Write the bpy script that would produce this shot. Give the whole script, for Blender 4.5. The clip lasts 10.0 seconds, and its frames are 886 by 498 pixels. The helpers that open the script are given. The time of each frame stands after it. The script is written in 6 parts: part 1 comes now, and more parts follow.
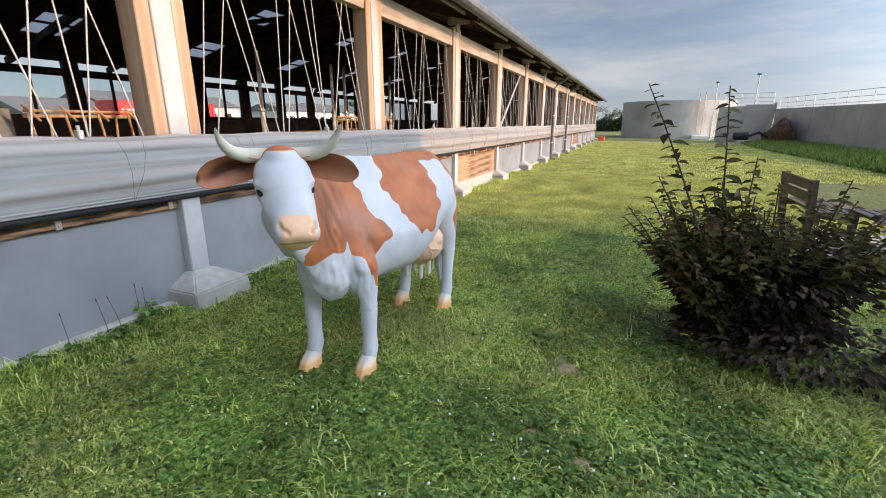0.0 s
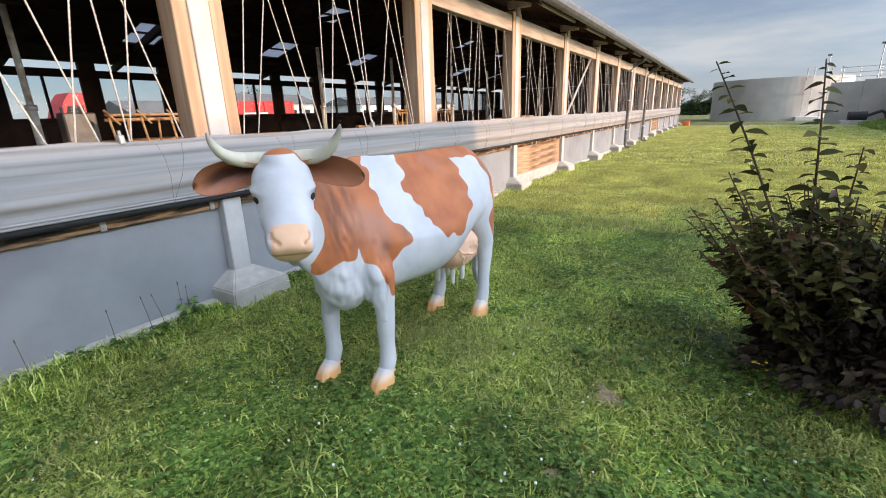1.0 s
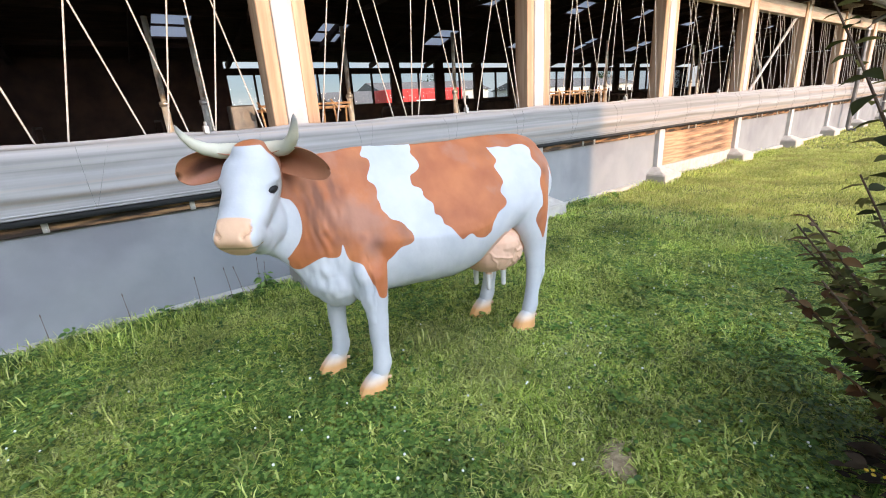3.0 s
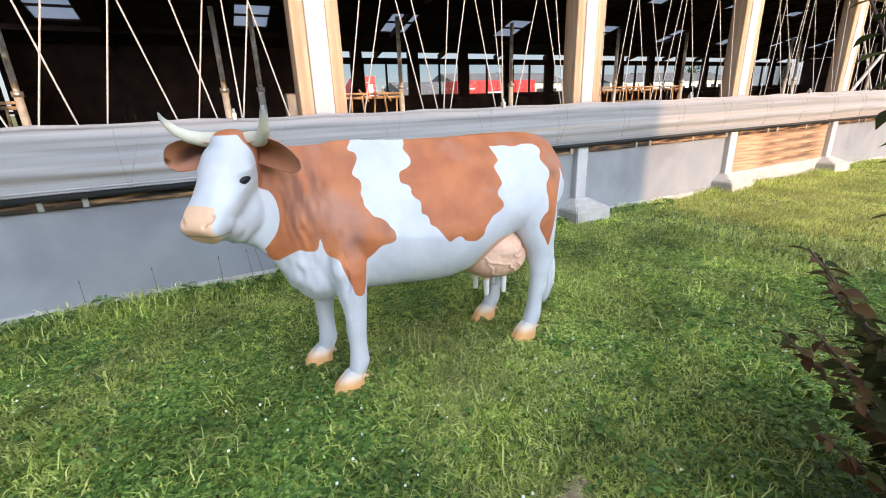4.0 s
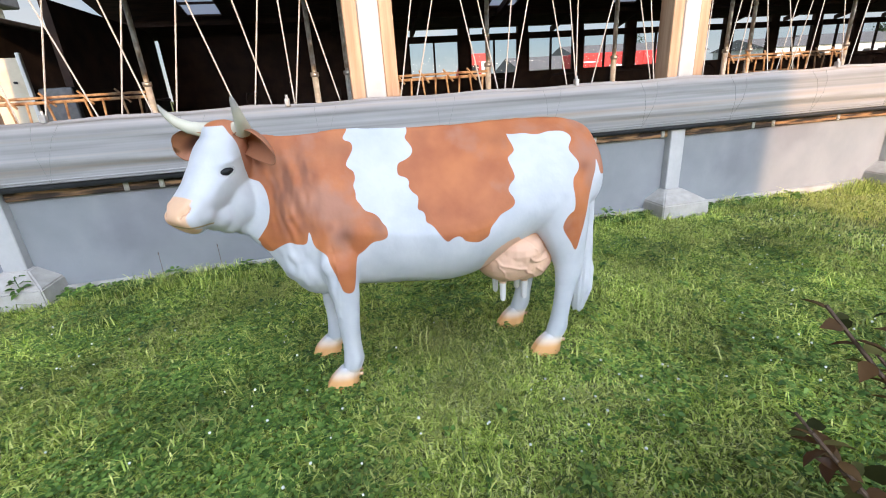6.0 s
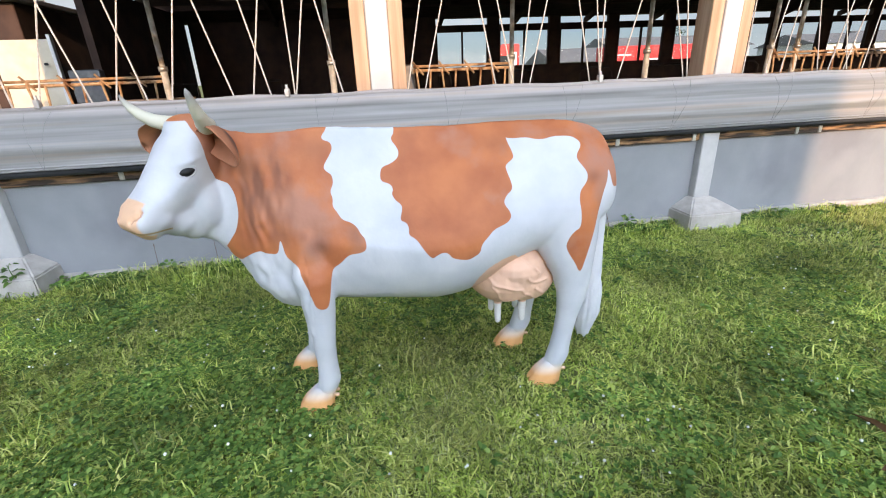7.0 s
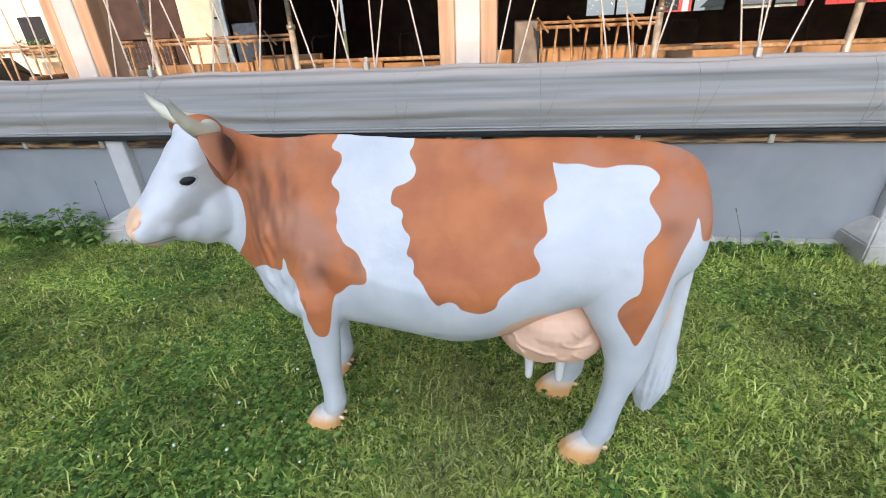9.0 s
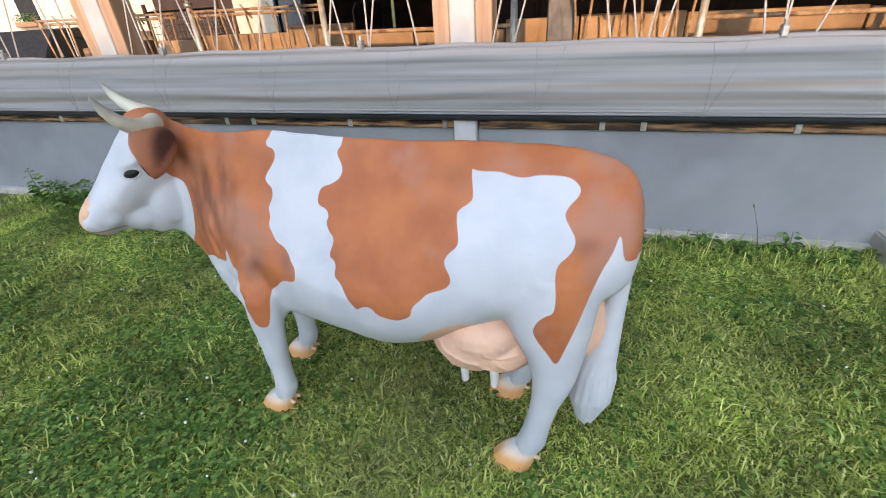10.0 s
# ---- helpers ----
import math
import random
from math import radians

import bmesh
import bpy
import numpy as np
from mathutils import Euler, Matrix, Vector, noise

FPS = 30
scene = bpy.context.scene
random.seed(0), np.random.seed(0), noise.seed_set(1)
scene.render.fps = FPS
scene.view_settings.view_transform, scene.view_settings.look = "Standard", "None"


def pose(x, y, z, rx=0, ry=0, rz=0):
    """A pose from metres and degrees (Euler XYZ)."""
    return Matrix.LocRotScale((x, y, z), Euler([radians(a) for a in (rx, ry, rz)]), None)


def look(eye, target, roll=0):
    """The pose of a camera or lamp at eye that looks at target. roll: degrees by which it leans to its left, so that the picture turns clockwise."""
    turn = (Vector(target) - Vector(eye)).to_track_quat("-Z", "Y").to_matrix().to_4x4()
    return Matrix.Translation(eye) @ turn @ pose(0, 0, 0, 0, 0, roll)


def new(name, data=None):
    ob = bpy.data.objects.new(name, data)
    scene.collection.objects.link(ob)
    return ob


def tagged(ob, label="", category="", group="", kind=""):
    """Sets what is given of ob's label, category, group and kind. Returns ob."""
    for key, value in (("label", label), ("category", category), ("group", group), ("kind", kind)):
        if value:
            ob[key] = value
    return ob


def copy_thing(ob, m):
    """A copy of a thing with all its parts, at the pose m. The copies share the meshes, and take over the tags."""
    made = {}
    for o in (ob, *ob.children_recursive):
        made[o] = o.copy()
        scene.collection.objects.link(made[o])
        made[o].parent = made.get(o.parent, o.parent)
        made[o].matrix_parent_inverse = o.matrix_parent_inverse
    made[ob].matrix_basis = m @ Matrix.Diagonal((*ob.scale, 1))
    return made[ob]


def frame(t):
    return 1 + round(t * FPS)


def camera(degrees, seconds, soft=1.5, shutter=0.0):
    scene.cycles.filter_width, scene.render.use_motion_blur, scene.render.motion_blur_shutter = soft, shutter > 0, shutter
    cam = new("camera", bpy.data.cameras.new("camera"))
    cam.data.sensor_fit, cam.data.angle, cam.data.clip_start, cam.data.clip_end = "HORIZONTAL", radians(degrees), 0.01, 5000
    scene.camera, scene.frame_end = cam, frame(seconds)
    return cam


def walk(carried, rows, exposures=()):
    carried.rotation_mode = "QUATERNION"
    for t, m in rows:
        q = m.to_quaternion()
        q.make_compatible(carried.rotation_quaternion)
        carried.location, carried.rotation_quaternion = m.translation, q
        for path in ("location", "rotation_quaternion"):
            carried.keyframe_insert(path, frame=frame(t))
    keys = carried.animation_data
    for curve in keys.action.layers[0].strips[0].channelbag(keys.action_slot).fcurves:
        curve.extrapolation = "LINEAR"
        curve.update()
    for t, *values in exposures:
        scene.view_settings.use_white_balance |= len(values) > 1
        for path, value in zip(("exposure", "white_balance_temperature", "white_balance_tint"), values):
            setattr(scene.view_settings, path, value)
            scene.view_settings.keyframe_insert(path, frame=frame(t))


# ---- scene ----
cam = camera(90.0, 10.0, 1.0)
PATH = [
    (0, (3.617, -0.161, 1.587), (2.87, 1.612, 1.039), 0.1),
    (0.5, (3.618, 0.007, 1.603), (2.785, 1.734, 1.034), -0.8),
    (1, (3.759, 0.216, 1.611), (2.738, 1.833, 1.027), -1.8),
    (1.5, (3.91, 0.41, 1.609), (2.757, 1.931, 1.011), -2.1),
    (2, (3.994, 0.646, 1.575), (2.722, 2.064, 0.966), -1.5),
    (2.5, (4.081, 0.851, 1.591), (2.66, 2.115, 0.971), -2.4),
    (2.7, (4.129, 0.943, 1.58), (2.658, 2.149, 0.963), -3.0),
    (3.8, (4.394, 1.419, 1.572), (2.722, 2.317, 0.942), -2.7),
    (4, (4.357, 1.515, 1.572), (2.67, 2.381, 0.937), -2.0),
    (4.5, (4.317, 1.73, 1.584), (2.585, 2.486, 0.931), -2.1),
    (5, (4.31, 1.877, 1.588), (2.534, 2.507, 0.92), -2.6),
    (5.5, (4.346, 2.086, 1.593), (2.53, 2.57, 0.91), -2.8),
    (5.7, (4.358, 2.11, 1.584), (2.533, 2.548, 0.892), -3.5),
    (6.8, (4.16, 2.372, 1.567), (2.316, 2.68, 0.855), -2.5),
    (7, (4.106, 2.398, 1.589), (2.266, 2.681, 0.858), -2.4),
    (7.5, (3.995, 2.457, 1.615), (2.155, 2.59, 0.841), -1.1),
    (8, (3.899, 2.641, 1.698), (2.064, 2.657, 0.901), -2.2),
    (8.5, (3.781, 2.783, 1.718), (1.965, 2.645, 0.89), -1.1),
    (9, (3.633, 2.882, 1.752), (1.869, 2.595, 0.853), -2.7),
    (9.5, (3.511, 3.025, 1.812), (1.823, 2.628, 0.816), -4.3),
    (10, (3.444, 3.333, 1.829), (1.791, 2.835, 0.819), -3.7),
]
walk(cam, [(t, look(eye, target, roll)) for t, eye, target, roll in PATH],
     exposures=((0, -0.08), (1.5, 0.07), (2.7, 0.16), (5.7, 0.14), (7.5, 0.05), (9, -0.1), (10, -0.2)))

# ---- daylight: a low sun beyond the neighbouring house, blue hazy sky ----
SUN_ELEV, SUN_TURN = 17.0, 3.0
sun_way = Vector((math.cos(radians(SUN_ELEV)) * math.cos(radians(SUN_TURN)),
                  math.cos(radians(SUN_ELEV)) * math.sin(radians(SUN_TURN)), math.sin(radians(SUN_ELEV))))
sun = new("sun", bpy.data.lights.new("sun", "SUN"))
sun.data.energy, sun.data.angle, sun.data.color = 4.7, radians(0.55), (1.0, 0.63, 0.35)
sun.matrix_world = look((0, 0, 30), Vector((0, 0, 30)) - sun_way)
world = bpy.data.worlds.new("world")
scene.world = world
world.use_nodes = True
wn, wl = world.node_tree.nodes, world.node_tree.links
wn.clear()
sky = wn.new("ShaderNodeTexSky")
sky.sky_type, sky.sun_disc = "NISHITA", False
sky.sun_elevation, sky.sun_rotation = radians(SUN_ELEV), radians(90 - SUN_TURN)
sky.air_density, sky.dust_density, sky.ozone_density = 1.0, 0.6, 1.5
coord = wn.new("ShaderNodeTexCoord")
stretch = wn.new("ShaderNodeMapping")
stretch.inputs["Scale"].default_value = (1.2, 2.2, 7.0)
puff = wn.new("ShaderNodeTexNoise")
puff.inputs["Scale"].default_value, puff.inputs["Detail"].default_value, puff.inputs["Roughness"].default_value = 1.7, 7, 0.6
ramp = wn.new("ShaderNodeValToRGB")
ramp.color_ramp.elements[0].position, ramp.color_ramp.elements[1].position = 0.42, 0.78
ramp.color_ramp.elements[0].color, ramp.color_ramp.elements[1].color = (0.62, 0.62, 0.62, 1), (0.95, 0.95, 0.95, 1)
veil = wn.new("ShaderNodeMixRGB")
tint = wn.new("ShaderNodeValToRGB")
tint.color_ramp.elements[0].position, tint.color_ramp.elements[1].position = 0.40, 0.66
tint.color_ramp.elements[0].color, tint.color_ramp.elements[1].color = (2.6, 3.5, 5.5, 1), (5.0, 5.5, 6.4, 1)
wl.new(puff.outputs["Fac"], tint.inputs["Fac"])
wl.new(tint.outputs["Color"], veil.inputs["Color2"])
back = wn.new("ShaderNodeBackground")
back.inputs["Strength"].default_value = 0.115
out = wn.new("ShaderNodeOutputWorld")
wl.new(coord.outputs["Generated"], stretch.inputs["Vector"])
wl.new(stretch.outputs["Vector"], puff.inputs["Vector"])
wl.new(puff.outputs["Fac"], ramp.inputs["Fac"])
wl.new(ramp.outputs["Color"], veil.inputs["Fac"])
wl.new(sky.outputs["Color"], veil.inputs["Color1"])
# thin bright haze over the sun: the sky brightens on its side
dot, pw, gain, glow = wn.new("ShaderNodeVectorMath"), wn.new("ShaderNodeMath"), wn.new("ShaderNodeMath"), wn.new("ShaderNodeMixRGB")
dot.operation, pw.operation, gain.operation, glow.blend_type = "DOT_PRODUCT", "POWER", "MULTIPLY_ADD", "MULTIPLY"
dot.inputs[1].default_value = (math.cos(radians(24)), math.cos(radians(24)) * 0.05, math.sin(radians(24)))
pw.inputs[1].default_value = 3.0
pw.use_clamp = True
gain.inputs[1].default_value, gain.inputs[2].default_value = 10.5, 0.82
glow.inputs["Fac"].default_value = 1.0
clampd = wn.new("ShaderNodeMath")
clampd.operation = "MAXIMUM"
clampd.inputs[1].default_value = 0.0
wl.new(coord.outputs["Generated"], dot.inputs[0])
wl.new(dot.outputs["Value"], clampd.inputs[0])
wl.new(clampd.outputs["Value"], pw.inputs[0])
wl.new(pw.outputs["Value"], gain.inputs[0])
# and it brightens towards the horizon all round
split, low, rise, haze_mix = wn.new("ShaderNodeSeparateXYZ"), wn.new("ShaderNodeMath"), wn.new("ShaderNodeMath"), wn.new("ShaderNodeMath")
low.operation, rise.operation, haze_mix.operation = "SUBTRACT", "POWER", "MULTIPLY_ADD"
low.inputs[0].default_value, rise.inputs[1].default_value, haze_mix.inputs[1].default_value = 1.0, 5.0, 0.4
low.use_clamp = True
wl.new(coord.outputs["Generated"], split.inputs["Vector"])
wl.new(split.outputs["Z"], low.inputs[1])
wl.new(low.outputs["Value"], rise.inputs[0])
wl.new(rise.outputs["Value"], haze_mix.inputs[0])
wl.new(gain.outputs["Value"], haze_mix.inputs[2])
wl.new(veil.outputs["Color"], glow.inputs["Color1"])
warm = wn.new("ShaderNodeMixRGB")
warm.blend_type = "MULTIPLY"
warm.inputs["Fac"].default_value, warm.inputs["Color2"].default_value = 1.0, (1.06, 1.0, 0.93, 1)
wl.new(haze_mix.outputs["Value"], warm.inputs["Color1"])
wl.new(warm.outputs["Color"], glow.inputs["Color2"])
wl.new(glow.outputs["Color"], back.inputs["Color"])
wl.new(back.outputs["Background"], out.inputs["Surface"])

# ---- materials ----
def mat(name, c1, c2, scale=8.0, rough=0.7, bump=0.2, bscale=60.0, stretch=(1, 1, 1), metal=0.0, detail=6.0, c3=None, s3=1.2, lo=0.35, hi=0.65, trans=0.0, random_tone=0.0):
    """A surface of two tones mixed by noise, a third in larger stains, and a fine bump."""
    m = bpy.data.materials.new(name)
    m.use_nodes = True
    n, l = m.node_tree.nodes, m.node_tree.links
    b = n["Principled BSDF"]
    tc, mp = n.new("ShaderNodeTexCoord"), n.new("ShaderNodeMapping")
    mp.inputs["Scale"].default_value = stretch
    l.new(tc.outputs["Object"], mp.inputs["Vector"])
    t = n.new("ShaderNodeTexNoise")
    t.inputs["Scale"].default_value, t.inputs["Detail"].default_value = scale, detail
    l.new(mp.outputs["Vector"], t.inputs["Vector"])
    r = n.new("ShaderNodeValToRGB")
    r.color_ramp.elements[0].position, r.color_ramp.elements[1].position = lo, hi
    r.color_ramp.elements[0].color, r.color_ramp.elements[1].color = (*c1, 1), (*c2, 1)
    l.new(t.outputs["Fac"], r.inputs["Fac"])
    col = r.outputs["Color"]
    if c3:
        t3 = n.new("ShaderNodeTexNoise")
        t3.inputs["Scale"].default_value, t3.inputs["Detail"].default_value = s3, 5
        l.new(mp.outputs["Vector"], t3.inputs["Vector"])
        r3 = n.new("ShaderNodeValToRGB")
        r3.color_ramp.elements[0].position, r3.color_ramp.elements[1].position = 0.52, 0.68
        l.new(t3.outputs["Fac"], r3.inputs["Fac"])
        mx = n.new("ShaderNodeMixRGB")
        mx.inputs["Color2"].default_value = (*c3, 1)
        l.new(r3.outputs["Color"], mx.inputs["Fac"])
        l.new(col, mx.inputs["Color1"])
        col = mx.outputs["Color"]
    if random_tone:
        g = n.new("ShaderNodeObjectInfo")
        hsv, mr = n.new("ShaderNodeHueSaturation"), n.new("ShaderNodeMapRange")
        mr.inputs["To Min"].default_value, mr.inputs["To Max"].default_value = 1 - random_tone, 1 + random_tone
        l.new(g.outputs["Random"], mr.inputs["Value"])
        l.new(mr.outputs["Result"], hsv.inputs["Value"])
        l.new(col, hsv.inputs["Color"])
        col = hsv.outputs["Color"]
    l.new(col, b.inputs["Base Color"])
    b.inputs["Roughness"].default_value, b.inputs["Metallic"].default_value = rough, metal
    if bump:
        bt = n.new("ShaderNodeTexNoise")
        bt.inputs["Scale"].default_value, bt.inputs["Detail"].default_value = bscale, 4
        l.new(mp.outputs["Vector"], bt.inputs["Vector"])
        bm_ = n.new("ShaderNodeBump")
        bm_.inputs["Strength"].default_value, bm_.inputs["Distance"].default_value = bump, 0.01
        l.new(bt.outputs["Fac"], bm_.inputs["Height"])
        l.new(bm_.outputs["Normal"], b.inputs["Normal"])
    if trans:
        tr, ms = n.new("ShaderNodeBsdfTranslucent"), n.new("ShaderNodeMixShader")
        ms.inputs["Fac"].default_value = trans
        l.new(col, tr.inputs["Color"])
        l.new(b.outputs["BSDF"], ms.inputs[1])
        l.new(tr.outputs["BSDF"], ms.inputs[2])
        l.new(ms.outputs["Shader"], n["Material Output"].inputs["Surface"])
    return m


def leaf_mat(name, c1, c2, c3, trans=0.35, rough=0.55, dry=0.0, gloss=0.5):
    """Foliage: tone varies from leaf to leaf, light passes through."""
    m = bpy.data.materials.new(name)
    m.use_nodes = True
    n, l = m.node_tree.nodes, m.node_tree.links
    b = n["Principled BSDF"]
    g, r = n.new("ShaderNodeNewGeometry"), n.new("ShaderNodeValToRGB")
    r.color_ramp.elements[0].color, r.color_ramp.elements[1].color = (*c1, 1), (*c3, 1)
    e = r.color_ramp.elements.new(0.5)
    e.color = (*c2, 1)
    l.new(g.outputs["Random Per Island"], r.inputs["Fac"])
    tc, t = n.new("ShaderNodeTexCoord"), n.new("ShaderNodeTexNoise")
    t.inputs["Scale"].default_value, t.inputs["Detail"].default_value = 1.3, 5
    l.new(tc.outputs["Object"], t.inputs["Vector"])
    mr, hsv = n.new("ShaderNodeMapRange"), n.new("ShaderNodeHueSaturation")
    mr.inputs["From Min"].default_value, mr.inputs["From Max"].default_value = 0.3, 0.7
    mr.inputs["To Min"].default_value, mr.inputs["To Max"].default_value = 0.62, 1.35
    l.new(t.outputs["Fac"], mr.inputs["Value"])
    l.new(mr.outputs["Result"], hsv.inputs["Value"])
    l.new(r.outputs["Color"], hsv.inputs["Color"])
    leaf = hsv.outputs["Color"]
    if dry:
        dt, dr, dm = n.new("ShaderNodeTexNoise"), n.new("ShaderNodeMapRange"), n.new("ShaderNodeMixRGB")
        dt.inputs["Scale"].default_value, dt.inputs["Detail"].default_value = 2.1, 6
        dr.inputs["From Min"].default_value, dr.inputs["From Max"].default_value, dr.inputs["To Max"].default_value = 0.47, 0.68, dry
        dm.inputs["Color2"].default_value = (0.46, 0.42, 0.17, 1)
        l.new(tc.outputs["Object"], dt.inputs["Vector"])
        l.new(dt.outputs["Fac"], dr.inputs["Value"])
        l.new(dr.outputs["Result"], dm.inputs["Fac"])
        l.new(leaf, dm.inputs["Color1"])
        leaf = dm.outputs["Color"]
    l.new(leaf, b.inputs["Base Color"])
    b.inputs["Roughness"].default_value = rough
    b.inputs["Specular IOR Level"].default_value = gloss
    tr, ms = n.new("ShaderNodeBsdfTranslucent"), n.new("ShaderNodeMixShader")
    ms.inputs["Fac"].default_value = trans
    l.new(leaf, tr.inputs["Color"])
    l.new(b.outputs["BSDF"], ms.inputs[1])
    l.new(tr.outputs["BSDF"], ms.inputs[2])
    l.new(ms.outputs["Shader"], n["Material Output"].inputs["Surface"])
    return m


M_TURF = mat("turf", (0.05, 0.07, 0.014), (0.17, 0.19, 0.045), 14, 0.95, 0.8, 90, c3=(0.22, 0.21, 0.065), s3=0.6)
M_BLADE = leaf_mat("grass_blade", (0.07, 0.12, 0.018), (0.42, 0.54, 0.095), (0.90, 0.90, 0.31), 0.45, 0.45, 0.35, 0.4)
# drier blades beyond the shadow edge; warm sunlight is partly put into this colour
M_SUNBLADE = leaf_mat("sunlit_blade", (0.28, 0.36, 0.085), (0.52, 0.57, 0.16), (0.76, 0.75, 0.32), 0.5, 0.6, 0.6, 0.1)
M_ROUGH = leaf_mat("rough_blade", (0.05, 0.11, 0.02), (0.15, 0.25, 0.045), (0.30, 0.36, 0.09), 0.35, 0.6, 0.2, 0.1)
M_STRAW = leaf_mat("pale_blade", (0.26, 0.32, 0.10), (0.48, 0.52, 0.22), (0.70, 0.68, 0.38), 0.4, 0.6, 0.0, 0.25)
M_CLOVER = leaf_mat("clover_leaf", (0.04, 0.09, 0.016), (0.12, 0.225, 0.04), (0.30, 0.42, 0.10), 0.3, 0.45, 0.0, 0.35)
M_PETAL = mat("clover_flower", (0.7, 0.7, 0.62), (0.85, 0.85, 0.8), 30, 0.8, 0)
M_SOIL = mat("bare_soil", (0.22, 0.16, 0.09), (0.38, 0.29, 0.18), 30, 0.95, 0.8, 80)
M_GRAVEL = mat("pale_gravel", (0.30, 0.28, 0.25), (0.52, 0.49, 0.45), 45, 0.95, 0.9, 120)
M_PANEL = mat("grey_paint", (0.215, 0.22, 0.23), (0.255, 0.26, 0.27), 2.2, 0.75, 0.15, 14, c3=(0.19, 0.19, 0.205), s3=0.9)
M_COLUMN = mat("white_paint", (0.40, 0.39, 0.375), (0.48, 0.47, 0.455), 5, 0.6, 0.1, 40, c3=(0.43, 0.42, 0.40), s3=1.5)
M_CONC = mat("concrete", (0.38, 0.35, 0.31), (0.48, 0.45, 0.40), 9, 0.9, 0.4, 70, c3=(0.31, 0.29, 0.25), s3=2.0)
M_TANK = mat("tank_concrete", (0.44, 0.42, 0.40), (0.55, 0.53, 0.50), 0.7, 0.9, 0.2, 6, c3=(0.38, 0.36, 0.34), s3=0.35)
M_TIMBER = mat("planed_timber", (0.42, 0.27, 0.17), (0.55, 0.38, 0.25), 5, 0.7, 0.2, 40, stretch=(6, 6, 0.35), c3=(0.35, 0.20, 0.115), s3=1.3)
M_PLANK = mat("raw_plank", (0.25, 0.135, 0.075), (0.46, 0.28, 0.16), 5, 0.8, 0.35, 30, stretch=(3, 0.4, 5), c3=(0.12, 0.065, 0.035), s3=1.6, random_tone=0.2)
M_STAIN = mat("stained_beam", (0.03, 0.016, 0.01), (0.36, 0.20, 0.095), 6, 0.8, 0.4, 30, stretch=(5, 0.55, 5), c3=(0.012, 0.008, 0.006), s3=2.6, lo=0.45, hi=0.62)
M_GREYWOOD = mat("weathered_beam", (0.36, 0.29, 0.24), (0.50, 0.42, 0.35), 4, 0.8, 0.3, 30, stretch=(5, 0.4, 5), c3=(0.28, 0.22, 0.18), s3=0.8)
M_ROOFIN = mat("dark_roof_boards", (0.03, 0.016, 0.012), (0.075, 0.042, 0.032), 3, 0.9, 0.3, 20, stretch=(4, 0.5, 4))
M_ROOF = mat("roof_sheet", (0.14, 0.13, 0.125), (0.2, 0.19, 0.18), 4, 0.7, 0.2, 30)
M_GUTTER = mat("grey_gutter", (0.12, 0.12, 0.125), (0.18, 0.18, 0.185), 5, 0.45, 0.05, 30, metal=0.5)
M_ZINC = mat("galvanised_steel", (0.45, 0.45, 0.45), (0.62, 0.62, 0.62), 14, 0.42, 0.1, 60, metal=0.75, c3=(0.36, 0.30, 0.24), s3=4)
M_PALE = mat("pale_steel", (0.50, 0.50, 0.48), (0.68, 0.68, 0.65), 12, 0.5, 0.1, 60, metal=0.25, c3=(0.34, 0.26, 0.18), s3=5)
M_RUST = mat("rusty_rail", (0.38, 0.24, 0.13), (0.58, 0.40, 0.25), 16, 0.8, 0.3, 60, c3=(0.2, 0.10, 0.05), s3=5)
M_ROPE = mat("pale_rope", (0.38, 0.35, 0.31), (0.52, 0.49, 0.45), 60, 0.85, 0.3, 200)
M_CORD = mat("dark_cord", (0.15, 0.145, 0.14), (0.22, 0.215, 0.21), 60, 0.8, 0)
M_DARK = mat("black_roll", (0.008, 0.008, 0.009), (0.02, 0.02, 0.022), 6, 0.7, 0.1, 40, stretch=(1, 0.3, 1))
M_BOARD = mat("trough_board", (0.40, 0.25, 0.13), (0.54, 0.35, 0.20), 2.5, 0.8, 0.2, 20, c3=(0.22, 0.13, 0.07), s3=0.9, random_tone=0.1)
M_FLOOR = mat("barn_floor", (0.09, 0.07, 0.05), (0.16, 0.13, 0.10), 3, 0.95, 0.4, 20)
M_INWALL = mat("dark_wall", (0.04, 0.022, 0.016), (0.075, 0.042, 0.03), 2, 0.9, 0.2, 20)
M_RED = mat("red_paint", (0.52, 0.03, 0.025), (0.62, 0.045, 0.035), 4, 0.4, 0.05, 20, c3=(0.42, 0.03, 0.025), s3=1)
M_BLACK = mat("black_rubber", (0.012, 0.012, 0.012), (0.025, 0.025, 0.025), 10, 0.75, 0.1, 60)
M_WHITE = mat("white_sheet", (0.66, 0.66, 0.64), (0.78, 0.78, 0.76), 3, 0.6, 0.05, 20)
M_CREAM = mat("cream_render", (0.62, 0.55, 0.42), (0.72, 0.65, 0.52), 3, 0.9, 0.2, 60, c3=(0.55, 0.48, 0.37), s3=0.8)
M_BENCH = mat("bench_wood", (0.045, 0.028, 0.018), (0.11, 0.07, 0.045), 5, 0.6, 0.3, 40, stretch=(5, 0.5, 5), random_tone=0.15)
M_BARK = mat("twig_bark", (0.06, 0.035, 0.022), (0.12, 0.075, 0.045), 30, 0.8, 0.3, 80)
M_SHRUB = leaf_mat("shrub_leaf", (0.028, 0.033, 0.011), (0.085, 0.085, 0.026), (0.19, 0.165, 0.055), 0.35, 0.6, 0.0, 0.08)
# purple-brown leaves, darkened further for the shade inside the shrub
M_INNERLEAF = leaf_mat("inner_shrub_leaf", (0.018, 0.014, 0.010), (0.045, 0.032, 0.022), (0.085, 0.062, 0.038), 0.2, 0.6, 0.0, 0.15)
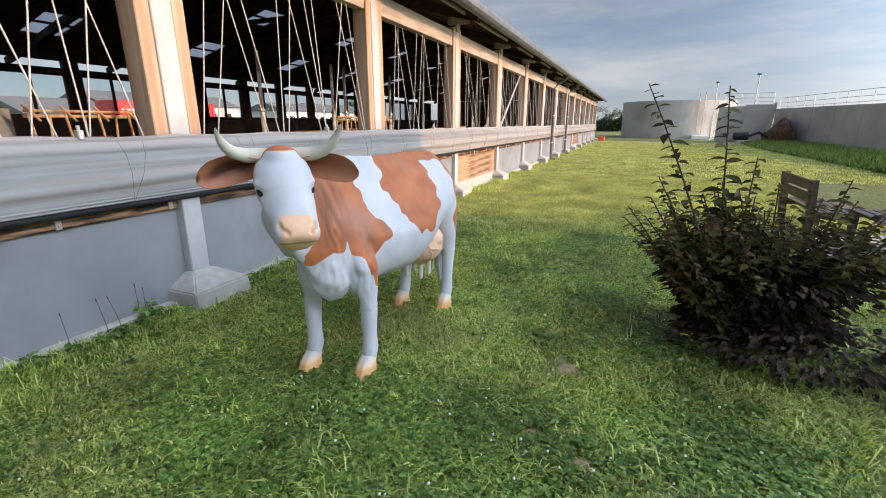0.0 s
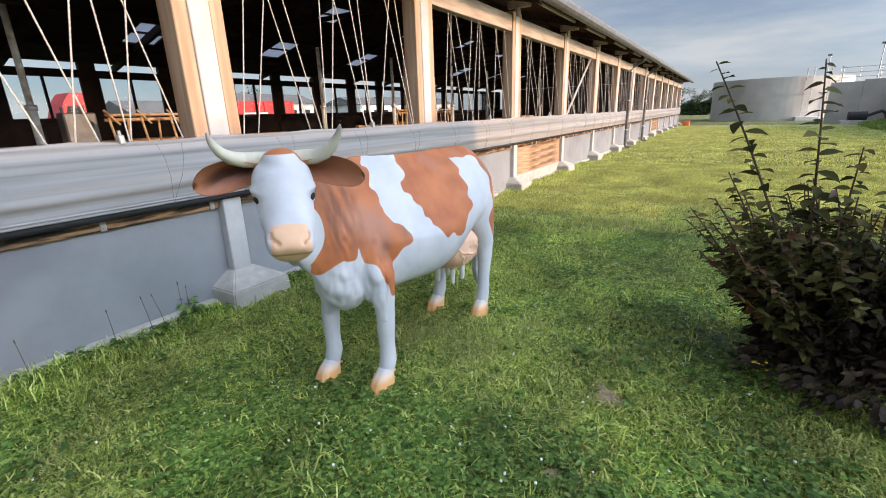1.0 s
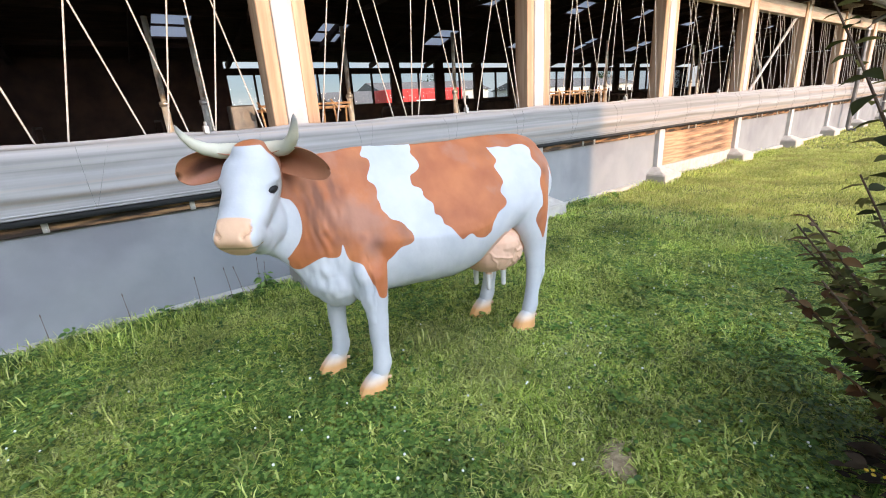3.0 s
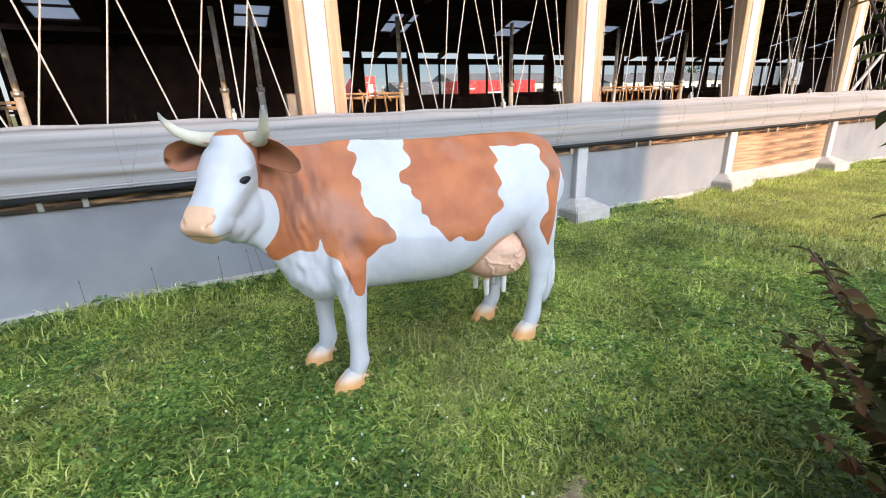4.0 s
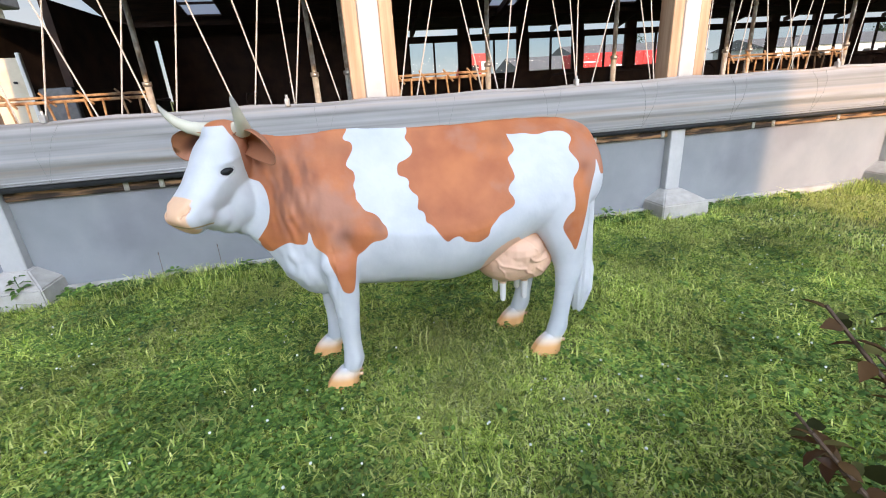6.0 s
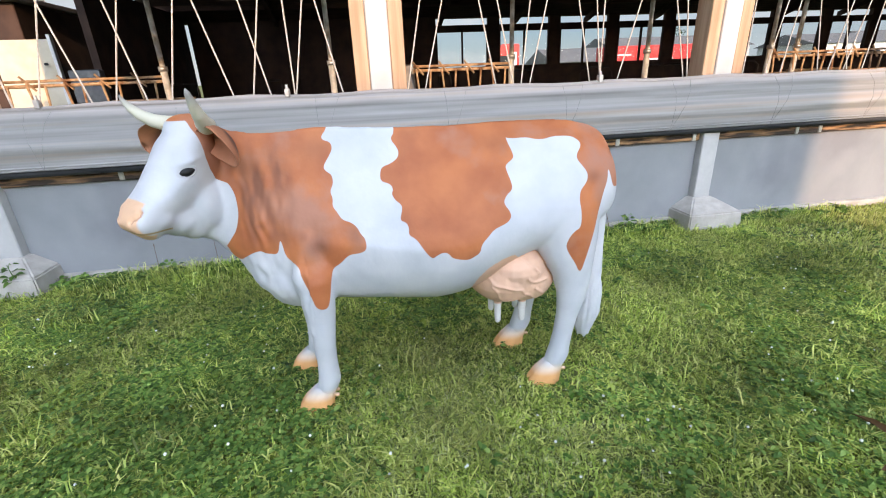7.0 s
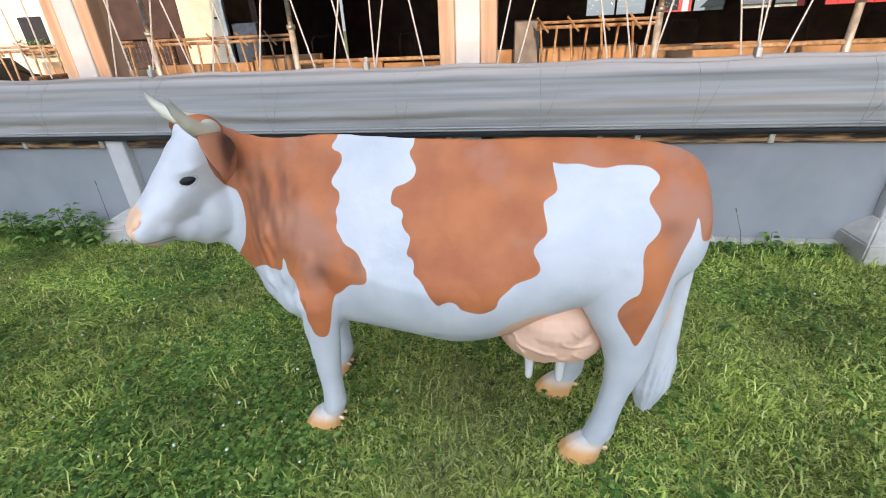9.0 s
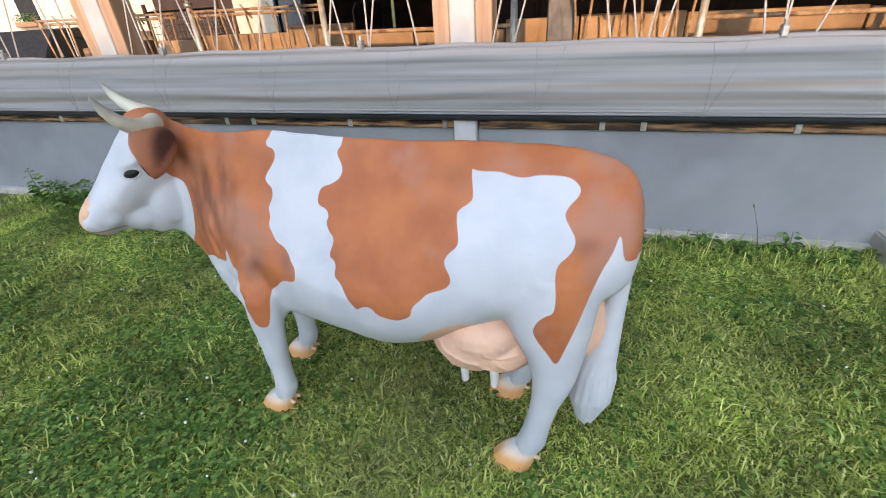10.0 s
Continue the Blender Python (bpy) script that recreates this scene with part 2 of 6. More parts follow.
M_RUSSET = leaf_mat("russet_leaf", (0.08, 0.035, 0.014), (0.12, 0.06, 0.022), (0.16, 0.09, 0.032), 0.35, 0.45, 0.0, 0.25)
M_TREE = leaf_mat("tree_leaf", (0.03, 0.06, 0.02), (0.045, 0.085, 0.028), (0.07, 0.11, 0.04), 0.25, 0.6)
M_MUCK = mat("manure", (0.05, 0.028, 0.014), (0.14, 0.075, 0.035), 3, 0.95, 0.9, 12)


def glass_mat(name, tint):
    m = bpy.data.materials.new(name)
    m.use_nodes = True
    n, l = m.node_tree.nodes, m.node_tree.links
    n.clear()
    o, g, t, x = n.new("ShaderNodeOutputMaterial"), n.new("ShaderNodeBsdfGlossy"), n.new("ShaderNodeBsdfTransparent"), n.new("ShaderNodeMixShader")
    g.inputs["Roughness"].default_value = 0.05
    t.inputs["Color"].default_value = (*tint, 1)
    f = n.new("ShaderNodeFresnel")
    f.inputs["IOR"].default_value = 1.12
    l.new(f.outputs["Fac"], x.inputs["Fac"])
    l.new(t.outputs["BSDF"], x.inputs[1])
    l.new(g.outputs["BSDF"], x.inputs[2])
    l.new(x.outputs["Shader"], o.inputs["Surface"])
    return m


M_GLASS = glass_mat("window_glass", (0.86, 0.9, 0.92))


M_SKYLIGHT = mat("translucent_sheet", (0.5, 0.53, 0.58), (0.5, 0.53, 0.58), 3, 0.5, 0.05, 30, trans=0.55)


def curtain_mat():
    m = mat("windbreak_sheet", (0.22, 0.21, 0.20), (0.375, 0.36, 0.35), 1.6, 0.55, 0.06, 10, stretch=(1, 0.05, 11), c3=(0.31, 0.23, 0.17), s3=0.8, trans=0.12, lo=0.34, hi=0.62)
    return m


M_CURTAIN = curtain_mat()

# ---- building tools ----
def link(name, bm, material, smooth=False):
    me = bpy.data.meshes.new(name)
    bm.to_mesh(me)
    bm.free()
    for mm in (material if isinstance(material, (list, tuple)) else [material]):
        me.materials.append(mm)
    if smooth:
        me.shade_smooth()
    return new(name, me)


def part(name, bm, material, parent, label="", smooth=False):
    ob = link(name, bm, material, smooth)
    ob.parent = parent
    if label:
        tagged(ob, label)
    return ob


def thing(name, label, category, at=(0, 0, 0), group="", kind=""):
    ob = new(name)
    ob.location = at
    ob.empty_display_size = 0.2
    return tagged(ob, label, category, group, kind)


def share(ob, name, parent, m):
    """Another piece on the same mesh."""
    o = new(name, ob.data)
    o.parent = parent
    o.matrix_local = m
    return o


def box(bm, x0, x1, y0, y1, z0, z1, bev=0.0, m=None):
    """A box with softened edges, added to bm."""
    t = bmesh.new()
    bmesh.ops.create_cube(t, size=1)
    bmesh.ops.scale(t, vec=(abs(x1 - x0), abs(y1 - y0), abs(z1 - z0)), verts=t.verts)
    bmesh.ops.translate(t, vec=((x0 + x1) / 2, (y0 + y1) / 2, (z0 + z1) / 2), verts=t.verts)
    if bev:
        bmesh.ops.bevel(t, geom=t.edges[:], offset=bev, segments=1, affect="EDGES")
    if m:
        bmesh.ops.transform(t, matrix=m, verts=t.verts)
    join(bm, t)
    return bm


def join(bm, t):
    me = bpy.data.meshes.new("tmp")
    t.to_mesh(me)
    t.free()
    bm.from_mesh(me)
    bpy.data.meshes.remove(me)


def boxed(*a, **k):
    return box(bmesh.new(), *a, **k)


def tube(bm, pts, r, n=8, cap=True):
    """A round bar along pts; r is one radius or one a point."""
    pts = [Vector(p) for p in pts]
    rs = r if isinstance(r, (list, tuple)) else [r] * len(pts)
    rings = []
    up = Vector((0, 0, 1))
    for i, p in enumerate(pts):
        d = (pts[min(i + 1, len(pts) - 1)] - pts[max(i - 1, 0)]).normalized()
        ref = up if abs(d.dot(up)) < 0.95 else Vector((1, 0, 0))
        u = d.cross(ref).normalized()
        v = d.cross(u).normalized()
        rings.append([bm.verts.new(p + (u * math.cos(6.2832 * k / n) + v * math.sin(6.2832 * k / n)) * rs[i]) for k in range(n)])
    for a, b in zip(rings, rings[1:]):
        for k in range(n):
            bm.faces.new((a[k], a[(k + 1) % n], b[(k + 1) % n], b[k]))
    if cap:
        bm.faces.new(rings[0][::-1])
        bm.faces.new(rings[-1])
    return bm


def tubed(pts, r, n=8):
    return tube(bmesh.new(), pts, r, n)


def mesh_from(name, verts, faces, material, smooth=False):
    """One object from arrays of corners and equal-sided faces."""
    me = bpy.data.meshes.new(name)
    v, f = np.asarray(verts, dtype=np.float32), np.asarray(faces, dtype=np.int32)
    me.vertices.add(len(v))
    me.vertices.foreach_set("co", v.ravel())
    me.loops.add(f.size)
    me.loops.foreach_set("vertex_index", f.ravel())
    me.polygons.add(len(f))
    me.polygons.foreach_set("loop_start", np.arange(0, f.size, f.shape[1], dtype=np.int32))
    me.update(calc_edges=True)
    me.materials.append(material)
    if smooth:
        me.shade_smooth()
    return new(name, me)

# ---- ground ----
def ground_sheet():
    """One sheet to the horizon, finer near the lawn, gently uneven."""
    def axis(lo, hi, step, far):
        a = [-far, -far / 3, -far / 8, lo - 25, lo - 8]
        k = lo
        while k <= hi:
            a.append(k)
            k += step
        return a + [hi + 8, hi + 25, far / 8, far / 3, far]
    xs, ys = axis(-18, 30, 0.75, 1500), axis(-14, 70, 0.75, 1500)
    v = []
    for y in ys:
        for x in xs:
            h = 0.018 * noise.noise((x * 0.6, y * 0.6, 0)) if 0.5 < x < 30 and -10 < y < 60 else 0.0
            v.append((x, y, h))
    w = len(xs)
    f = [(j * w + i, j * w + i + 1, (j + 1) * w + i + 1, (j + 1) * w + i) for j in range(len(ys) - 1) for i in range(w - 1)]
    return mesh_from("ground", v, f, M_TURF, True)


ground = tagged(ground_sheet(), "short mown green lawn running along the barn", "lawn", kind="structure")


def patch(name, cx, cy, rx, ry, z, material, label, category, turn=0.0, seed=0):
    """A flat irregular patch just above the turf, domed a little."""
    bm = bmesh.new()
    c = bm.verts.new((cx, cy, z + 0.006))
    ring = []
    for k in range(28):
        a = 6.2832 * k / 28
        q = 1 + 0.3 * noise.noise((math.cos(a) * 1.5 + seed, math.sin(a) * 1.5, seed))
        x, y = rx * q * math.cos(a), ry * q * math.sin(a)
        ring.append(bm.verts.new((cx + x * math.cos(turn) - y * math.sin(turn), cy + x * math.sin(turn) + y * math.cos(turn), z - 0.004)))
    for k in range(28):
        bm.faces.new((c, ring[k], ring[(k + 1) % 28]))
    return tagged(link(name, bm, material), label, category, kind="structure")


patch("bare_patch", 3.36, 2.58, 0.17, 0.08, 0.014, M_SOIL, "small bare earth patch in the lawn", "bare soil", 2.2, 1)
patch("bare_patch", 3.55, 1.72, 0.07, 0.05, 0.014, M_SOIL, "small bare earth patch in the lawn", "bare soil", 0.5, 2)
patch("bare_patch", 3.28, 1.85, 0.07, 0.04, 0.014, M_SOIL, "small bare earth patch in the lawn", "bare soil", 0.9, 3)
patch("gravel_patch", 7.3, 6.6, 1.7, 1.6, 0.016, M_GRAVEL, "pale gravel around the bench", "gravel", 0.0, 4)

# ---- barn ----
BAY, COL0 = 3.25, 2.555             # spacing of the columns, middle of the column behind the statue
COLS = [COL0 + BAY * k for k in range(-2, 14)]
Y0, Y1 = COLS[0], COLS[-1]
EAVE_Z, PITCH, WIDTH = 3.80, 0.27, 16.0
wall_front = tagged(link("wall_front", boxed(-0.10, 0.045, Y0, Y1, -0.3, 0.07, 0.012), M_CONC), "low concrete plinth under the barn's front wall", "wall", kind="structure")
# panels, sills and header beams, bay by bay
panel_bm = boxed(-0.09, -0.025, 0.09, BAY - 0.09, 0.06, 0.875, 0.006)
sill_bm = boxed(-0.13, 0.012, 0.10, BAY - 0.10, 0.868, 0.975, 0.008)
header_bm = boxed(-0.14, 0.02, 0.0, BAY - 0.004, 3.08, 3.36, 0.01)
panel = part("wall_panel", panel_bm, M_PANEL, wall_front, "grey-painted board panel")
sill = part("sill_beam", sill_bm, M_STAIN, wall_front, "dark-stained rough timber sill")
header = part("header_beam", header_bm, M_GREYWOOD, wall_front, "weathered grey-brown timber beam")
for o in (panel, sill, header):
    o.location = (0, Y0, 0)
for k, y in enumerate(COLS[1:-1]):
    if k not in (3, 9):
        share(panel, "wall_panel", wall_front, pose(0, y, 0))
    share(sill, "sill_beam", wall_front, pose(0, y, 0))
    share(header, "header_beam", wall_front, pose(0, y, 0))
plank_bm = boxed(-0.08, -0.02, 0.10, BAY - 0.10, 0.0, 0.158, 0.006)
first = None
for k in (3, 9):
    part("wall_base", boxed(-0.09, 0.0, COLS[k + 1] + 0.09, COLS[k + 1] + BAY - 0.09, 0.05, 0.27, 0.008), M_CONC, wall_front, "concrete base under planks")
    for i in range(4):
        m = pose(0.004 * (i % 2), COLS[k + 1], 0.272 + 0.161 * i)
        if first is None:
            first = part("plank", plank_bm, M_PLANK, wall_front, "rough brown plank")
            first.matrix_local = m
        else:
            share(first, "plank", wall_front, m)


def clamp_plate():
    bm = boxed(-0.002, 0.012, -0.02, 0.02, -0.06, 0.05, 0.003)
    tube(bm, [(0.01, 0, -0.035), (0.02, 0, -0.035)], 0.008, 6)
    return bm


plate = None
for y in [c + d for c in COLS[:8] for d in (-0.17, 1.02, 1.3, 2.25)]:
    if plate is None:
        plate = part("clamp_plate", clamp_plate(), M_ZINC, wall_front, "galvanised fixing plate")
        plate.location = (0.012, y, 0.93)
    else:
        share(plate, "clamp_plate", wall_front, pose(0.012, y, 0.93))


def barn_post(at):
    """White column on a concrete foot, planks on both sides above the curtain, a bracket to the eave."""
    t = thing("barn_post", "pale column with raw timber planks on a concrete foot", "post", at, "columns along the barn front")
    part("column", boxed(-0.12, 0.055, -0.09, 0.09, 0.2, 3.45, 0.008), M_COLUMN, t, "white-painted column")
    for s in (-1, 1):
        part("side_plank", boxed(-0.17, 0.045, s * 0.093, s * 0.213, 0.99, 3.42, 0.008), M_TIMBER, t, "orange-brown planed timber")
    bm = bmesh.new()
    lo = [bm.verts.new(p) for p in ((-0.1, -0.31, -0.1), (0.33, -0.31, -0.1), (0.33, 0.31, -0.1), (-0.1, 0.31, -0.1))]
    mid = [bm.verts.new(p) for p in ((-0.1, -0.29, 0.17), (0.31, -0.29, 0.17), (0.31, 0.29, 0.17), (-0.1, 0.29, 0.17))]
    top = [bm.verts.new(p) for p in ((-0.1, -0.11, 0.285), (0.09, -0.11, 0.285), (0.09, 0.11, 0.285), (-0.1, 0.11, 0.285))]
    for a, b in ((lo, mid), (mid, top)):
        for i in range(4):
            bm.faces.new((a[i], a[(i + 1) % 4], b[(i + 1) % 4], b[i]))
    bm.faces.new(top)
    bmesh.ops.recalc_face_normals(bm, faces=bm.faces)
    bmesh.ops.bevel(bm, geom=[e for e in bm.edges if e.is_manifold], offset=0.012, segments=2, affect="EDGES")
    part("foot", bm, M_CONC, t, "chamfered concrete foot")
    bm = boxed(-0.15, 0.30, -0.05, 0.05, 3.50, 3.64, 0.008)
    box(bm, 0.02, 0.075, -0.09, 0.09, 3.36, 3.50, 0.006)
    part("bracket", bm, M_GREYWOOD, t, "timber rafter end")
    return t


post = barn_post((0, COLS[0], 0))
for y in COLS[1:]:
    copy_thing(post, pose(0, y, 0))

# roof: two slopes, open below, with purlins and rafters
def roof_z(x):
    return EAVE_Z - PITCH * x if x > -WIDTH / 2 else EAVE_Z + PITCH * (WIDTH + x)


def slope_slab(xa, xb, t0, t1):
    bm = bmesh.new()
    for y in (Y0 - 0.9, Y1 + 0.9):
        for x, d in ((xa, t0), (xb, t0), (xb, t1), (xa, t1)):
            bm.verts.new((x, y, roof_z(x) + d))
    bm.verts.ensure_lookup_table()
    v = bm.verts
    for q in ((0, 1, 2, 3), (7, 6, 5, 4), (0, 4, 5, 1), (1, 5, 6, 2), (2, 6, 7, 3), (3, 7, 4, 0)):
        bm.faces.new([v[i] for i in q])
    bmesh.ops.recalc_face_normals(bm, faces=bm.faces)
    return bm


roof = thing("roof", "long dark-brown barn roof with light panels", "roof", kind="structure")
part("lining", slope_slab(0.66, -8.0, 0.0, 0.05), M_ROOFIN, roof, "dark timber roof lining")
part("sheet", slope_slab(0.70, -8.0, 0.06, 0.12), M_ROOF, roof, "grey roof sheet")
# the far slope is laid in strips that leave openings for the light panels
LIGHT_Y = [-1.75 + 5.42 * k for k in range(9)]


def far_strip(xa, xb, cuts):
    bm = bmesh.new()
    ys = [Y0 - 0.9]
    for c in cuts:
        ys += [c - 0.55, c + 0.55]
    ys.append(Y1 + 0.9)
    for a, b in zip(ys[0::2], ys[1::2]):
        vs = [bm.verts.new((x, y, roof_z(x) + d)) for y in (a, b) for x, d in ((xa, 0), (xb, 0), (xb, 0.1), (xa, 0.1))]
        for q in ((0, 1, 2, 3), (7, 6, 5, 4), (0, 4, 5, 1), (1, 5, 6, 2), (2, 6, 7, 3), (3, 7, 4, 0)):
            bm.faces.new([vs[i] for i in q])
    bmesh.ops.recalc_face_normals(bm, faces=bm.faces)
    return bm


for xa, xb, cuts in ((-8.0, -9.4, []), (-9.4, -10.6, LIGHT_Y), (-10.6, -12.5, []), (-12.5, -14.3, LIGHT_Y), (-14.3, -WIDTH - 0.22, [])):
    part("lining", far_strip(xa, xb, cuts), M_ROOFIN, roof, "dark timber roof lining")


def light_panel(xa, xb):
    bm = bmesh.new()
    vs = [bm.verts.new((x, y, roof_z(x) + 0.06)) for x in (xa, xb) for y in (-0.56, 0.56)]
    bm.faces.new((vs[0], vs[1], vs[3], vs[2]))
    return bm


for xa, xb in ((-9.4, -10.6), (-12.5, -14.3)):
    p0 = part("light_panel", light_panel(xa, xb), M_SKYLIGHT, roof, "translucent roof light")
    p0.location = (0, LIGHT_Y[0], 0)
    b0 = part("light_bar", boxed((xa + xb) / 2 - 0.03, (xa + xb) / 2 + 0.03, -0.55, 0.55, roof_z((xa + xb) / 2) - 0.02, roof_z((xa + xb) / 2) + 0.05), M_ROOFIN, roof)
    b0.location = (0, LIGHT_Y[0], 0)
    for y in LIGHT_Y[1:]:
        share(p0, "light_panel", roof, pose(0, y, 0))
        share(b0, "light_bar", roof, pose(0, y, 0))
for x in (-1.6, -3.6, -5.6, -7.6, -9.1, -11.2, -12.3, -14.6):
    part("purlin", boxed(x - 0.06, x + 0.06, Y0 - 0.8, Y1 + 0.8, roof_z(x) - 0.17, roof_z(x) - 0.005), M_ROOFIN, roof)
part("eave_tube", tubed([(0.22, Y0 - 0.8, 3.68), (0.22, Y1 + 0.8, 3.68)], 0.035, 10), M_COLUMN, roof, "pale tube under the eave")


def rafter():
    bm = bmesh.new()
    for xa, xb in ((0.5, -8.0), (-8.0, -16.4)):
        vs = [bm.verts.new((x, y, roof_z(x) + d)) for y in (-0.07, 0.07) for x, d in ((xa, -0.3 if xa < 0 else -0.16), (xb, -0.34 if xb > -9 else -0.2), (xb, -0.006), (xa, -0.006))]
        for q in ((0, 1, 2, 3), (7, 6, 5, 4), (0, 4, 5, 1), (1, 5, 6, 2), (2, 6, 7, 3), (3, 7, 4, 0)):
            bm.faces.new([vs[i] for i in q])
    box(bm, -11.0, -5.0, -0.04, 0.04, 4.72, 4.86)
    bmesh.ops.recalc_face_normals(bm, faces=bm.faces)
    return bm


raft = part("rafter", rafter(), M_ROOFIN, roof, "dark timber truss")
raft.location = (0, COLS[1], 0)
for y in COLS[2:]:
    share(raft, "rafter", roof, pose(0, y, 0))

gutter_bm = bmesh.new()
prof = [(0.64, 3.60), (0.64, 3.52), (0.68, 3.475), (0.74, 3.46), (0.80, 3.475), (0.84, 3.52), (0.845, 3.60), (0.83, 3.60), (0.82, 3.53), (0.74, 3.48), (0.66, 3.53), (0.655, 3.60)]
ends = [[gutter_bm.verts.new((x, y, z)) for x, z in prof] for y in (Y0 - 0.9, Y1 + 0.9)]
for i in range(len(prof)):
    gutter_bm.faces.new((ends[0][i], ends[0][(i + 1) % len(prof)], ends[1][(i + 1) % len(prof)], ends[1][i]))
gutter_bm.faces.new(ends[0])
gutter_bm.faces.new(ends[1][::-1])
bmesh.ops.recalc_face_normals(gutter_bm, faces=gutter_bm.faces)
gutter = tagged(link("gutter", gutter_bm, M_GUTTER), "dark grey rain gutter along the barn eave", "gutter", kind="structure")


def downpipe(y):
    t = thing("downpipe", "dark grey rain pipe with a shoe at the ground", "downpipe", (0, y, 0), "rain pipes on the barn")
    part("pipe", tubed([(0.70, 0, 3.48), (0.62, 0, 3.36), (0.30, 0, 3.18), (0.22, 0, 3.05), (0.21, 0, 0.16), (0.25, 0, 0.06), (0.42, 0, 0.03)], 0.06, 12), M_GUTTER, t)
    for z in (0.75, 1.9, 3.0):
        part("pipe_clip", tubed([(0.212, 0, z - 0.02), (0.212, 0, z + 0.02)], 0.068, 12), M_ZINC, t, "zinc clip")


downpipe(20.3)
downpipe(24.6)

# ---- rolled windbreak curtain with its ropes ----
def curtain_sheet():
    prof = []
    for i in range(34):
        q = i / 33
        z = 1.475 - q * 0.475
        bulge = 0.075 + 0.045 * math.sin(q * 3.1416) + 0.014 * math.sin(q * 11.0 + 0.6) * (0.4 + 0.6 * math.sin(q * 3.1416))
        if q > 0.80:
            bulge = 0.098 + 0.012 * abs(math.sin((q - 0.80) * 62))
        prof.append((bulge, z))
    ys = np.arange(Y0 - 0.3, Y1 + 0.3, 0.13)
    v = []
    for y in ys:
        sag = -0.018 * abs(math.sin((y - COL0) * math.pi / 1.08)) + 0.014 * noise.noise((0, y * 0.5, 3))
        for i, (x, z) in enumerate(prof):
            q = i / 33
            wob = 0.014 * noise.noise((q * 3.2, y * 0.33, 7)) * math.sin(min(q, 0.8) / 0.8 * 3.1416) + 0.010 * noise.noise((q * 9, y * 1.1, 2))
            v.append((x + wob, y, z + sag * (1 - q)))
    n = len(prof)
    f = [(j * n + i, j * n + i + 1, (j + 1) * n + i + 1, (j + 1) * n + i) for j in range(len(ys) - 1) for i in range(n - 1)]
    return mesh_from("sheet", v, f, M_CURTAIN, True)


curtain = thing("windbreak_curtain", "grey plastic windbreak curtain lowered along the barn opening", "curtain", (0, 0, 0))
sheet = curtain_sheet()
sheet.parent = curtain
bm = bmesh.new()
pts = [(0.06, y, 1.475 - 0.018 * abs(math.sin((y - COL0) * math.pi / 1.08)) + 0.014 * noise.noise((0, y * 0.5, 3))) for y in np.arange(Y0 - 0.3, Y1 + 0.3, 0.26)]
part("top_pipe", tube(bm, pts, 0.024, 8), M_CURTAIN, curtain, "wrapped top pipe", True)
part("bottom_roll", tubed([(0.075, Y0 - 0.3, 0.978), (0.075, Y1 + 0.3, 0.978)], 0.03, 12), M_DARK, curtain, "black bottom roll", True)
for i, z in enumerate((1.008, 1.028)):
    part("hem_tube", tubed([(0.108, Y0 - 0.3, z), (0.108, Y1 + 0.3, z)], 0.008, 8), M_CURTAIN, curtain)
# ropes: pairs that rise from clips on the top pipe to pulleys under the header
clip_bm = boxed(-0.028, 0.028, -0.02, 0.02, -0.02, 0.045, 0.006)
tube(clip_bm, [(0, 0, 0.04), (0, 0, 0.075)], 0.012, 8)
clip0 = part("clip", clip_bm, M_ZINC, curtain, "metal clip")
clip0.location = (0.07, COL0 - 0.78, 1.49)
rnd = random.Random(5)
# foot and top of each rope, measured from the bay's first column
BAY_A = ((0.44, 0.21), (0.28, 0.61), (0.63, 1.02), (1.0, 0.55), (1.40, 1.05), (1.17, 1.56), (1.58, 1.92), (2.05, 1.62), (2.34, 2.01), (2.20, 2.53), (2.53, 2.52), (2.54, 2.86), (2.92, 2.58))
BAY_B = ((0.22, 0.56), (0.37, 0.79), (1.0, 0.67), (1.16, 0.82), (1.23, 1.42), (1.31, 1.69), (1.88, 1.58), (1.98, 1.83), (1.98, 2.03), (2.15, 2.63), (2.82, 2.5), (2.86, 2.69))
BAY_C = ((0.20, 0.34), (0.44, 0.83), (0.61, 0.93), (1.03, 0.82), (1.37, 1.0), (1.15, 1.55), (1.33, 1.76), (1.55, 1.82), (2.05, 1.8), (2.15, 2.5), (2.72, 2.45), (2.9, 2.8))
ROPES = {0: BAY_C, 1: BAY_A, 2: BAY_B, 3: BAY_C}
for k, c in enumerate(COLS[:-1]):
    share(clip0, "clip", curtain, pose(0.07, c + (1.98 if k != 1 else 0.62), 1.49))
    for f, top in ROPES.get(k, (BAY_B, BAY_C, BAY_A)[k % 3]):
        if k > 3:
            f, top = f + rnd.uniform(-0.06, 0.06), top + rnd.uniform(-0.1, 0.1)
        x = -0.03 - 0.05 * rnd.random()
        part("rope", tubed([(0.065, c + f, 1.485), (x, c + min(max(top, 0.22), BAY - 0.22), 3.09)], 0.0055 if k > 2 else 0.0065, 5), M_ROPE, curtain)
    for j, f in enumerate((0.55, 1.63, 2.71)):
        y = c + f
        part("cord", tubed([(0.10, y - 0.02, 1.455), (0.172, y - 0.015, 1.36), (0.195, y - 0.01, 1.22), (0.145, y, 1.0)], 0.0015, 4), M_CORD, curtain)
        part("cord", tubed([(0.10, y + 0.17, 1.455), (0.172, y + 0.13, 1.36), (0.195, y + 0.08, 1.22), (0.145, y, 1.0)], 0.0015, 4), M_CORD, curtain)

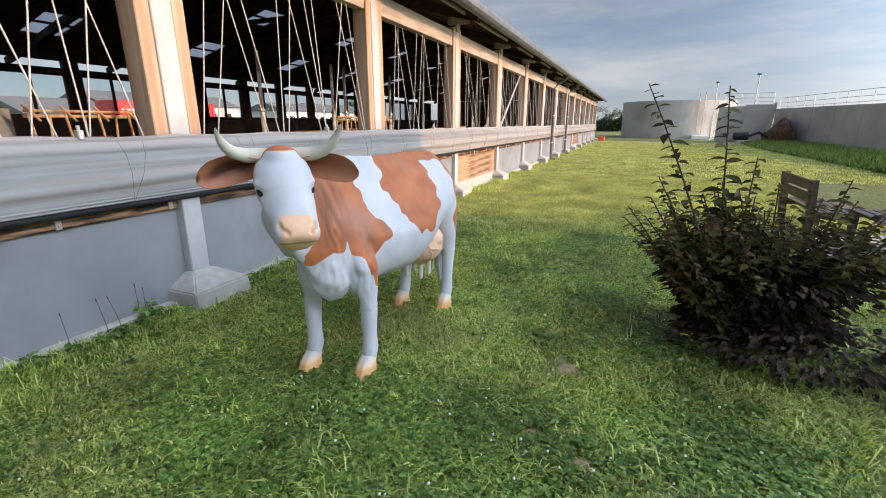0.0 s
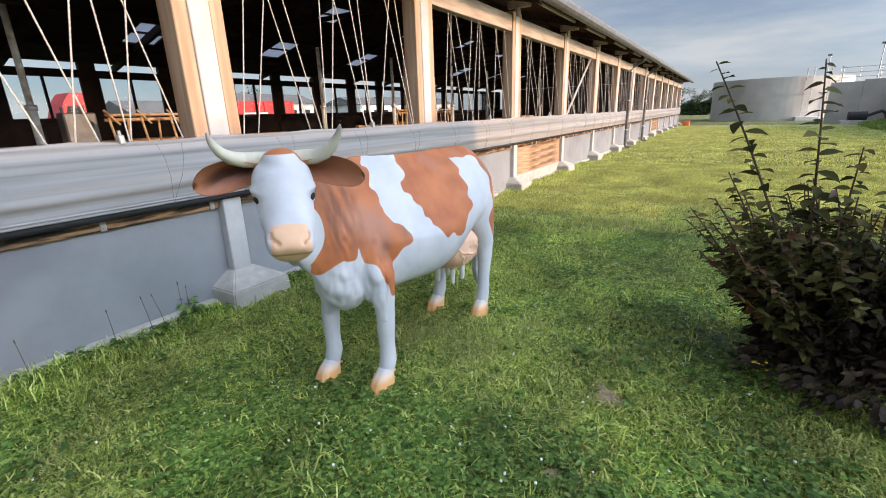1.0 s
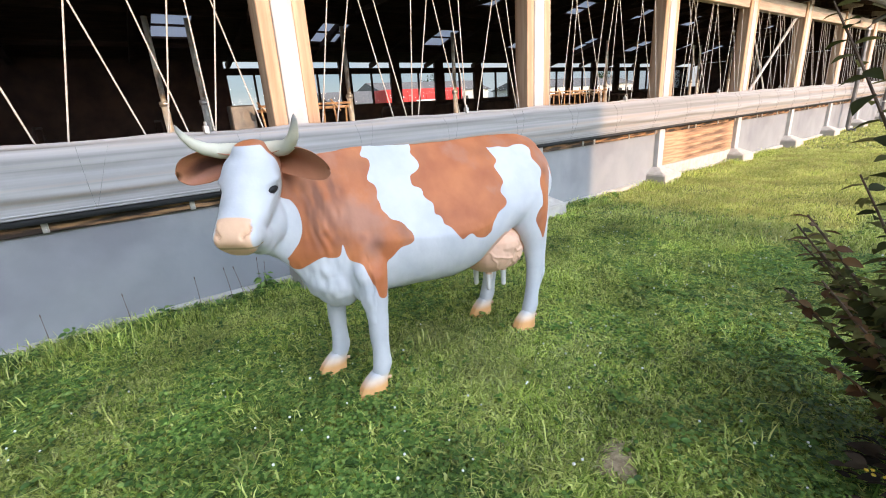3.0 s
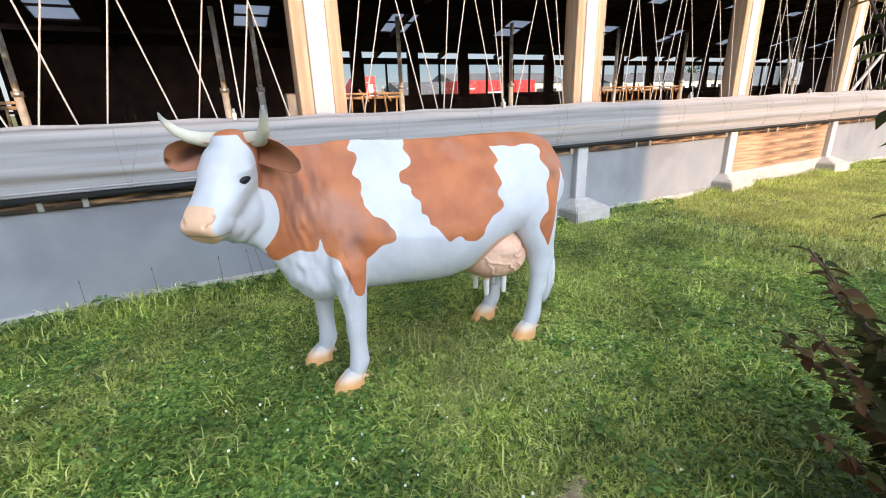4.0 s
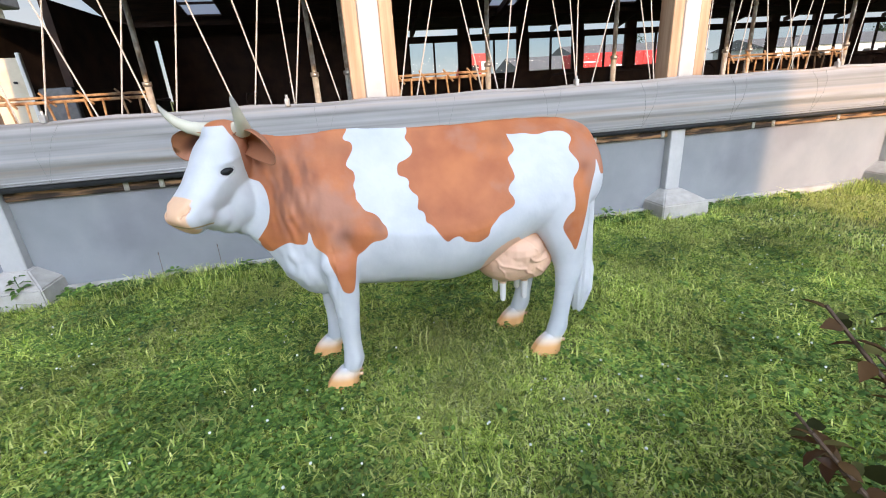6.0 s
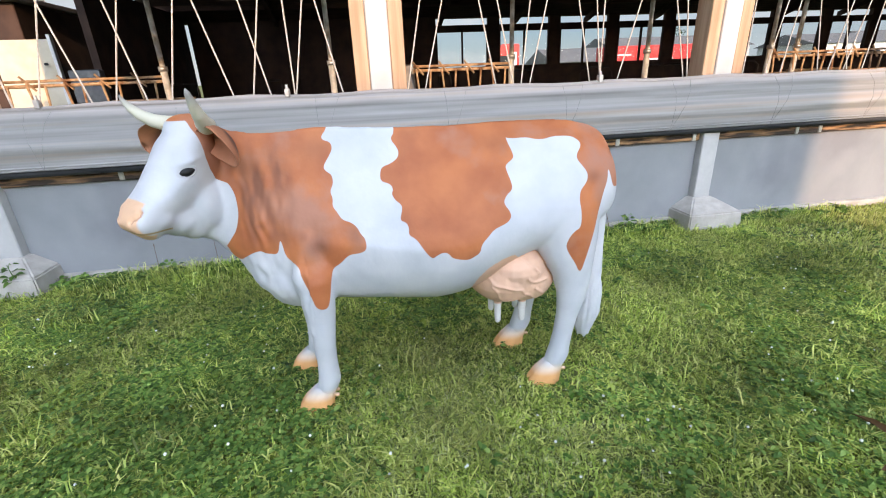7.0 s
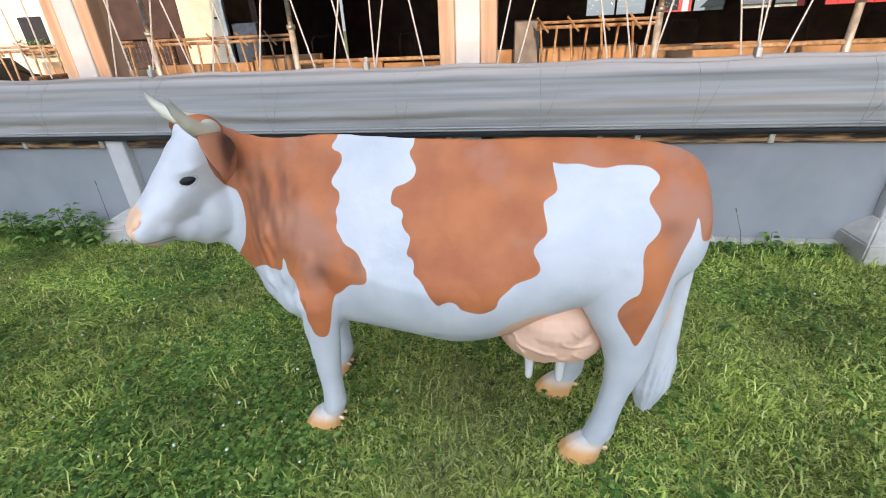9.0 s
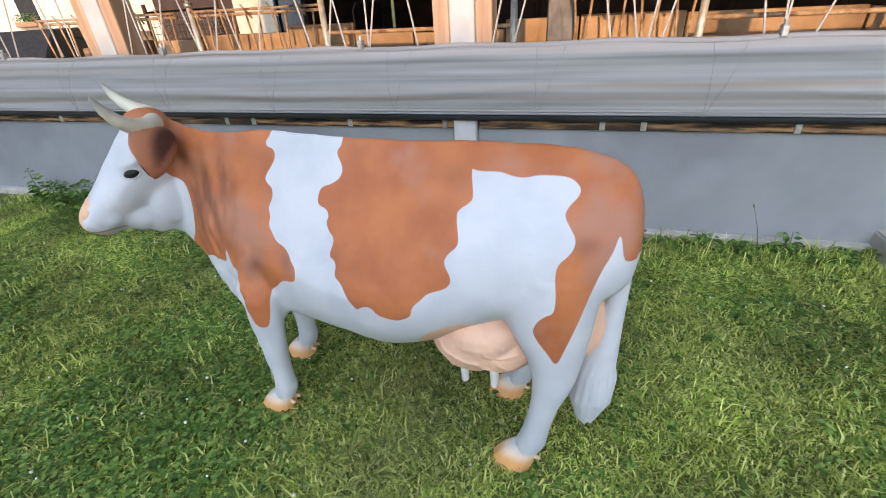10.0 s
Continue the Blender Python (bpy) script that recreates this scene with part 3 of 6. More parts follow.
# crossed braces in one bay
c = COLS[5]
brace = thing("wind_brace", "crossed pale steel braces in a barn bay", "brace", (-0.1, c, 0))
part("bar", tubed([(0, 0.3, 1.2), (0, 2.9, 3.1)], 0.03, 8), M_COLUMN, brace)
part("bar", tubed([(-0.08, 2.0, 1.2), (-0.08, 0.3, 3.1)], 0.018, 8), M_COLUMN, brace)

# ---- back wall with its windows, gable, floor ----
XB = -WIDTH
WIN, WGAP, W0 = 2.72, 0.5, -0.12      # window spacing, pier between, where the row starts
floor = tagged(link("floor", boxed(XB, -0.1, Y0 - 0.2, Y1, -0.2, 0.25), M_FLOOR), "dark dusty barn floor", "floor", kind="structure")
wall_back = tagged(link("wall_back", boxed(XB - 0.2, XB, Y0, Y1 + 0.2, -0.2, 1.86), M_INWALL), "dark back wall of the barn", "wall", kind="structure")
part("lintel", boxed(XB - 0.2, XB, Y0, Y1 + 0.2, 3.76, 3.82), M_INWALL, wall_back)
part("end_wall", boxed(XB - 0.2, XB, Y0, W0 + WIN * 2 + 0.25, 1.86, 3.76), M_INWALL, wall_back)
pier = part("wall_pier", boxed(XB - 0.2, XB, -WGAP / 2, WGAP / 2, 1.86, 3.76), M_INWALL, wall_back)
pier.location = (0, W0 + WIN * 3, 0)


def back_window(y, n):
    t = thing("window_%d" % n, "dark-framed barn window with a light strip above", "window", (XB, y, 0), kind="structure")
    bm = bmesh.new()
    h = (WIN - WGAP) / 2
    box(bm, -0.1, 0.02, -h, h, 3.22, 3.48)
    box(bm, -0.1, 0.02, -h, -h + 0.05, 1.86, 3.22)
    box(bm, -0.1, 0.02, h - 0.05, h, 1.86, 3.22)
    box(bm, -0.1, 0.02, -0.03, 0.03, 1.86, 3.22)
    part("window_frame", bm, M_INWALL, t)
    part("pane", boxed(-0.06, -0.05, -h + 0.05, h - 0.05, 1.86, 3.22), M_GLASS, t).visible_shadow = False
    return t


for n in range(2, 16):
    back_window(W0 + WIN * (n + 0.5), n - 1)
    if n > 3:
        share(pier, "wall_pier", wall_back, pose(0, W0 + WIN * n, 0))
wall_gable = tagged(link("wall_gable", boxed(XB, -0.15, Y1 + 0.02, Y1 + 0.2, -0.2, 3.7), M_INWALL), "dark far end wall of the barn", "wall", kind="structure")

bm = bmesh.new()
tri = [[bm.verts.new((x, y, z)) for x, z in ((XB, 3.72), (-0.15, 3.72), (-WIDTH / 2, roof_z(-WIDTH / 2 + 0.01)))] for y in (Y1 + 0.03, Y1 + 0.2)]
bm.faces.new(tri[0])
bm.faces.new(tri[1][::-1])
for i in range(3):
    bm.faces.new((tri[0][i], tri[0][(i + 1) % 3], tri[1][(i + 1) % 3], tri[1][i]))
bmesh.ops.recalc_face_normals(bm, faces=bm.faces)
part("gable_top", bm, M_INWALL, wall_gable, "dark gable boards")

# ---- neighbouring house that shades the lawn, never in view ----
HX, HY = 28.0, 8.6
HTOP = 1.50 + HX * math.tan(radians(SUN_ELEV))
house = thing("house", "plain rendered neighbouring house", "house", (0, 0, 0))
part("wall", boxed(HX, HX + 8, -26, HY, -0.3, HTOP - 0.25, 0.02), M_CREAM, house)
bm = boxed(HX - 0.01, HX + 8.0, -26.2, HY + 0.01, HTOP - 0.25, HTOP, 0.0)
part("roof", bm, M_ROOF, house, "low grey roof")

# ---- feeding fences inside the barn ----
XF = -3.7
POLES = (-3.03, -0.55, 1.93, 2.46, 4.90, 7.38, 9.85, 10.4, 12.85, 15.3, 17.8, 18.3, 20.8, 23.3)


def fence_pole(y):
    t = thing("fence_pole", "tall galvanised steel pole of the feeding fence", "pole", (XF, y, 0.25), "poles of the feeding fence")
    part("lower_tube", tubed([(0, 0, -0.02), (0, 0, 1.6)], 0.05, 12), M_PALE, t, "pale steel lower tube", True)
    part("collar", tubed([(0, 0, 1.55), (0, 0, 1.62)], 0.066, 12), M_ZINC, t, "", True)
    part("upper_tube", tubed([(0, 0, 1.6), (0, 0, 2.75)], 0.038, 12), M_PALE, t, "pale steel upper tube", True)
    return t


pole = fence_pole(POLES[0])
for y in POLES[1:]:
    copy_thing(pole, pose(XF, y, 0.25))


def feeding_fence(y0, y1, group="feeding fences"):
    """Double top rail, lower rail, and pairs of slanting bars that lock round a neck."""
    t = thing("feeding_fence", "rusty brown tubular feeding fence with slanting neck bars", "fence", (XF, y0, 0), group)
    w = y1 - y0
    for x, z, r in ((0.0, 1.665, 0.024), (0.045, 1.73, 0.02), (0.0, 0.72, 0.024)):
        part("rail", tubed([(x, 0.03, z), (x, w - 0.03, z)], r, 8), M_RUST, t, "", True)
    n = max(2, int(w / 0.42))
    for k in range(n):
        c = (k + 0.5) * w / n
        part("neck_bar", tubed([(0.03, c - 0.14, 1.70), (0.03, c - 0.03, 0.74)], 0.017, 7), M_RUST, t, "", True)
        part("neck_bar", tubed([(0.03, c + 0.10, 1.67), (0.03, c + 0.04, 0.74)], 0.017, 7), M_RUST, t, "", True)
        part("lock_bar", tubed([(0.05, c - 0.19, 1.80), (0.05, c - 0.02, 1.60)], 0.016, 7), M_RUST, t, "", True)
    return t


for y0, y1 in ((-3.03, -0.55), (3.2, 4.90), (9.85, 12.85), (-6.6, -3.3)):
    feeding_fence(y0, y1)


def low_rail(y0, y1):
    t = thing("barrier_rail", "low rusty tube rail along the feed passage", "rail", (XF, y0, 0), "low rails")
    part("rail", tubed([(0, 0, 1.325), (0, y1 - y0, 1.325)], 0.03, 8), M_RUST, t, "", True)
    part("rail", tubed([(0, 0, 0.85), (0, y1 - y0, 0.85)], 0.03, 8), M_RUST, t, "", True)


for y0, y1 in ((-0.55, 1.93), (1.93, 2.46), (4.90, 7.38), (7.38, 9.85), (12.85, 15.3), (15.3, 17.8), (17.8, 20.8), (20.8, 23.3)):
    low_rail(y0, y1)

# trough boards behind the fence
rb = random.Random(8)
trough = thing("feed_trough_wall", "low wall of worn brown boards behind the feeding fence", "board wall", (-4.75, 0, 0.25))
y = -6.4
while y < 24:
    w = 1.1 + 1.3 * rb.random()
    h = 0.92 + 0.28 * rb.random()
    part("board", boxed(-0.05, 0.05 + 0.03 * rb.random(), y, y + w - 0.03, -0.01, h, 0.01), M_BOARD, trough)
    if rb.random() < 0.5:
        part("board", boxed(0.09, 0.13, y + 0.1, y + w - 0.15, h * 0.55, h * 0.72, 0.008), M_BOARD, trough)
    y += w
# cubicle dividers further in, seen against the windows
for k in range(14):
    t = thing("stall_divider", "dark steel stall divider", "divider", (-9.0, -2.5 + 2.44 * k, 0.25), "stall dividers")
    part("loop", tubed([(0, 0, 0), (0, 0, 1.25), (-0.2, 0, 1.38), (-1.9, 0, 1.38), (-2.1, 0, 1.2), (-2.1, 0, 0.55), (-0.1, 0, 0.5)], 0.03, 8), M_INWALL, t, "", True)
box_grey = tagged(link("switch_box", boxed(-4.35, -4.1, 2.9, 3.3, 0.24, 1.78, 0.02), M_GUTTER), "grey steel cabinet beside the feed passage", "cabinet")
tagged(link("switch_box", boxed(-9.2, -8.98, -4.74, -4.0, -0.01, 2.05, 0.03), M_GUTTER), "grey steel cabinet against the gable wall", "cabinet")

# gable at the near end: closed on the far half, open towards the yard
gable_near = tagged(link("wall_gable_near", boxed(XB, -9.25, Y0 - 0.3, Y0 - 0.12, -0.2, 4.0), M_INWALL), "dark boarded gable wall of the barn", "wall", kind="structure")
# shed added to fill a dark gap; near-black walls keep it shaded in sun
shed = thing("shed", "added shed in the yard, near black to read as shade", "shed", (-9.3, -7.4, 0))
part("wall", boxed(-4, 0, -1.9, 1.8, -0.2, 3.6, 0.02), M_INWALL, shed)
part("roof", boxed(-4.3, 0.25, -2.1, 2.0, 3.6, 3.72, 0.02), M_ROOF, shed, "flat grey roof")
door_leaf = thing("door_leaf", "cream sheet-metal door standing ajar in the sun", "door", (-8.95, -5.5, 0))
part("leaf", boxed(-0.03, 0.03, -0.62, 0.58, 0.1, 2.75, 0.01, pose(0, 0, 0, 0, 0, 6)), M_CREAM, door_leaf)
part("knob", tubed([(0.02, 0.42, 2.2), (0.09, 0.42, 2.2)], 0.03, 10), M_BLACK, door_leaf, "dark round fitting")
part("frame", boxed(-0.06, 0.06, 0.60, 0.68, 0.0, 2.85, 0.01), M_WHITE, door_leaf, "pale door frame")

# ---- yard behind the near gable: house, car, gate ----
yard_house = thing("yard_house", "cream rendered farmhouse with a window and flower box", "house", (-9.6, -15, 0))
part("wall", boxed(-8, 0, -7, 5.6, -0.3, 5.2, 0.02), M_CREAM, yard_house)
part("roof", boxed(-8.4, 0.5, -7.4, 6.0, 5.2, 5.6, 0.05), M_ROOF, yard_house, "grey roof")
for y in (-4.4, -0.4, 2.9):
    w = part("window", boxed(-0.02, 0.03, y, y + 1.0, 1.5, 2.6, 0.01), M_WHITE, yard_house, "white-framed window")
    part("pane", boxed(0.03, 0.036, y + 0.08, y + 0.92, 1.58, 2.52), M_BLACK, w)
    part("sill", boxed(0.0, 0.16, y - 0.05, y + 1.05, 1.42, 1.5, 0.01), M_CONC, w)
fl = random.Random(4)


def leaf_cloud(rng, pts, size, spread=0.5):
    """Small folded leaves round points: corners and faces as arrays."""
    vv, ff = [], []
    for p in pts:
        yaw, tilt, sz = rng.uniform(0, 6.28), rng.uniform(-0.9, 0.9), size * rng.uniform(0.7, 1.3)
        m = Matrix.Rotation(yaw, 3, "Z") @ Matrix.Rotation(tilt, 3, "Y") @ Matrix.Rotation(rng.uniform(-0.6, 0.6), 3, "X")
        base = len(vv)
        for q in ((0, 0, 0), (0.5, 0.32, 0.1), (1, 0, -0.06), (0.5, -0.32, 0.1)):
            vv.append(Vector(p) + m @ (Vector(q) * sz))
        ff += [(base, base + 1, base + 2), (base, base + 2, base + 3)]
    return vv, ff


for y in (-4.4, -0.4, 2.9):
    flower_box = thing("flower_box", "window box with green plants on a sill", "flower box", (-9.5, -15 + y, 1.5), "flower boxes")
    part("trough", boxed(0.0, 0.2, 0, 1.0, 0, 0.16, 0.015), M_PLANK, flower_box)
    v, f = leaf_cloud(fl, [(fl.uniform(0, 0.25), fl.uniform(0, 1), 0.15 + 0.25 * fl.random()) for _ in range(140)], 0.08)
    pl = mesh_from("plants", v, f, M_CLOVER)
    pl.parent = flower_box


def car(at, turn):
    """A small dark hatchback."""
    t = thing("car", "dark grey small car parked in the yard", "car", at)
    t.rotation_euler = (0, 0, turn)
    prof = [(-2.0, 0.35), (-2.02, 0.75), (-1.9, 0.95), (-1.15, 1.05), (-0.55, 1.48), (0.9, 1.52), (1.75, 1.1), (1.95, 0.95), (2.0, 0.4)]
    bm = bmesh.new()
    rings = []
    for yy, s in ((-0.82, 0.97), (-0.78, 1.0), (0.78, 1.0), (0.82, 0.97)):
        rings.append([bm.verts.new((px * s, yy * (0.86 if pz > 1.2 else 1.0), 0.35 + (pz - 0.35) * s)) for px, pz in prof])
    for a, b in zip(rings, rings[1:]):
        for k in range(len(prof)):
            bm.faces.new((a[k], a[(k + 1) % len(prof)], b[(k + 1) % len(prof)], b[k]))
    bm.faces.new(rings[0][::-1])
    bm.faces.new(rings[-1])
    bmesh.ops.recalc_face_normals(bm, faces=bm.faces)
    part("body", bm, M_BLACK, t, "dark grey paint")
    for yy in (-0.73, 0.73):
        bm = bmesh.new()
        vs = [bm.verts.new((px, yy * 1.01, pz)) for px, pz in ((-1.0, 1.07), (-0.52, 1.42), (0.85, 1.45), (1.5, 1.1))]
        bm.faces.new(vs)
        part("side_window", bm, M_GLASS, t)
    bm = bmesh.new()
    vs = [bm.verts.new(p) for p in ((-1.12, -0.62, 1.09), (-0.6, -0.6, 1.46), (-0.6, 0.6, 1.46), (-1.12, 0.62, 1.09))]
    bm.faces.new(vs)
    part("windscreen", bm, M_GLASS, t)
    for wx in (-1.25, 1.25):
        for wy in (-0.76, 0.76):
            wh = part("wheel", tubed([(wx, wy - 0.1, 0.31), (wx, wy + 0.1, 0.31)], 0.31, 18), M_BLACK, t, "black tyre")
            part("rim", tubed([(wx, wy - 0.105, 0.31), (wx, wy + 0.105, 0.31)], 0.19, 12), M_ZINC, wh)
    return t


car((-6.6, -10.6, 0.0), 0.5)
gate = thing("yard_gate", "steel wire-mesh gate with dark posts", "gate", (-5.0, -5.3, 0))
for x in (0.0, -2.2):
    part("post", tubed([(x, 0, -0.05), (x, 0, 1.9)], 0.04, 10), M_INWALL, gate)
for z in (0.5, 1.15, 1.75):
    part("rail", tubed([(0, 0, z), (-2.2, 0, z)], 0.022, 8), M_INWALL, gate)
for k in range(1, 18):
    part("wire", tubed([(-2.2 * k / 18, 0, 0.5), (-2.2 * k / 18, 0, 1.75)], 0.006, 5), M_ZINC, gate)
for k in range(1, 9):
    part("wire", tubed([(0, 0, 0.5 + 1.25 * k / 9), (-2.2, 0, 0.5 + 1.25 * k / 9)], 0.006, 5), M_ZINC, gate)
tagged(link("pallet_rail", boxed(-4.3, -2.9, -4.75, -4.6, 0.9, 1.3, 0.02), M_PLANK), "old timber rail by the yard gate", "rail")
part("support", boxed(-3.7, -3.5, -4.75, -4.6, -0.1, 0.9, 0.01), M_PLANK, bpy.data.objects["pallet_rail"])

# ---- beyond the windows: red lorry and trailer, sheds ----
def lorry(at):
    t = thing("lorry", "red lorry cab with dark windows standing beyond the barn", "lorry", at)
    bm = bmesh.new()
    prof = [(0.0, 0.7), (0.05, 2.0), (0.45, 3.1), (0.9, 3.72), (2.4, 3.72), (2.4, 0.7)]
    sides = [[bm.verts.new((x, y, z)) for y, z in prof] for x in (-2.4, 0.0)]
    n = len(prof)
    for k in range(n):
        bm.faces.new((sides[0][k], sides[0][(k + 1) % n], sides[1][(k + 1) % n], sides[1][k]))
    bm.faces.new(sides[0])
    bm.faces.new(sides[1][::-1])
    bmesh.ops.recalc_face_normals(bm, faces=bm.faces)
    bmesh.ops.bevel(bm, geom=bm.edges[:], offset=0.07, segments=2, affect="EDGES")
    part("cab", bm, M_RED, t, "red painted cab")
    bm = bmesh.new()
    vs = [bm.verts.new((0.012, y, z)) for y, z in ((0.35, 2.05), (0.6, 2.85), (1.5, 2.85), (1.5, 2.05))]
    bm.faces.new(vs)
    part("side_window", bm, M_BLACK, t)
    part("mirror", boxed(0.05, 0.2, 0.1, 0.25, 2.1, 2.8, 0.03), M_BLACK, t)
    part("bumper", boxed(-2.4, 0.06, -0.08, 0.4, 0.35, 0.85, 0.05), M_BLACK, t)
    part("emblem", boxed(0.0, 0.014, 1.75, 2.15, 1.9, 3.1, 0.004), M_WHITE, t, "pale angular mark")
    part("chassis", boxed(-1.8, -0.6, 0.2, 6.0, 0.6, 0.95, 0.03), M_BLACK, t)
    for y in (1.2, 4.9):
        for x in (-2.2, -0.2):
            wh = part("wheel", tubed([(x - 0.15, y, 0.5), (x + 0.15, y, 0.5)], 0.5, 18), M_BLACK, t, "black tyre")
            part("rim", tubed([(x - 0.16, y, 0.5), (x + 0.16, y, 0.5)], 0.27, 12), M_ZINC, wh)
    return t


lorry((-34, 12.9, 0))
trailer = thing("trailer", "long red tipper trailer with pale stripes beyond the barn", "trailer", (-34, 23.3, 0))
bm = boxed(-2.5, 0, 0, 9.2, 1.35, 3.28, 0.05)
for k in range(9):
    box(bm, 0.0, 0.06, 0.2 + k * 1.08, 0.28 + k * 1.08, 1.4, 3.2, 0.01)
part("tub", bm, M_RED, trailer, "red ribbed tub")
part("stripe", boxed(0.062, 0.07, 3.3, 5.9, 2.1, 2.24), M_WHITE, trailer, "pale unreadable lettering")
part("stripe", boxed(0.062, 0.07, 0.4, 1.9, 2.5, 2.62), M_WHITE, trailer, "pale unreadable lettering")
part("chassis", boxed(-1.9, -0.6, 0.1, 9.0, 0.8, 1.35, 0.03), M_BLACK, trailer)
for y in (1.4, 6.2, 7.5):
    for x in (-2.2, -0.25):
        wh = part("wheel", tubed([(x - 0.17, y, 0.52), (x + 0.17, y, 0.52)], 0.52, 18), M_BLACK, trailer, "black tyre")
        part("rim", tubed([(x - 0.18, y, 0.52), (x + 0.18, y, 0.52)], 0.28, 12), M_ZINC, wh)


def far_shed(x, y, w, d, h, ridge, wall_m, label):
    t = thing("far_shed", label, "shed", (x, y, 0), "farm sheds")
    part("wall", boxed(-d, 0, 0, w, -0.3, h), wall_m, t)
    bm = bmesh.new()
    vs = [bm.verts.new(p) for yy in (-0.4, w + 0.4) for p in ((0.5, yy, h), (-d / 2, yy, h + ridge), (-d - 0.5, yy, h))]
    for q in ((0, 1, 2), (5, 4, 3), (0, 3, 4, 1), (1, 4, 5, 2), (2, 5, 3, 0)):
        bm.faces.new([vs[i] for i in q])
    bmesh.ops.recalc_face_normals(bm, faces=bm.faces)
    part("roof", bm, M_ROOF, t, "grey sheet roof")
    for k in range(int(w / 3)):
        part("window", boxed(0.0, 0.04, 0.8 + 3 * k, 2.2 + 3 * k, h * 0.45, h * 0.75), M_BLACK, t)


far_shed(-50, 25, 8, 9, 2.4, 1.7, M_TANK, "grey farm shed with a gabled roof")
far_shed(-60, 38, 22, 10, 4.0, 1.8, M_TANK, "long grey farm shed")
far_shed(-55, 66, 24, 10, 3.6, 1.6, M_WHITE, "long pale farm shed")
far_shed(-70, 96, 30, 12, 4.4, 2.0, M_TANK, "long grey farm shed")

# ---- cow statue ----
def ring_loft(bm, rings):
    for a, b in zip(rings, rings[1:]):
        n = len(a)
        for k in range(n):
            bm.faces.new((a[k], a[(k + 1) % n], b[(k + 1) % n], b[k]))
    bm.faces.new(rings[0][::-1])
    bm.faces.new(rings[-1])


def trunk(bm, stations, n=22):
    """Upright slices: place along the body, top, bottom, half width, middle, and how round the upper flank is."""
    st = np.array(stations)
    cum = np.concatenate([[0], np.cumsum(np.hypot(np.diff(st[:, 0]), np.diff(st[:, 1])) + 0.02)])
    fine = []
    for u in np.linspace(0, cum[-1], 70):
        i = min(int(np.searchsorted(cum, u, side="right")) - 1, len(st) - 2)
        q = (u - cum[i]) / (cum[i + 1] - cum[i])
        p0, p1, p2, p3 = st[max(i - 1, 0)], st[i], st[i + 1], st[min(i + 2, len(st) - 1)]
        fine.append(0.5 * (2 * p1 + (p2 - p0) * q + (2 * p0 - 5 * p1 + 4 * p2 - p3) * q * q + (3 * p1 - p0 - 3 * p2 + p3) * q ** 3))
    rings = []
    for y, zt, zb, hw, cx, p in fine:
        zc = zb + (zt - zb) * 0.40
        half = []
        for k in range(n + 1):
            if k <= n // 2:
                a = (k / (n // 2) - 1) * math.pi / 2
                x, z = hw * math.cos(a) ** 0.9, zc + (zc - zb) * math.copysign(abs(math.sin(a)) ** 0.92, math.sin(a))
            else:
                u = (k - n // 2) / (n - n // 2)
                x, z = hw * max(0.0, 1 - 0.96 * u ** p), zc + (zt - zc) * (u if u < 0.9 else 0.9 + (u - 0.9) * 0.999)
            half.append((x, z))
        ring = []
        for side, pts in ((1, half), (-1, half[::-1][1:-1])):
            for x, z in pts:
                lean = -0.05 * min(max((z - 0.9) / 0.45, 0), 1)
                ring.append(bm.verts.new((cx + lean + side * x, y, z)))
        rings.append(ring)
    ring_loft(bm, rings)


def limb(bm, pts, n=16):
    """A leg: points of (x, y, z, half width across, half width along)."""
    rings = []
    for x, y, z, rx, ry in pts:
        rings.append([bm.verts.new((x + rx * math.cos(6.2832 * k / n), y + ry * math.sin(6.2832 * k / n), z)) for k in range(n)])
    ring_loft(bm, rings)


HC = Vector((1.992, 1.603, 0))                     # the middle of the head, seen from above
HF, HL = Vector((0.72, -0.694, 0)), Vector((0.694, 0.72, 0))   # the way it faces, and its left


def at_head(a, b, z):
    return HC + HF * a + HL * (b + 0.11 * max(a, 0.0)) + Vector((0, 0, z))


def head(bm, n=24):
    d, u = Vector((0.727, -0.687)), Vector((0.687, 0.727))
    rings = []
    for t, hu, hd, w in ((-0.05, 0.045, 0.05, 0.100), (-0.01, 0.09, 0.11, 0.128), (0.05, 0.108, 0.145, 0.139), (0.10, 0.108, 0.16, 0.142), (0.15, 0.102, 0.168, 0.142), (0.20, 0.097, 0.168, 0.134),
                         (0.25, 0.092, 0.15, 0.127), (0.31, 0.083, 0.125, 0.121), (0.37, 0.076, 0.106, 0.110), (0.42, 0.076, 0.10, 0.105), (0.46, 0.073, 0.092, 0.107), (0.49, 0.063, 0.078, 0.094), (0.508, 0.045, 0.055, 0.07)):
        ring = []
        for k in range(n):
            an = 6.2832 * k / n
            s, c = math.sin(an), math.cos(an)
            h = hu if s > 0 else hd
            p = Vector((-0.05, 1.365)) + d * (t * 0.93 if t > 0 else t) + u * (h * math.copysign(abs(s) ** (0.85 if t < 0.36 else 0.68), s))
            ring.append(bm.verts.new(at_head(p.x, w * math.copysign(abs(c) ** (0.85 if t < 0.36 else 0.68), c) * (1.0 - 0.34 * s * max(0.0, 1 - ((t - 0.25) / 0.14) ** 2) if s > 0 else (max(0.90, 1.0 + 0.2 * s) if 0.03 < t < 0.36 else max(0.76, 1.0 + 0.5 * s))), p.y)))
        rings.append(ring)
    ring_loft(bm, rings)


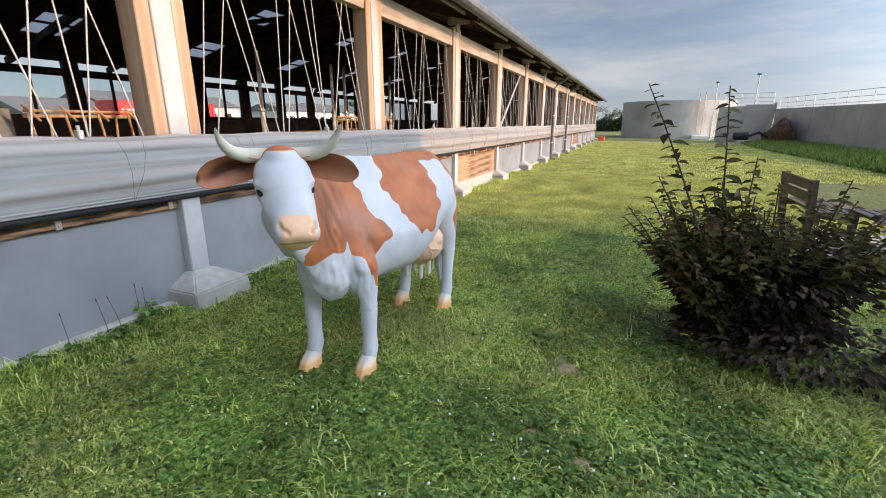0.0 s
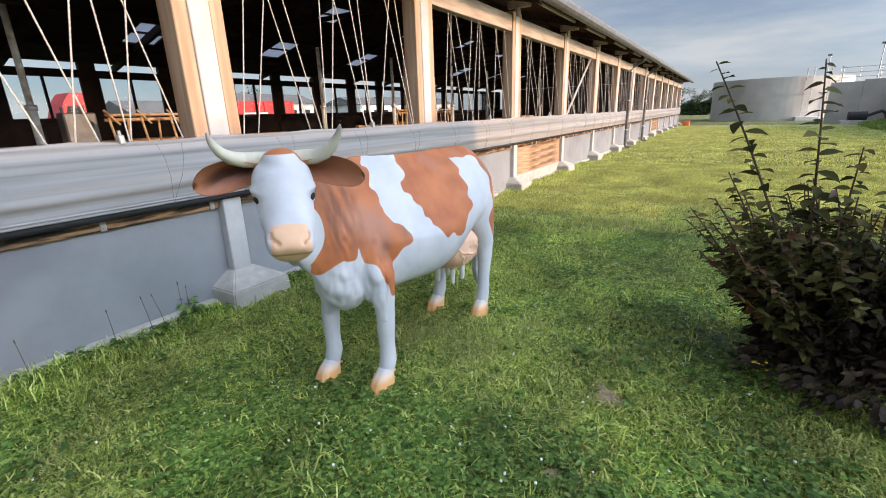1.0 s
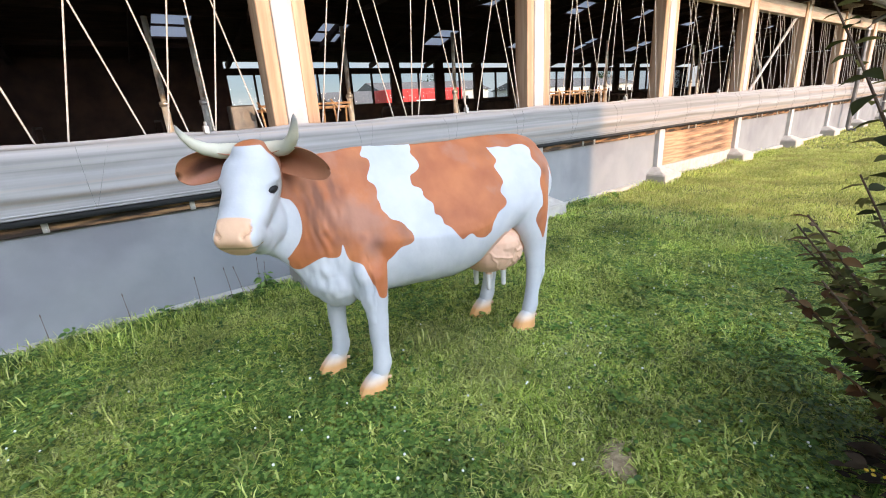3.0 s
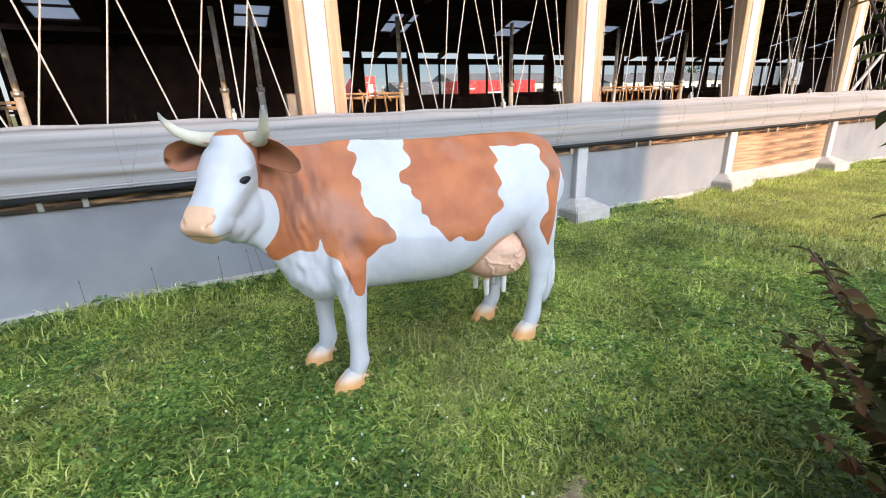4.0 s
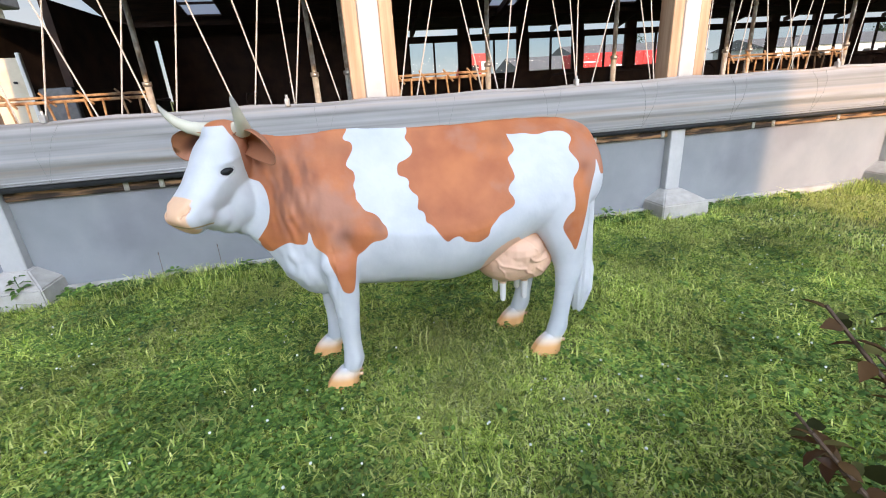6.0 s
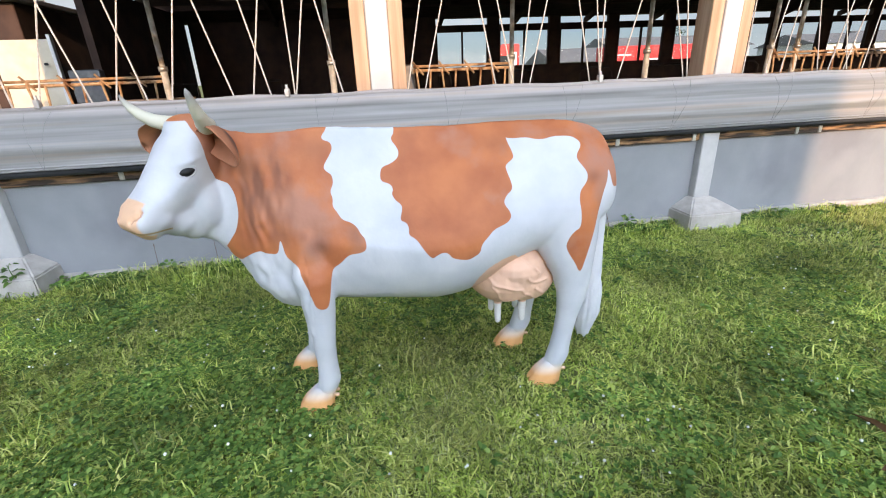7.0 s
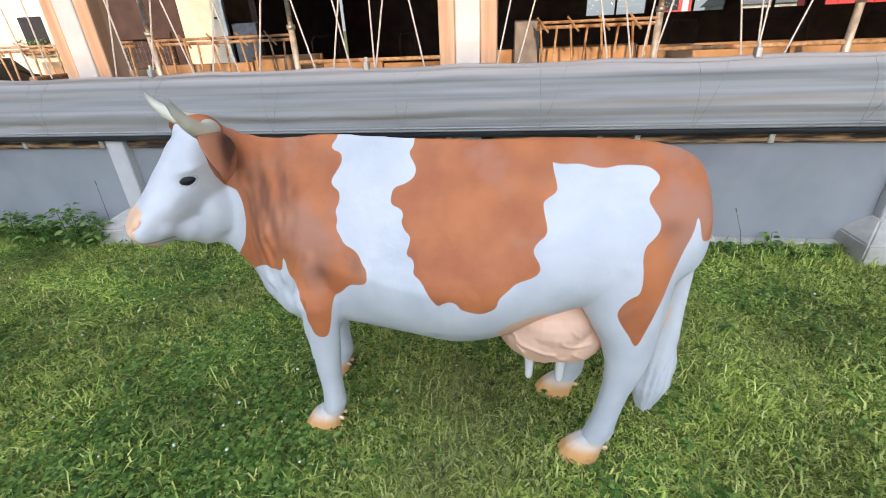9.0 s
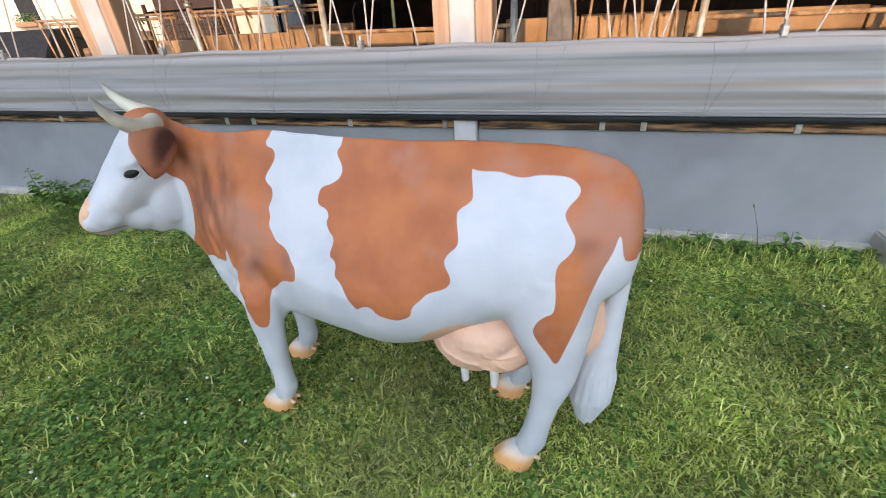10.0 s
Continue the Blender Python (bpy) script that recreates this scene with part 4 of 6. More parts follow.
def blob(bm, c, r, seg=16):
    t = bmesh.new()
    bmesh.ops.create_uvsphere(t, u_segments=seg, v_segments=seg // 2, radius=1)
    bmesh.ops.scale(t, vec=r, verts=t.verts)
    bmesh.ops.translate(t, vec=c, verts=t.verts)
    join(bm, t)


def melt(bm, voxel, rounds):
    """Fuse all shells in bm into one skin and soften it."""
    bmesh.ops.recalc_face_normals(bm, faces=bm.faces)
    me = bpy.data.meshes.new("melt")
    bm.to_mesh(me)
    bm.free()
    ob = new("melt", me)
    r = ob.modifiers.new("r", "REMESH")
    r.mode, r.voxel_size, r.adaptivity = "VOXEL", voxel, 0.0
    s = ob.modifiers.new("s", "SMOOTH")
    s.factor, s.iterations = 0.5, rounds
    bpy.context.view_layer.update()
    dg = bpy.context.evaluated_depsgraph_get()
    res = bpy.data.meshes.new_from_object(ob.evaluated_get(dg))
    bpy.data.objects.remove(ob)
    bpy.data.meshes.remove(me)
    return res


def cast(bm):
    """A shell kept as modelled, only eased a little."""
    bmesh.ops.recalc_face_normals(bm, faces=bm.faces)
    for _ in range(2):
        bmesh.ops.smooth_vert(bm, verts=bm.verts, factor=0.4, use_axis_x=True, use_axis_y=True, use_axis_z=True)
    me = bpy.data.meshes.new("cast")
    bm.to_mesh(me)
    bm.free()
    return me


body = bmesh.new()
CX = 1.985
trunk(body, [(1.575, 1.43, 1.02, 0.04, 1.99, 2.0), (1.62, 1.452, 0.93, 0.05, 1.98, 2.0), (1.68, 1.442, 0.845, 0.058, 1.97, 2.4), (1.75, 1.415, 0.755, 0.072, 1.972, 2.4), (1.83, 1.395, 0.655, 0.105, 1.978, 2.2), (1.92, 1.385, 0.57, 0.118, CX, 1.8), (2.04, 1.39, 0.545, 0.148, CX, 1.25), (2.16, 1.398, 0.55, 0.18, CX, 1.05),
             (2.32, 1.388, 0.54, 0.215, CX, 1.05), (2.50, 1.376, 0.525, 0.265, CX, 1.05), (2.70, 1.372, 0.515, 0.298, CX + .005, 1.2), (2.88, 1.372, 0.565, 0.295, CX + .01, 1.6), (3.02, 1.374, 0.66, 0.282, CX + .015, 1.95), (3.15, 1.374, 0.72, 0.268, CX + .02, 2.1),
             (3.28, 1.37, 0.76, 0.255, CX + .025, 2.15), (3.40, 1.355, 0.79, 0.23, CX + .03, 2.1), (3.50, 1.325, 0.84, 0.19, CX + .03, 2.0), (3.57, 1.27, 0.90, 0.14, CX + .035, 2.0), (3.60, 1.18, 1.0, 0.085, CX + .035, 2.0)])
head(body)
blob(body, at_head(-0.03, 0, 1.415), (0.095, 0.095, 0.065))
# legs
FORE = ((2.03, 2.12, 0.95, 0.06, 0.09), (2.085, 2.10, 0.84, 0.078, 0.11), (2.14, 2.085, 0.72, 0.078, 0.10), (2.148, 2.09, 0.60, 0.066, 0.08), (2.15, 2.092, 0.50, 0.056, 0.066), (2.152, 2.088, 0.42, 0.054, 0.060),
        (2.152, 2.084, 0.36, 0.053, 0.058), (2.152, 2.086, 0.28, 0.046, 0.052), (2.152, 2.086, 0.21, 0.047, 0.055), (2.152, 2.085, 0.165, 0.053, 0.060), (2.152, 2.07, 0.115, 0.050, 0.054), (2.152, 2.06, 0.09, 0.05, 0.052))
HIND = ((2.12, 3.30, 1.00, 0.14, 0.20), (2.14, 3.31, 0.86, 0.125, 0.18), (2.155, 3.33, 0.74, 0.105, 0.15), (2.17, 3.355, 0.62, 0.08, 0.105), (2.18, 3.362, 0.53, 0.062, 0.083), (2.185, 3.352, 0.46, 0.056, 0.070),
        (2.188, 3.335, 0.38, 0.05, 0.058), (2.19, 3.32, 0.29, 0.047, 0.054), (2.192, 3.305, 0.21, 0.048, 0.057), (2.193, 3.295, 0.155, 0.054, 0.064), (2.194, 3.278, 0.11, 0.052, 0.057), (2.195, 3.268, 0.09, 0.052, 0.054))


def hoof(bm, x, y):
    """Two claws with a cleft between them."""
    for s in (-1, 1):
        rings = []
        for z, sc, fw in ((0.13, 0.56, 0.03), (0.105, 0.76, 0.018), (0.07, 0.94, 0.0), (0.03, 1.08, -0.012), (0.0, 1.12, -0.018), (-0.012, 1.08, -0.018)):
            ring = []
            for k in range(14):
                a = 6.2832 * k / 14
                ry = 0.098 if math.sin(a) < 0 else 0.068
                ring.append(bm.verts.new((x + s * 0.010 + 0.052 * sc * math.cos(a), y + fw + ry * sc * math.sin(a), z)))
            rings.append(ring)
        ring_loft(bm, rings)
        blob(bm, (x + s * 0.022, y + 0.078, 0.075), (0.010, 0.014, 0.014), 8)


limb(body, FORE)
limb(body, [(2 * 1.966 - x, y - 0.09, z, rx, ry) for x, y, z, rx, ry in FORE])
limb(body, HIND)
limb(body, [(2 * 2.005 - x, y - 0.08, z, rx, ry) for x, y, z, rx, ry in HIND])
EYE_OUT, EYE_TURN = 0.115, 0.46


def at_eye(s, along, out, up):
    """A point by the eye: along it to the nose, outwards and up."""
    c, q = math.cos(EYE_TURN), math.sin(EYE_TURN)
    return at_head(0.073, s * EYE_OUT, 1.257 + up) + HF * (along * c + out * q) + HL * (s * (out * c - along * q))


def lids(bm, s):
    """The rolled rim of the eyelids."""
    pts = []
    for k in range(25):
        a = 6.2832 * k / 24
        x, z = math.cos(a), math.sin(a)
        pts.append(at_eye(s, 0.040 * x, 0.007 * (1 - x * x), 0.026 * z * (1 - 0.4 * x * x) - 0.006 * x))
    tube(bm, pts, [0.0055 + 0.002 * max(0.0, math.sin(6.2832 * k / 24)) for k in range(25)], 8)


HOOVES = ((2.152, 2.035), (1.78, 1.945), (2.195, 3.25), (1.815, 3.17))
# brisket, shoulders, hips
blob(body, (1.985, 1.96, 0.71), (0.112, 0.15, 0.185), 24)
blob(body, (1.985, 1.87, 0.76), (0.085, 0.115, 0.15), 24)
blob(body, (2.095, 2.09, 0.75), (0.085, 0.115, 0.22), 24)
blob(body, (1.85, 2.03, 0.75), (0.085, 0.115, 0.22), 24)
blob(body, (2.05, 2.20, 0.84), (0.11, 0.17, 0.25), 24)
blob(body, (1.91, 2.16, 0.84), (0.11, 0.17, 0.25), 24)
for a, z, r in ((0.165, 1.07, (0.085, 0.085, 0.07)), (0.10, 1.055, (0.09, 0.085, 0.085)), (0.04, 1.05, (0.085, 0.085, 0.12)), (-0.03, 1.05, (0.075, 0.075, 0.15)), (-0.08, 1.02, (0.06, 0.06, 0.15))):
    blob(body, at_head(a, 0.0, z), r, 20)
for sg in (-1, 1):
    blob(body, at_head(0.045, sg * 0.108, 1.302), (0.040, 0.040, 0.026), 16)       # brow
    blob(body, at_head(0.200, sg * 0.064, 1.086), (0.050, 0.046, 0.046), 16)        # lips
    blob(body, at_head(0.245, sg * 0.05, 1.134), (0.03, 0.03, 0.03), 16)             # nostrils
blob(body, at_head(-0.05, 0.0, 1.10), (0.14, 0.092, 0.15), 24)            # jaw and throat
blob(body, at_head(-0.11, 0.0, 1.02), (0.11, 0.066, 0.12), 24)
skin_body = melt(body, 0.0068, 32)

extra = bmesh.new()
for x, y in HOOVES:
    hoof(extra, x, y)
for s in (-1, 1):
    lids(extra, s)
# udder with raised veins, and teats
UD = ((2.015, 3.04, 0.615), (0.225, 0.205, 0.165)), ((2.015, 3.13, 0.59), (0.20, 0.185, 0.145)), ((2.015, 3.07, 0.66), (0.232, 0.195, 0.135)), ((2.01, 3.395, 0.68), (0.09, 0.15, 0.19))
for c, r in UD:
    blob(extra, c, r, 24)


def vein(bm, side, pts):
    """A vein over the udder: points of turn round it and height, laid on its skin."""
    out_pts = []
    for y, z in pts:
        best = 0
        for c, r in UD:
            q = 1 - ((y - c[1]) / r[1]) ** 2 - ((z - c[2]) / r[2]) ** 2
            if q > 0:
                best = max(best, c[0] - 2.015 + r[0] * math.sqrt(q))
        out_pts.append((2.015 + side * (best + 0.001), y, z))
    tube(bm, out_pts, 0.0055, 8)


for sd in (1, -1):
    vein(extra, sd, ((2.885, 0.655), (2.92, 0.645), (2.945, 0.612), (2.985, 0.608), (3.03, 0.592), (3.075, 0.585), (3.09, 0.555), (3.13, 0.535), (3.16, 0.50), (3.21, 0.495), (3.26, 0.512)))
    vein(extra, sd, ((2.925, 0.632), (2.93, 0.60), (2.955, 0.575), (2.965, 0.535), (3.0, 0.51), (3.04, 0.508), (3.07, 0.53), (3.10, 0.535)))
    vein(extra, sd, ((2.95, 0.735), (2.99, 0.755), (3.05, 0.755), (3.10, 0.73), (3.14, 0.69), (3.17, 0.655)))
    vein(extra, sd, ((3.10, 0.645), (3.13, 0.618), (3.17, 0.612), (3.22, 0.615)))
    vein(extra, sd, ((3.15, 0.575), (3.18, 0.55), (3.20, 0.53)))
for dx, y in ((0.075, 2.99), (-0.06, 2.99), (0.085, 3.12), (-0.06, 3.13)):
    limb(extra, [(2.015 + dx, y, 0.50, 0.024, 0.024), (2.015 + dx, y, 0.42, 0.02, 0.02), (2.015 + dx, y, 0.345, 0.017, 0.017), (2.015 + dx, y, 0.335, 0.01, 0.01)], 10)
# tail, and its tuft of thick strands
limb(extra, [(2.0, 3.45, 1.26, 0.026, 0.03), (2.005, 3.545, 1.22, 0.036, 0.034), (2.015, 3.578, 1.1, 0.036, 0.032), (2.02, 3.565, 0.9, 0.034, 0.034), (2.025, 3.555, 0.7, 0.036, 0.042), (2.03, 3.545, 0.56, 0.042, 0.055),
             (2.035, 3.535, 0.44, 0.046, 0.064), (2.04, 3.52, 0.32, 0.044, 0.066), (2.045, 3.51, 0.22, 0.034, 0.05), (2.05, 3.505, 0.165, 0.014, 0.018)])
tr = random.Random(3)
for k in range(14):
    a = 6.2832 * k / 14
    cx, cy = 0.036 * math.cos(a), 0.060 * math.sin(a)
    lo = 0.13 + 0.08 * tr.random()
    tube(extra, [(2.03 + cx * 0.6, 3.538 + cy * 0.6, 0.58), (2.036 + cx * 1.1, 3.53 + cy * 1.15, 0.44), (2.043 + cx * 1.15, 3.518 + cy * 1.2, 0.30), (2.05 + cx * 0.5, 3.51 + cy * 0.5, lo)], [0.008, 0.014, 0.015, 0.005], 7)


def ear(bm, s):
    """A deep cup that stands out sideways and opens forwards and outwards."""
    root, tip = at_head(-0.04, s * 0.09, 1.368), at_head(-0.03, s * 0.365, 1.328)
    ax = tip - root
    up = (Vector((0, 0, 0.93)) + HF * 0.32).normalized()
    out_way = (HF * 0.70 + HL * (0.55 * s) - Vector((0, 0, 0.12))).normalized()
    shape = ((0.0, 0.046, 0.06), (0.15, 0.058, 0.090), (0.35, 0.074, 0.118), (0.55, 0.083, 0.124), (0.75, 0.076, 0.100), (0.87, 0.060, 0.066), (0.95, 0.038, 0.034), (0.985, 0.020, 0.016), (1.0, 0.008, 0.008))
    ts, ws, ds = zip(*shape)
    rings = []
    for t in np.linspace(0, 1, 22) ** 0.85:
        w, db = float(np.interp(t, ts, ws)), float(np.interp(t, ts, ds))
        c = root + ax * float(t) + up * (0.016 * math.sin(t * 3.14)) + out_way * (0.034 * float(t) ** 3)
        ring = []
        for k in range(32):
            a = 6.2832 * k / 32
            y, q = math.cos(a) * w, math.sin(a) ** 2
            rim = 0.034 * min(1.0, (w / 0.07) ** 1.5)
            d = rim - (db + rim - 0.014) * q if math.sin(a) > 0 else -db * math.sqrt(q) + 0.012 * (1 - q)
            ring.append(bm.verts.new(c + up * y + out_way * d))
        rings.append(ring)
    ring_loft(bm, rings)


def horn(bm, s):
    a = ((-0.065, 0.05, 1.425, 0.038), (-0.06, 0.11, 1.428, 0.038), (-0.035, 0.165, 1.432, 0.036), (0.0, 0.21, 1.447, 0.031), (0.035, 0.246, 1.475, 0.025), (0.062, 0.268, 1.51, 0.018), (0.078, 0.279, 1.54, 0.011), (0.086, 0.283, 1.565, 0.004))
    tube(bm, [at_head(p[0], s * p[1], p[2] + (0.25 * max(0.0, p[2] - 1.44) if s > 0 else 0.0)) for p in a], [p[3] for p in a], 16)


def eye_lens(bm, s):
    """An almond-shaped black eyeball set into the side of the head."""
    t = bmesh.new()
    bmesh.ops.create_uvsphere(t, u_segments=28, v_segments=16, radius=1)
    for v in t.verts:
        x, y, z = v.co
        v.co = at_eye(s, 0.036 * x, 0.020 * y, 0.021 * z * (1 - 0.4 * x * x) - 0.006 * x)
    join(bm, t)


eyes = bmesh.new()
eye_lens(eyes, 1)
eye_lens(eyes, -1)
ears = bmesh.new()
ear(ears, 1)
ear(ears, -1)
horns = bmesh.new()
horn(horns, 1)
horn(horns, -1)
skin_extra, skin_ears, skin_horns, skin_eyes = melt(extra, 0.006, 2), cast(ears), melt(horns, 0.005, 2), cast(eyes)


def nostril(b, t):
    """Distance to the comma of the nostril, by the place across and along the muzzle."""
    best = np.full(len(b), 9.0)
    path = ((0.080, 0.392), (0.081, 0.408), (0.074, 0.424), (0.061, 0.434), (0.053, 0.446))
    for (b0, t0), (b1, t1) in zip(path, path[1:]):
        q = np.clip(((abs(b) - b0) * (b1 - b0) + (t - t0) * (t1 - t0)) / ((b1 - b0) ** 2 + (t1 - t0) ** 2), 0, 1)
        best = np.minimum(best, np.hypot(abs(b) - b0 - q * (b1 - b0), t - t0 - q * (t1 - t0)))
    return best


def sculpt_head(me):
    """Eye sockets, nostrils and the step of the nose pad."""
    n = len(me.vertices)
    co, no = np.empty(n * 3, np.float32), np.empty(n * 3, np.float32)
    me.vertices.foreach_get("co", co)
    me.vertex_normals.foreach_get("vector", no)
    co, no = co.reshape(-1, 3), no.reshape(-1, 3)
    rx, ry, z = co[:, 0] - HC.x, co[:, 1] - HC.y, co[:, 2]
    a = rx * HF.x + ry * HF.y
    b = rx * HL.x + ry * HL.y - 0.11 * np.maximum(a, 0)
    t, u = (a + 0.05) * 0.727 + (1.365 - z) * 0.687, (a + 0.05) * 0.687 + (z - 1.365) * 0.727
    mine = (a > -0.12) & (a < 0.4) & (abs(b) < 0.16) & (z > 1.0)
    off = -0.013 * np.exp(-(nostril(b, t) / 0.0085) ** 2) * (u > 0.0)
    off += 0.005 * np.exp(-((abs(b) - 0.068) / 0.016) ** 2 - ((t - 0.392) / 0.016) ** 2) * (u > 0.02)
    socket = np.exp(-((a - 0.085) / 0.045) ** 2 - ((z - 1.252) / 0.030) ** 2) * (abs(b) > 0.05)
    off -= 0.008 * socket
    off += 0.005 * np.exp(-((a - 0.06) / 0.05) ** 2 - ((z - 1.298 + 0.25 * (a - 0.06)) / 0.012) ** 2) * (abs(b) > 0.05)
    me.vertices.foreach_set("co", (co + no * np.where(mine, off, 0)[:, None]).astype(np.float32).ravel())
    me.update()


def mould(me):
    """Hand-modelled unevenness of the shell, and folds on the neck."""
    n = len(me.vertices)
    co, no = np.empty(n * 3, np.float32), np.empty(n * 3, np.float32)
    me.vertices.foreach_get("co", co)
    me.vertex_normals.foreach_get("vector", no)
    co, no = co.reshape(-1, 3), no.reshape(-1, 3)
    off = np.zeros(n, np.float32)
    for i, (x, y, z) in enumerate(co.tolist()):
        if z < 0.45:
            continue
        d = 0.006 * noise.noise((x * 4, y * 5, z * 4)) + 0.0022 * noise.noise((x * 14, y * 14, z * 14))
        if 1.77 < y < 2.0:
            w = max(0.0, 1 - ((y - 1.885) / 0.115) ** 2) * max(0.0, 1 - ((z - 1.06) / 0.27) ** 2)
            d += 0.006 * w * (math.sin(y * 115 + 7 * noise.noise((0, y * 5, z * 6))) * (0.5 + noise.noise((y * 12, z * 7, 3))) + 0.9 * noise.noise((y * 30, z * 9, 1)))
        if y < 2.06 and z < 0.88:
            d += (0.018 * noise.noise((x * 15, y * 12, z * 8)) + 0.006 * noise.noise((x * 34, y * 30, z * 14))) * min(1, (0.88 - z) * 12)
        off[i] = d
    me.vertices.foreach_set("co", (co + no * off[:, None]).ravel())
    me.update()


mould(skin_body)
sculpt_head(skin_body)
both = bmesh.new()
for q in (skin_body, skin_extra, skin_ears, skin_horns, skin_eyes):
    both.from_mesh(q)
skin = bpy.data.meshes.new("cow_statue")
both.to_mesh(skin)
both.free()


# painted patches, drawn as seen from the side: place along the body and height
SHOULDER = ((2.212, 1.38), (2.184, 1.35), (2.189, 1.333), (2.222, 1.325), (2.23, 1.297), (2.216, 1.269), (2.18, 1.221), (2.192, 1.2), (2.217, 1.186), (2.221, 1.148), (2.202, 1.116), (2.213, 1.085), (2.207, 1.054), (2.227, 1.029), (2.244, 0.996), (2.282, 0.985), (2.309, 0.964), (2.322, 0.934), (2.342, 0.914), (2.343, 0.866), (2.311, 0.847), (2.259, 0.842), (2.214, 0.795), (2.18, 0.776), (2.168, 0.739), (2.15, 0.635), (2.135, 0.588), (2.101, 0.59), (2.079, 0.611), (2.073, 0.649), (2.052, 0.711), (2.035, 0.759), (2.029, 0.802), (1.985, 0.814), (1.967, 0.849), (1.961, 0.901), (1.955, 0.918), (1.937, 0.846), (1.885, 0.849), (1.85, 0.868), (1.795, 0.841), (1.74, 0.799), (1.699, 0.83), (1.7, 0.88), (1.3, 0.95), (1.3, 1.6), (2.232, 1.6))
MIDDLE = ((2.516, 1.345), (2.5, 1.329), (2.501, 1.313), (2.52, 1.288), (2.53, 1.264), (2.52, 1.238), (2.485, 1.217), (2.443, 1.206), (2.433, 1.176), (2.434, 1.145), (2.476, 1.134), (2.487, 1.11), (2.476, 1.092), (2.493, 1.063), (2.515, 1.049), (2.518, 1.03), (2.501, 0.983), (2.529, 0.976), (2.539, 0.954), (2.533, 0.925), (2.566, 0.909), (2.59, 0.87), (2.616, 0.832), (2.634, 0.819), (2.652, 0.836), (2.679, 0.849), (2.702, 0.844), (2.719, 0.816), (2.79, 0.799), (2.822, 0.813), (2.85, 0.832), (2.856, 0.872), (2.891, 0.905), (2.916, 0.933), (2.979, 0.956), (2.999, 0.98), (2.995, 1.006), (2.974, 1.034), (2.973, 1.053), (2.99, 1.077), (3.012, 1.093), (3.019, 1.115), (3.003, 1.174), (3.004, 1.195), (3.049, 1.219), (3.05, 1.242), (3.035, 1.29), (3.02, 1.6), (2.53, 1.6))
RUMP = ((3.005, 1.31), (3.057, 1.297), (3.133, 1.3), (3.174, 1.289), (3.216, 1.288), (3.259, 1.298), (3.333, 1.296), (3.365, 1.288), (3.39, 1.268), (3.386, 1.248), (3.355, 1.223), (3.345, 1.201), (3.366, 1.171), (3.386, 1.143), (3.383, 1.115), (3.365, 1.091), (3.338, 1.069), (3.332, 1.029), (3.342, 0.955), (3.339, 0.897), (3.312, 0.886), (3.289, 0.86), (3.274, 0.819), (3.278, 0.793), (3.3, 0.754), (3.328, 0.714), (3.355, 0.661), (3.37, 0.668), (3.384, 0.723), (3.406, 0.799), (3.429, 0.882), (3.453, 0.969), (3.477, 1.043), (3.503, 1.092), (3.52, 1.15), (3.54, 1.05), (3.7, 1.05), (3.7, 1.6), (2.97, 1.6))
FACE = ((1.7, 1.42), (1.704, 1.363), (1.722, 1.327), (1.756, 1.304), (1.715, 1.248), (1.731, 1.214), (1.744, 1.18), (1.758, 1.17), (1.778, 1.132), (1.784, 1.083), (1.782, 1.036), (1.772, 0.997), (1.755, 0.957), (1.73, 0.926), (1.705, 0.895), (1.686, 0.875), (1.69, 0.87), (1.2, 0.86), (1.2, 1.453), (1.7, 1.453))


def inside(y, z, poly):
    """Signed distance to a closed outline, positive inside."""
    p = np.array(poly, float)
    for _ in range(2):                                          # round the corners of the brushwork
        e = np.roll(p, -1, 0) - p
        cut = np.minimum(0.25, 0.015 / np.maximum(np.hypot(e[:, 0], e[:, 1]), 1e-6))[:, None]
        p = np.stack([p + e * cut, p + e * (1 - cut)], 1).reshape(-1, 2)
    best = np.full(len(y), 9.0)
    odd = np.zeros(len(y), bool)
    for (ya, za), (yb, zb) in zip(p, np.roll(p, -1, 0)):
        ey, ez = yb - ya, zb - za
        q = np.clip(((y - ya) * ey + (z - za) * ez) / (ey * ey + ez * ez + 1e-9), 0, 1)
        best = np.minimum(best, np.hypot(y - ya - q * ey, z - za - q * ez))
        cross = ((za > z) != (zb > z)) & (y < ya + (z - za) / np.where(abs(zb - za) < 1e-9, 1e-9, zb - za) * ey)
        odd ^= cross
    return np.where(odd, best, -best)


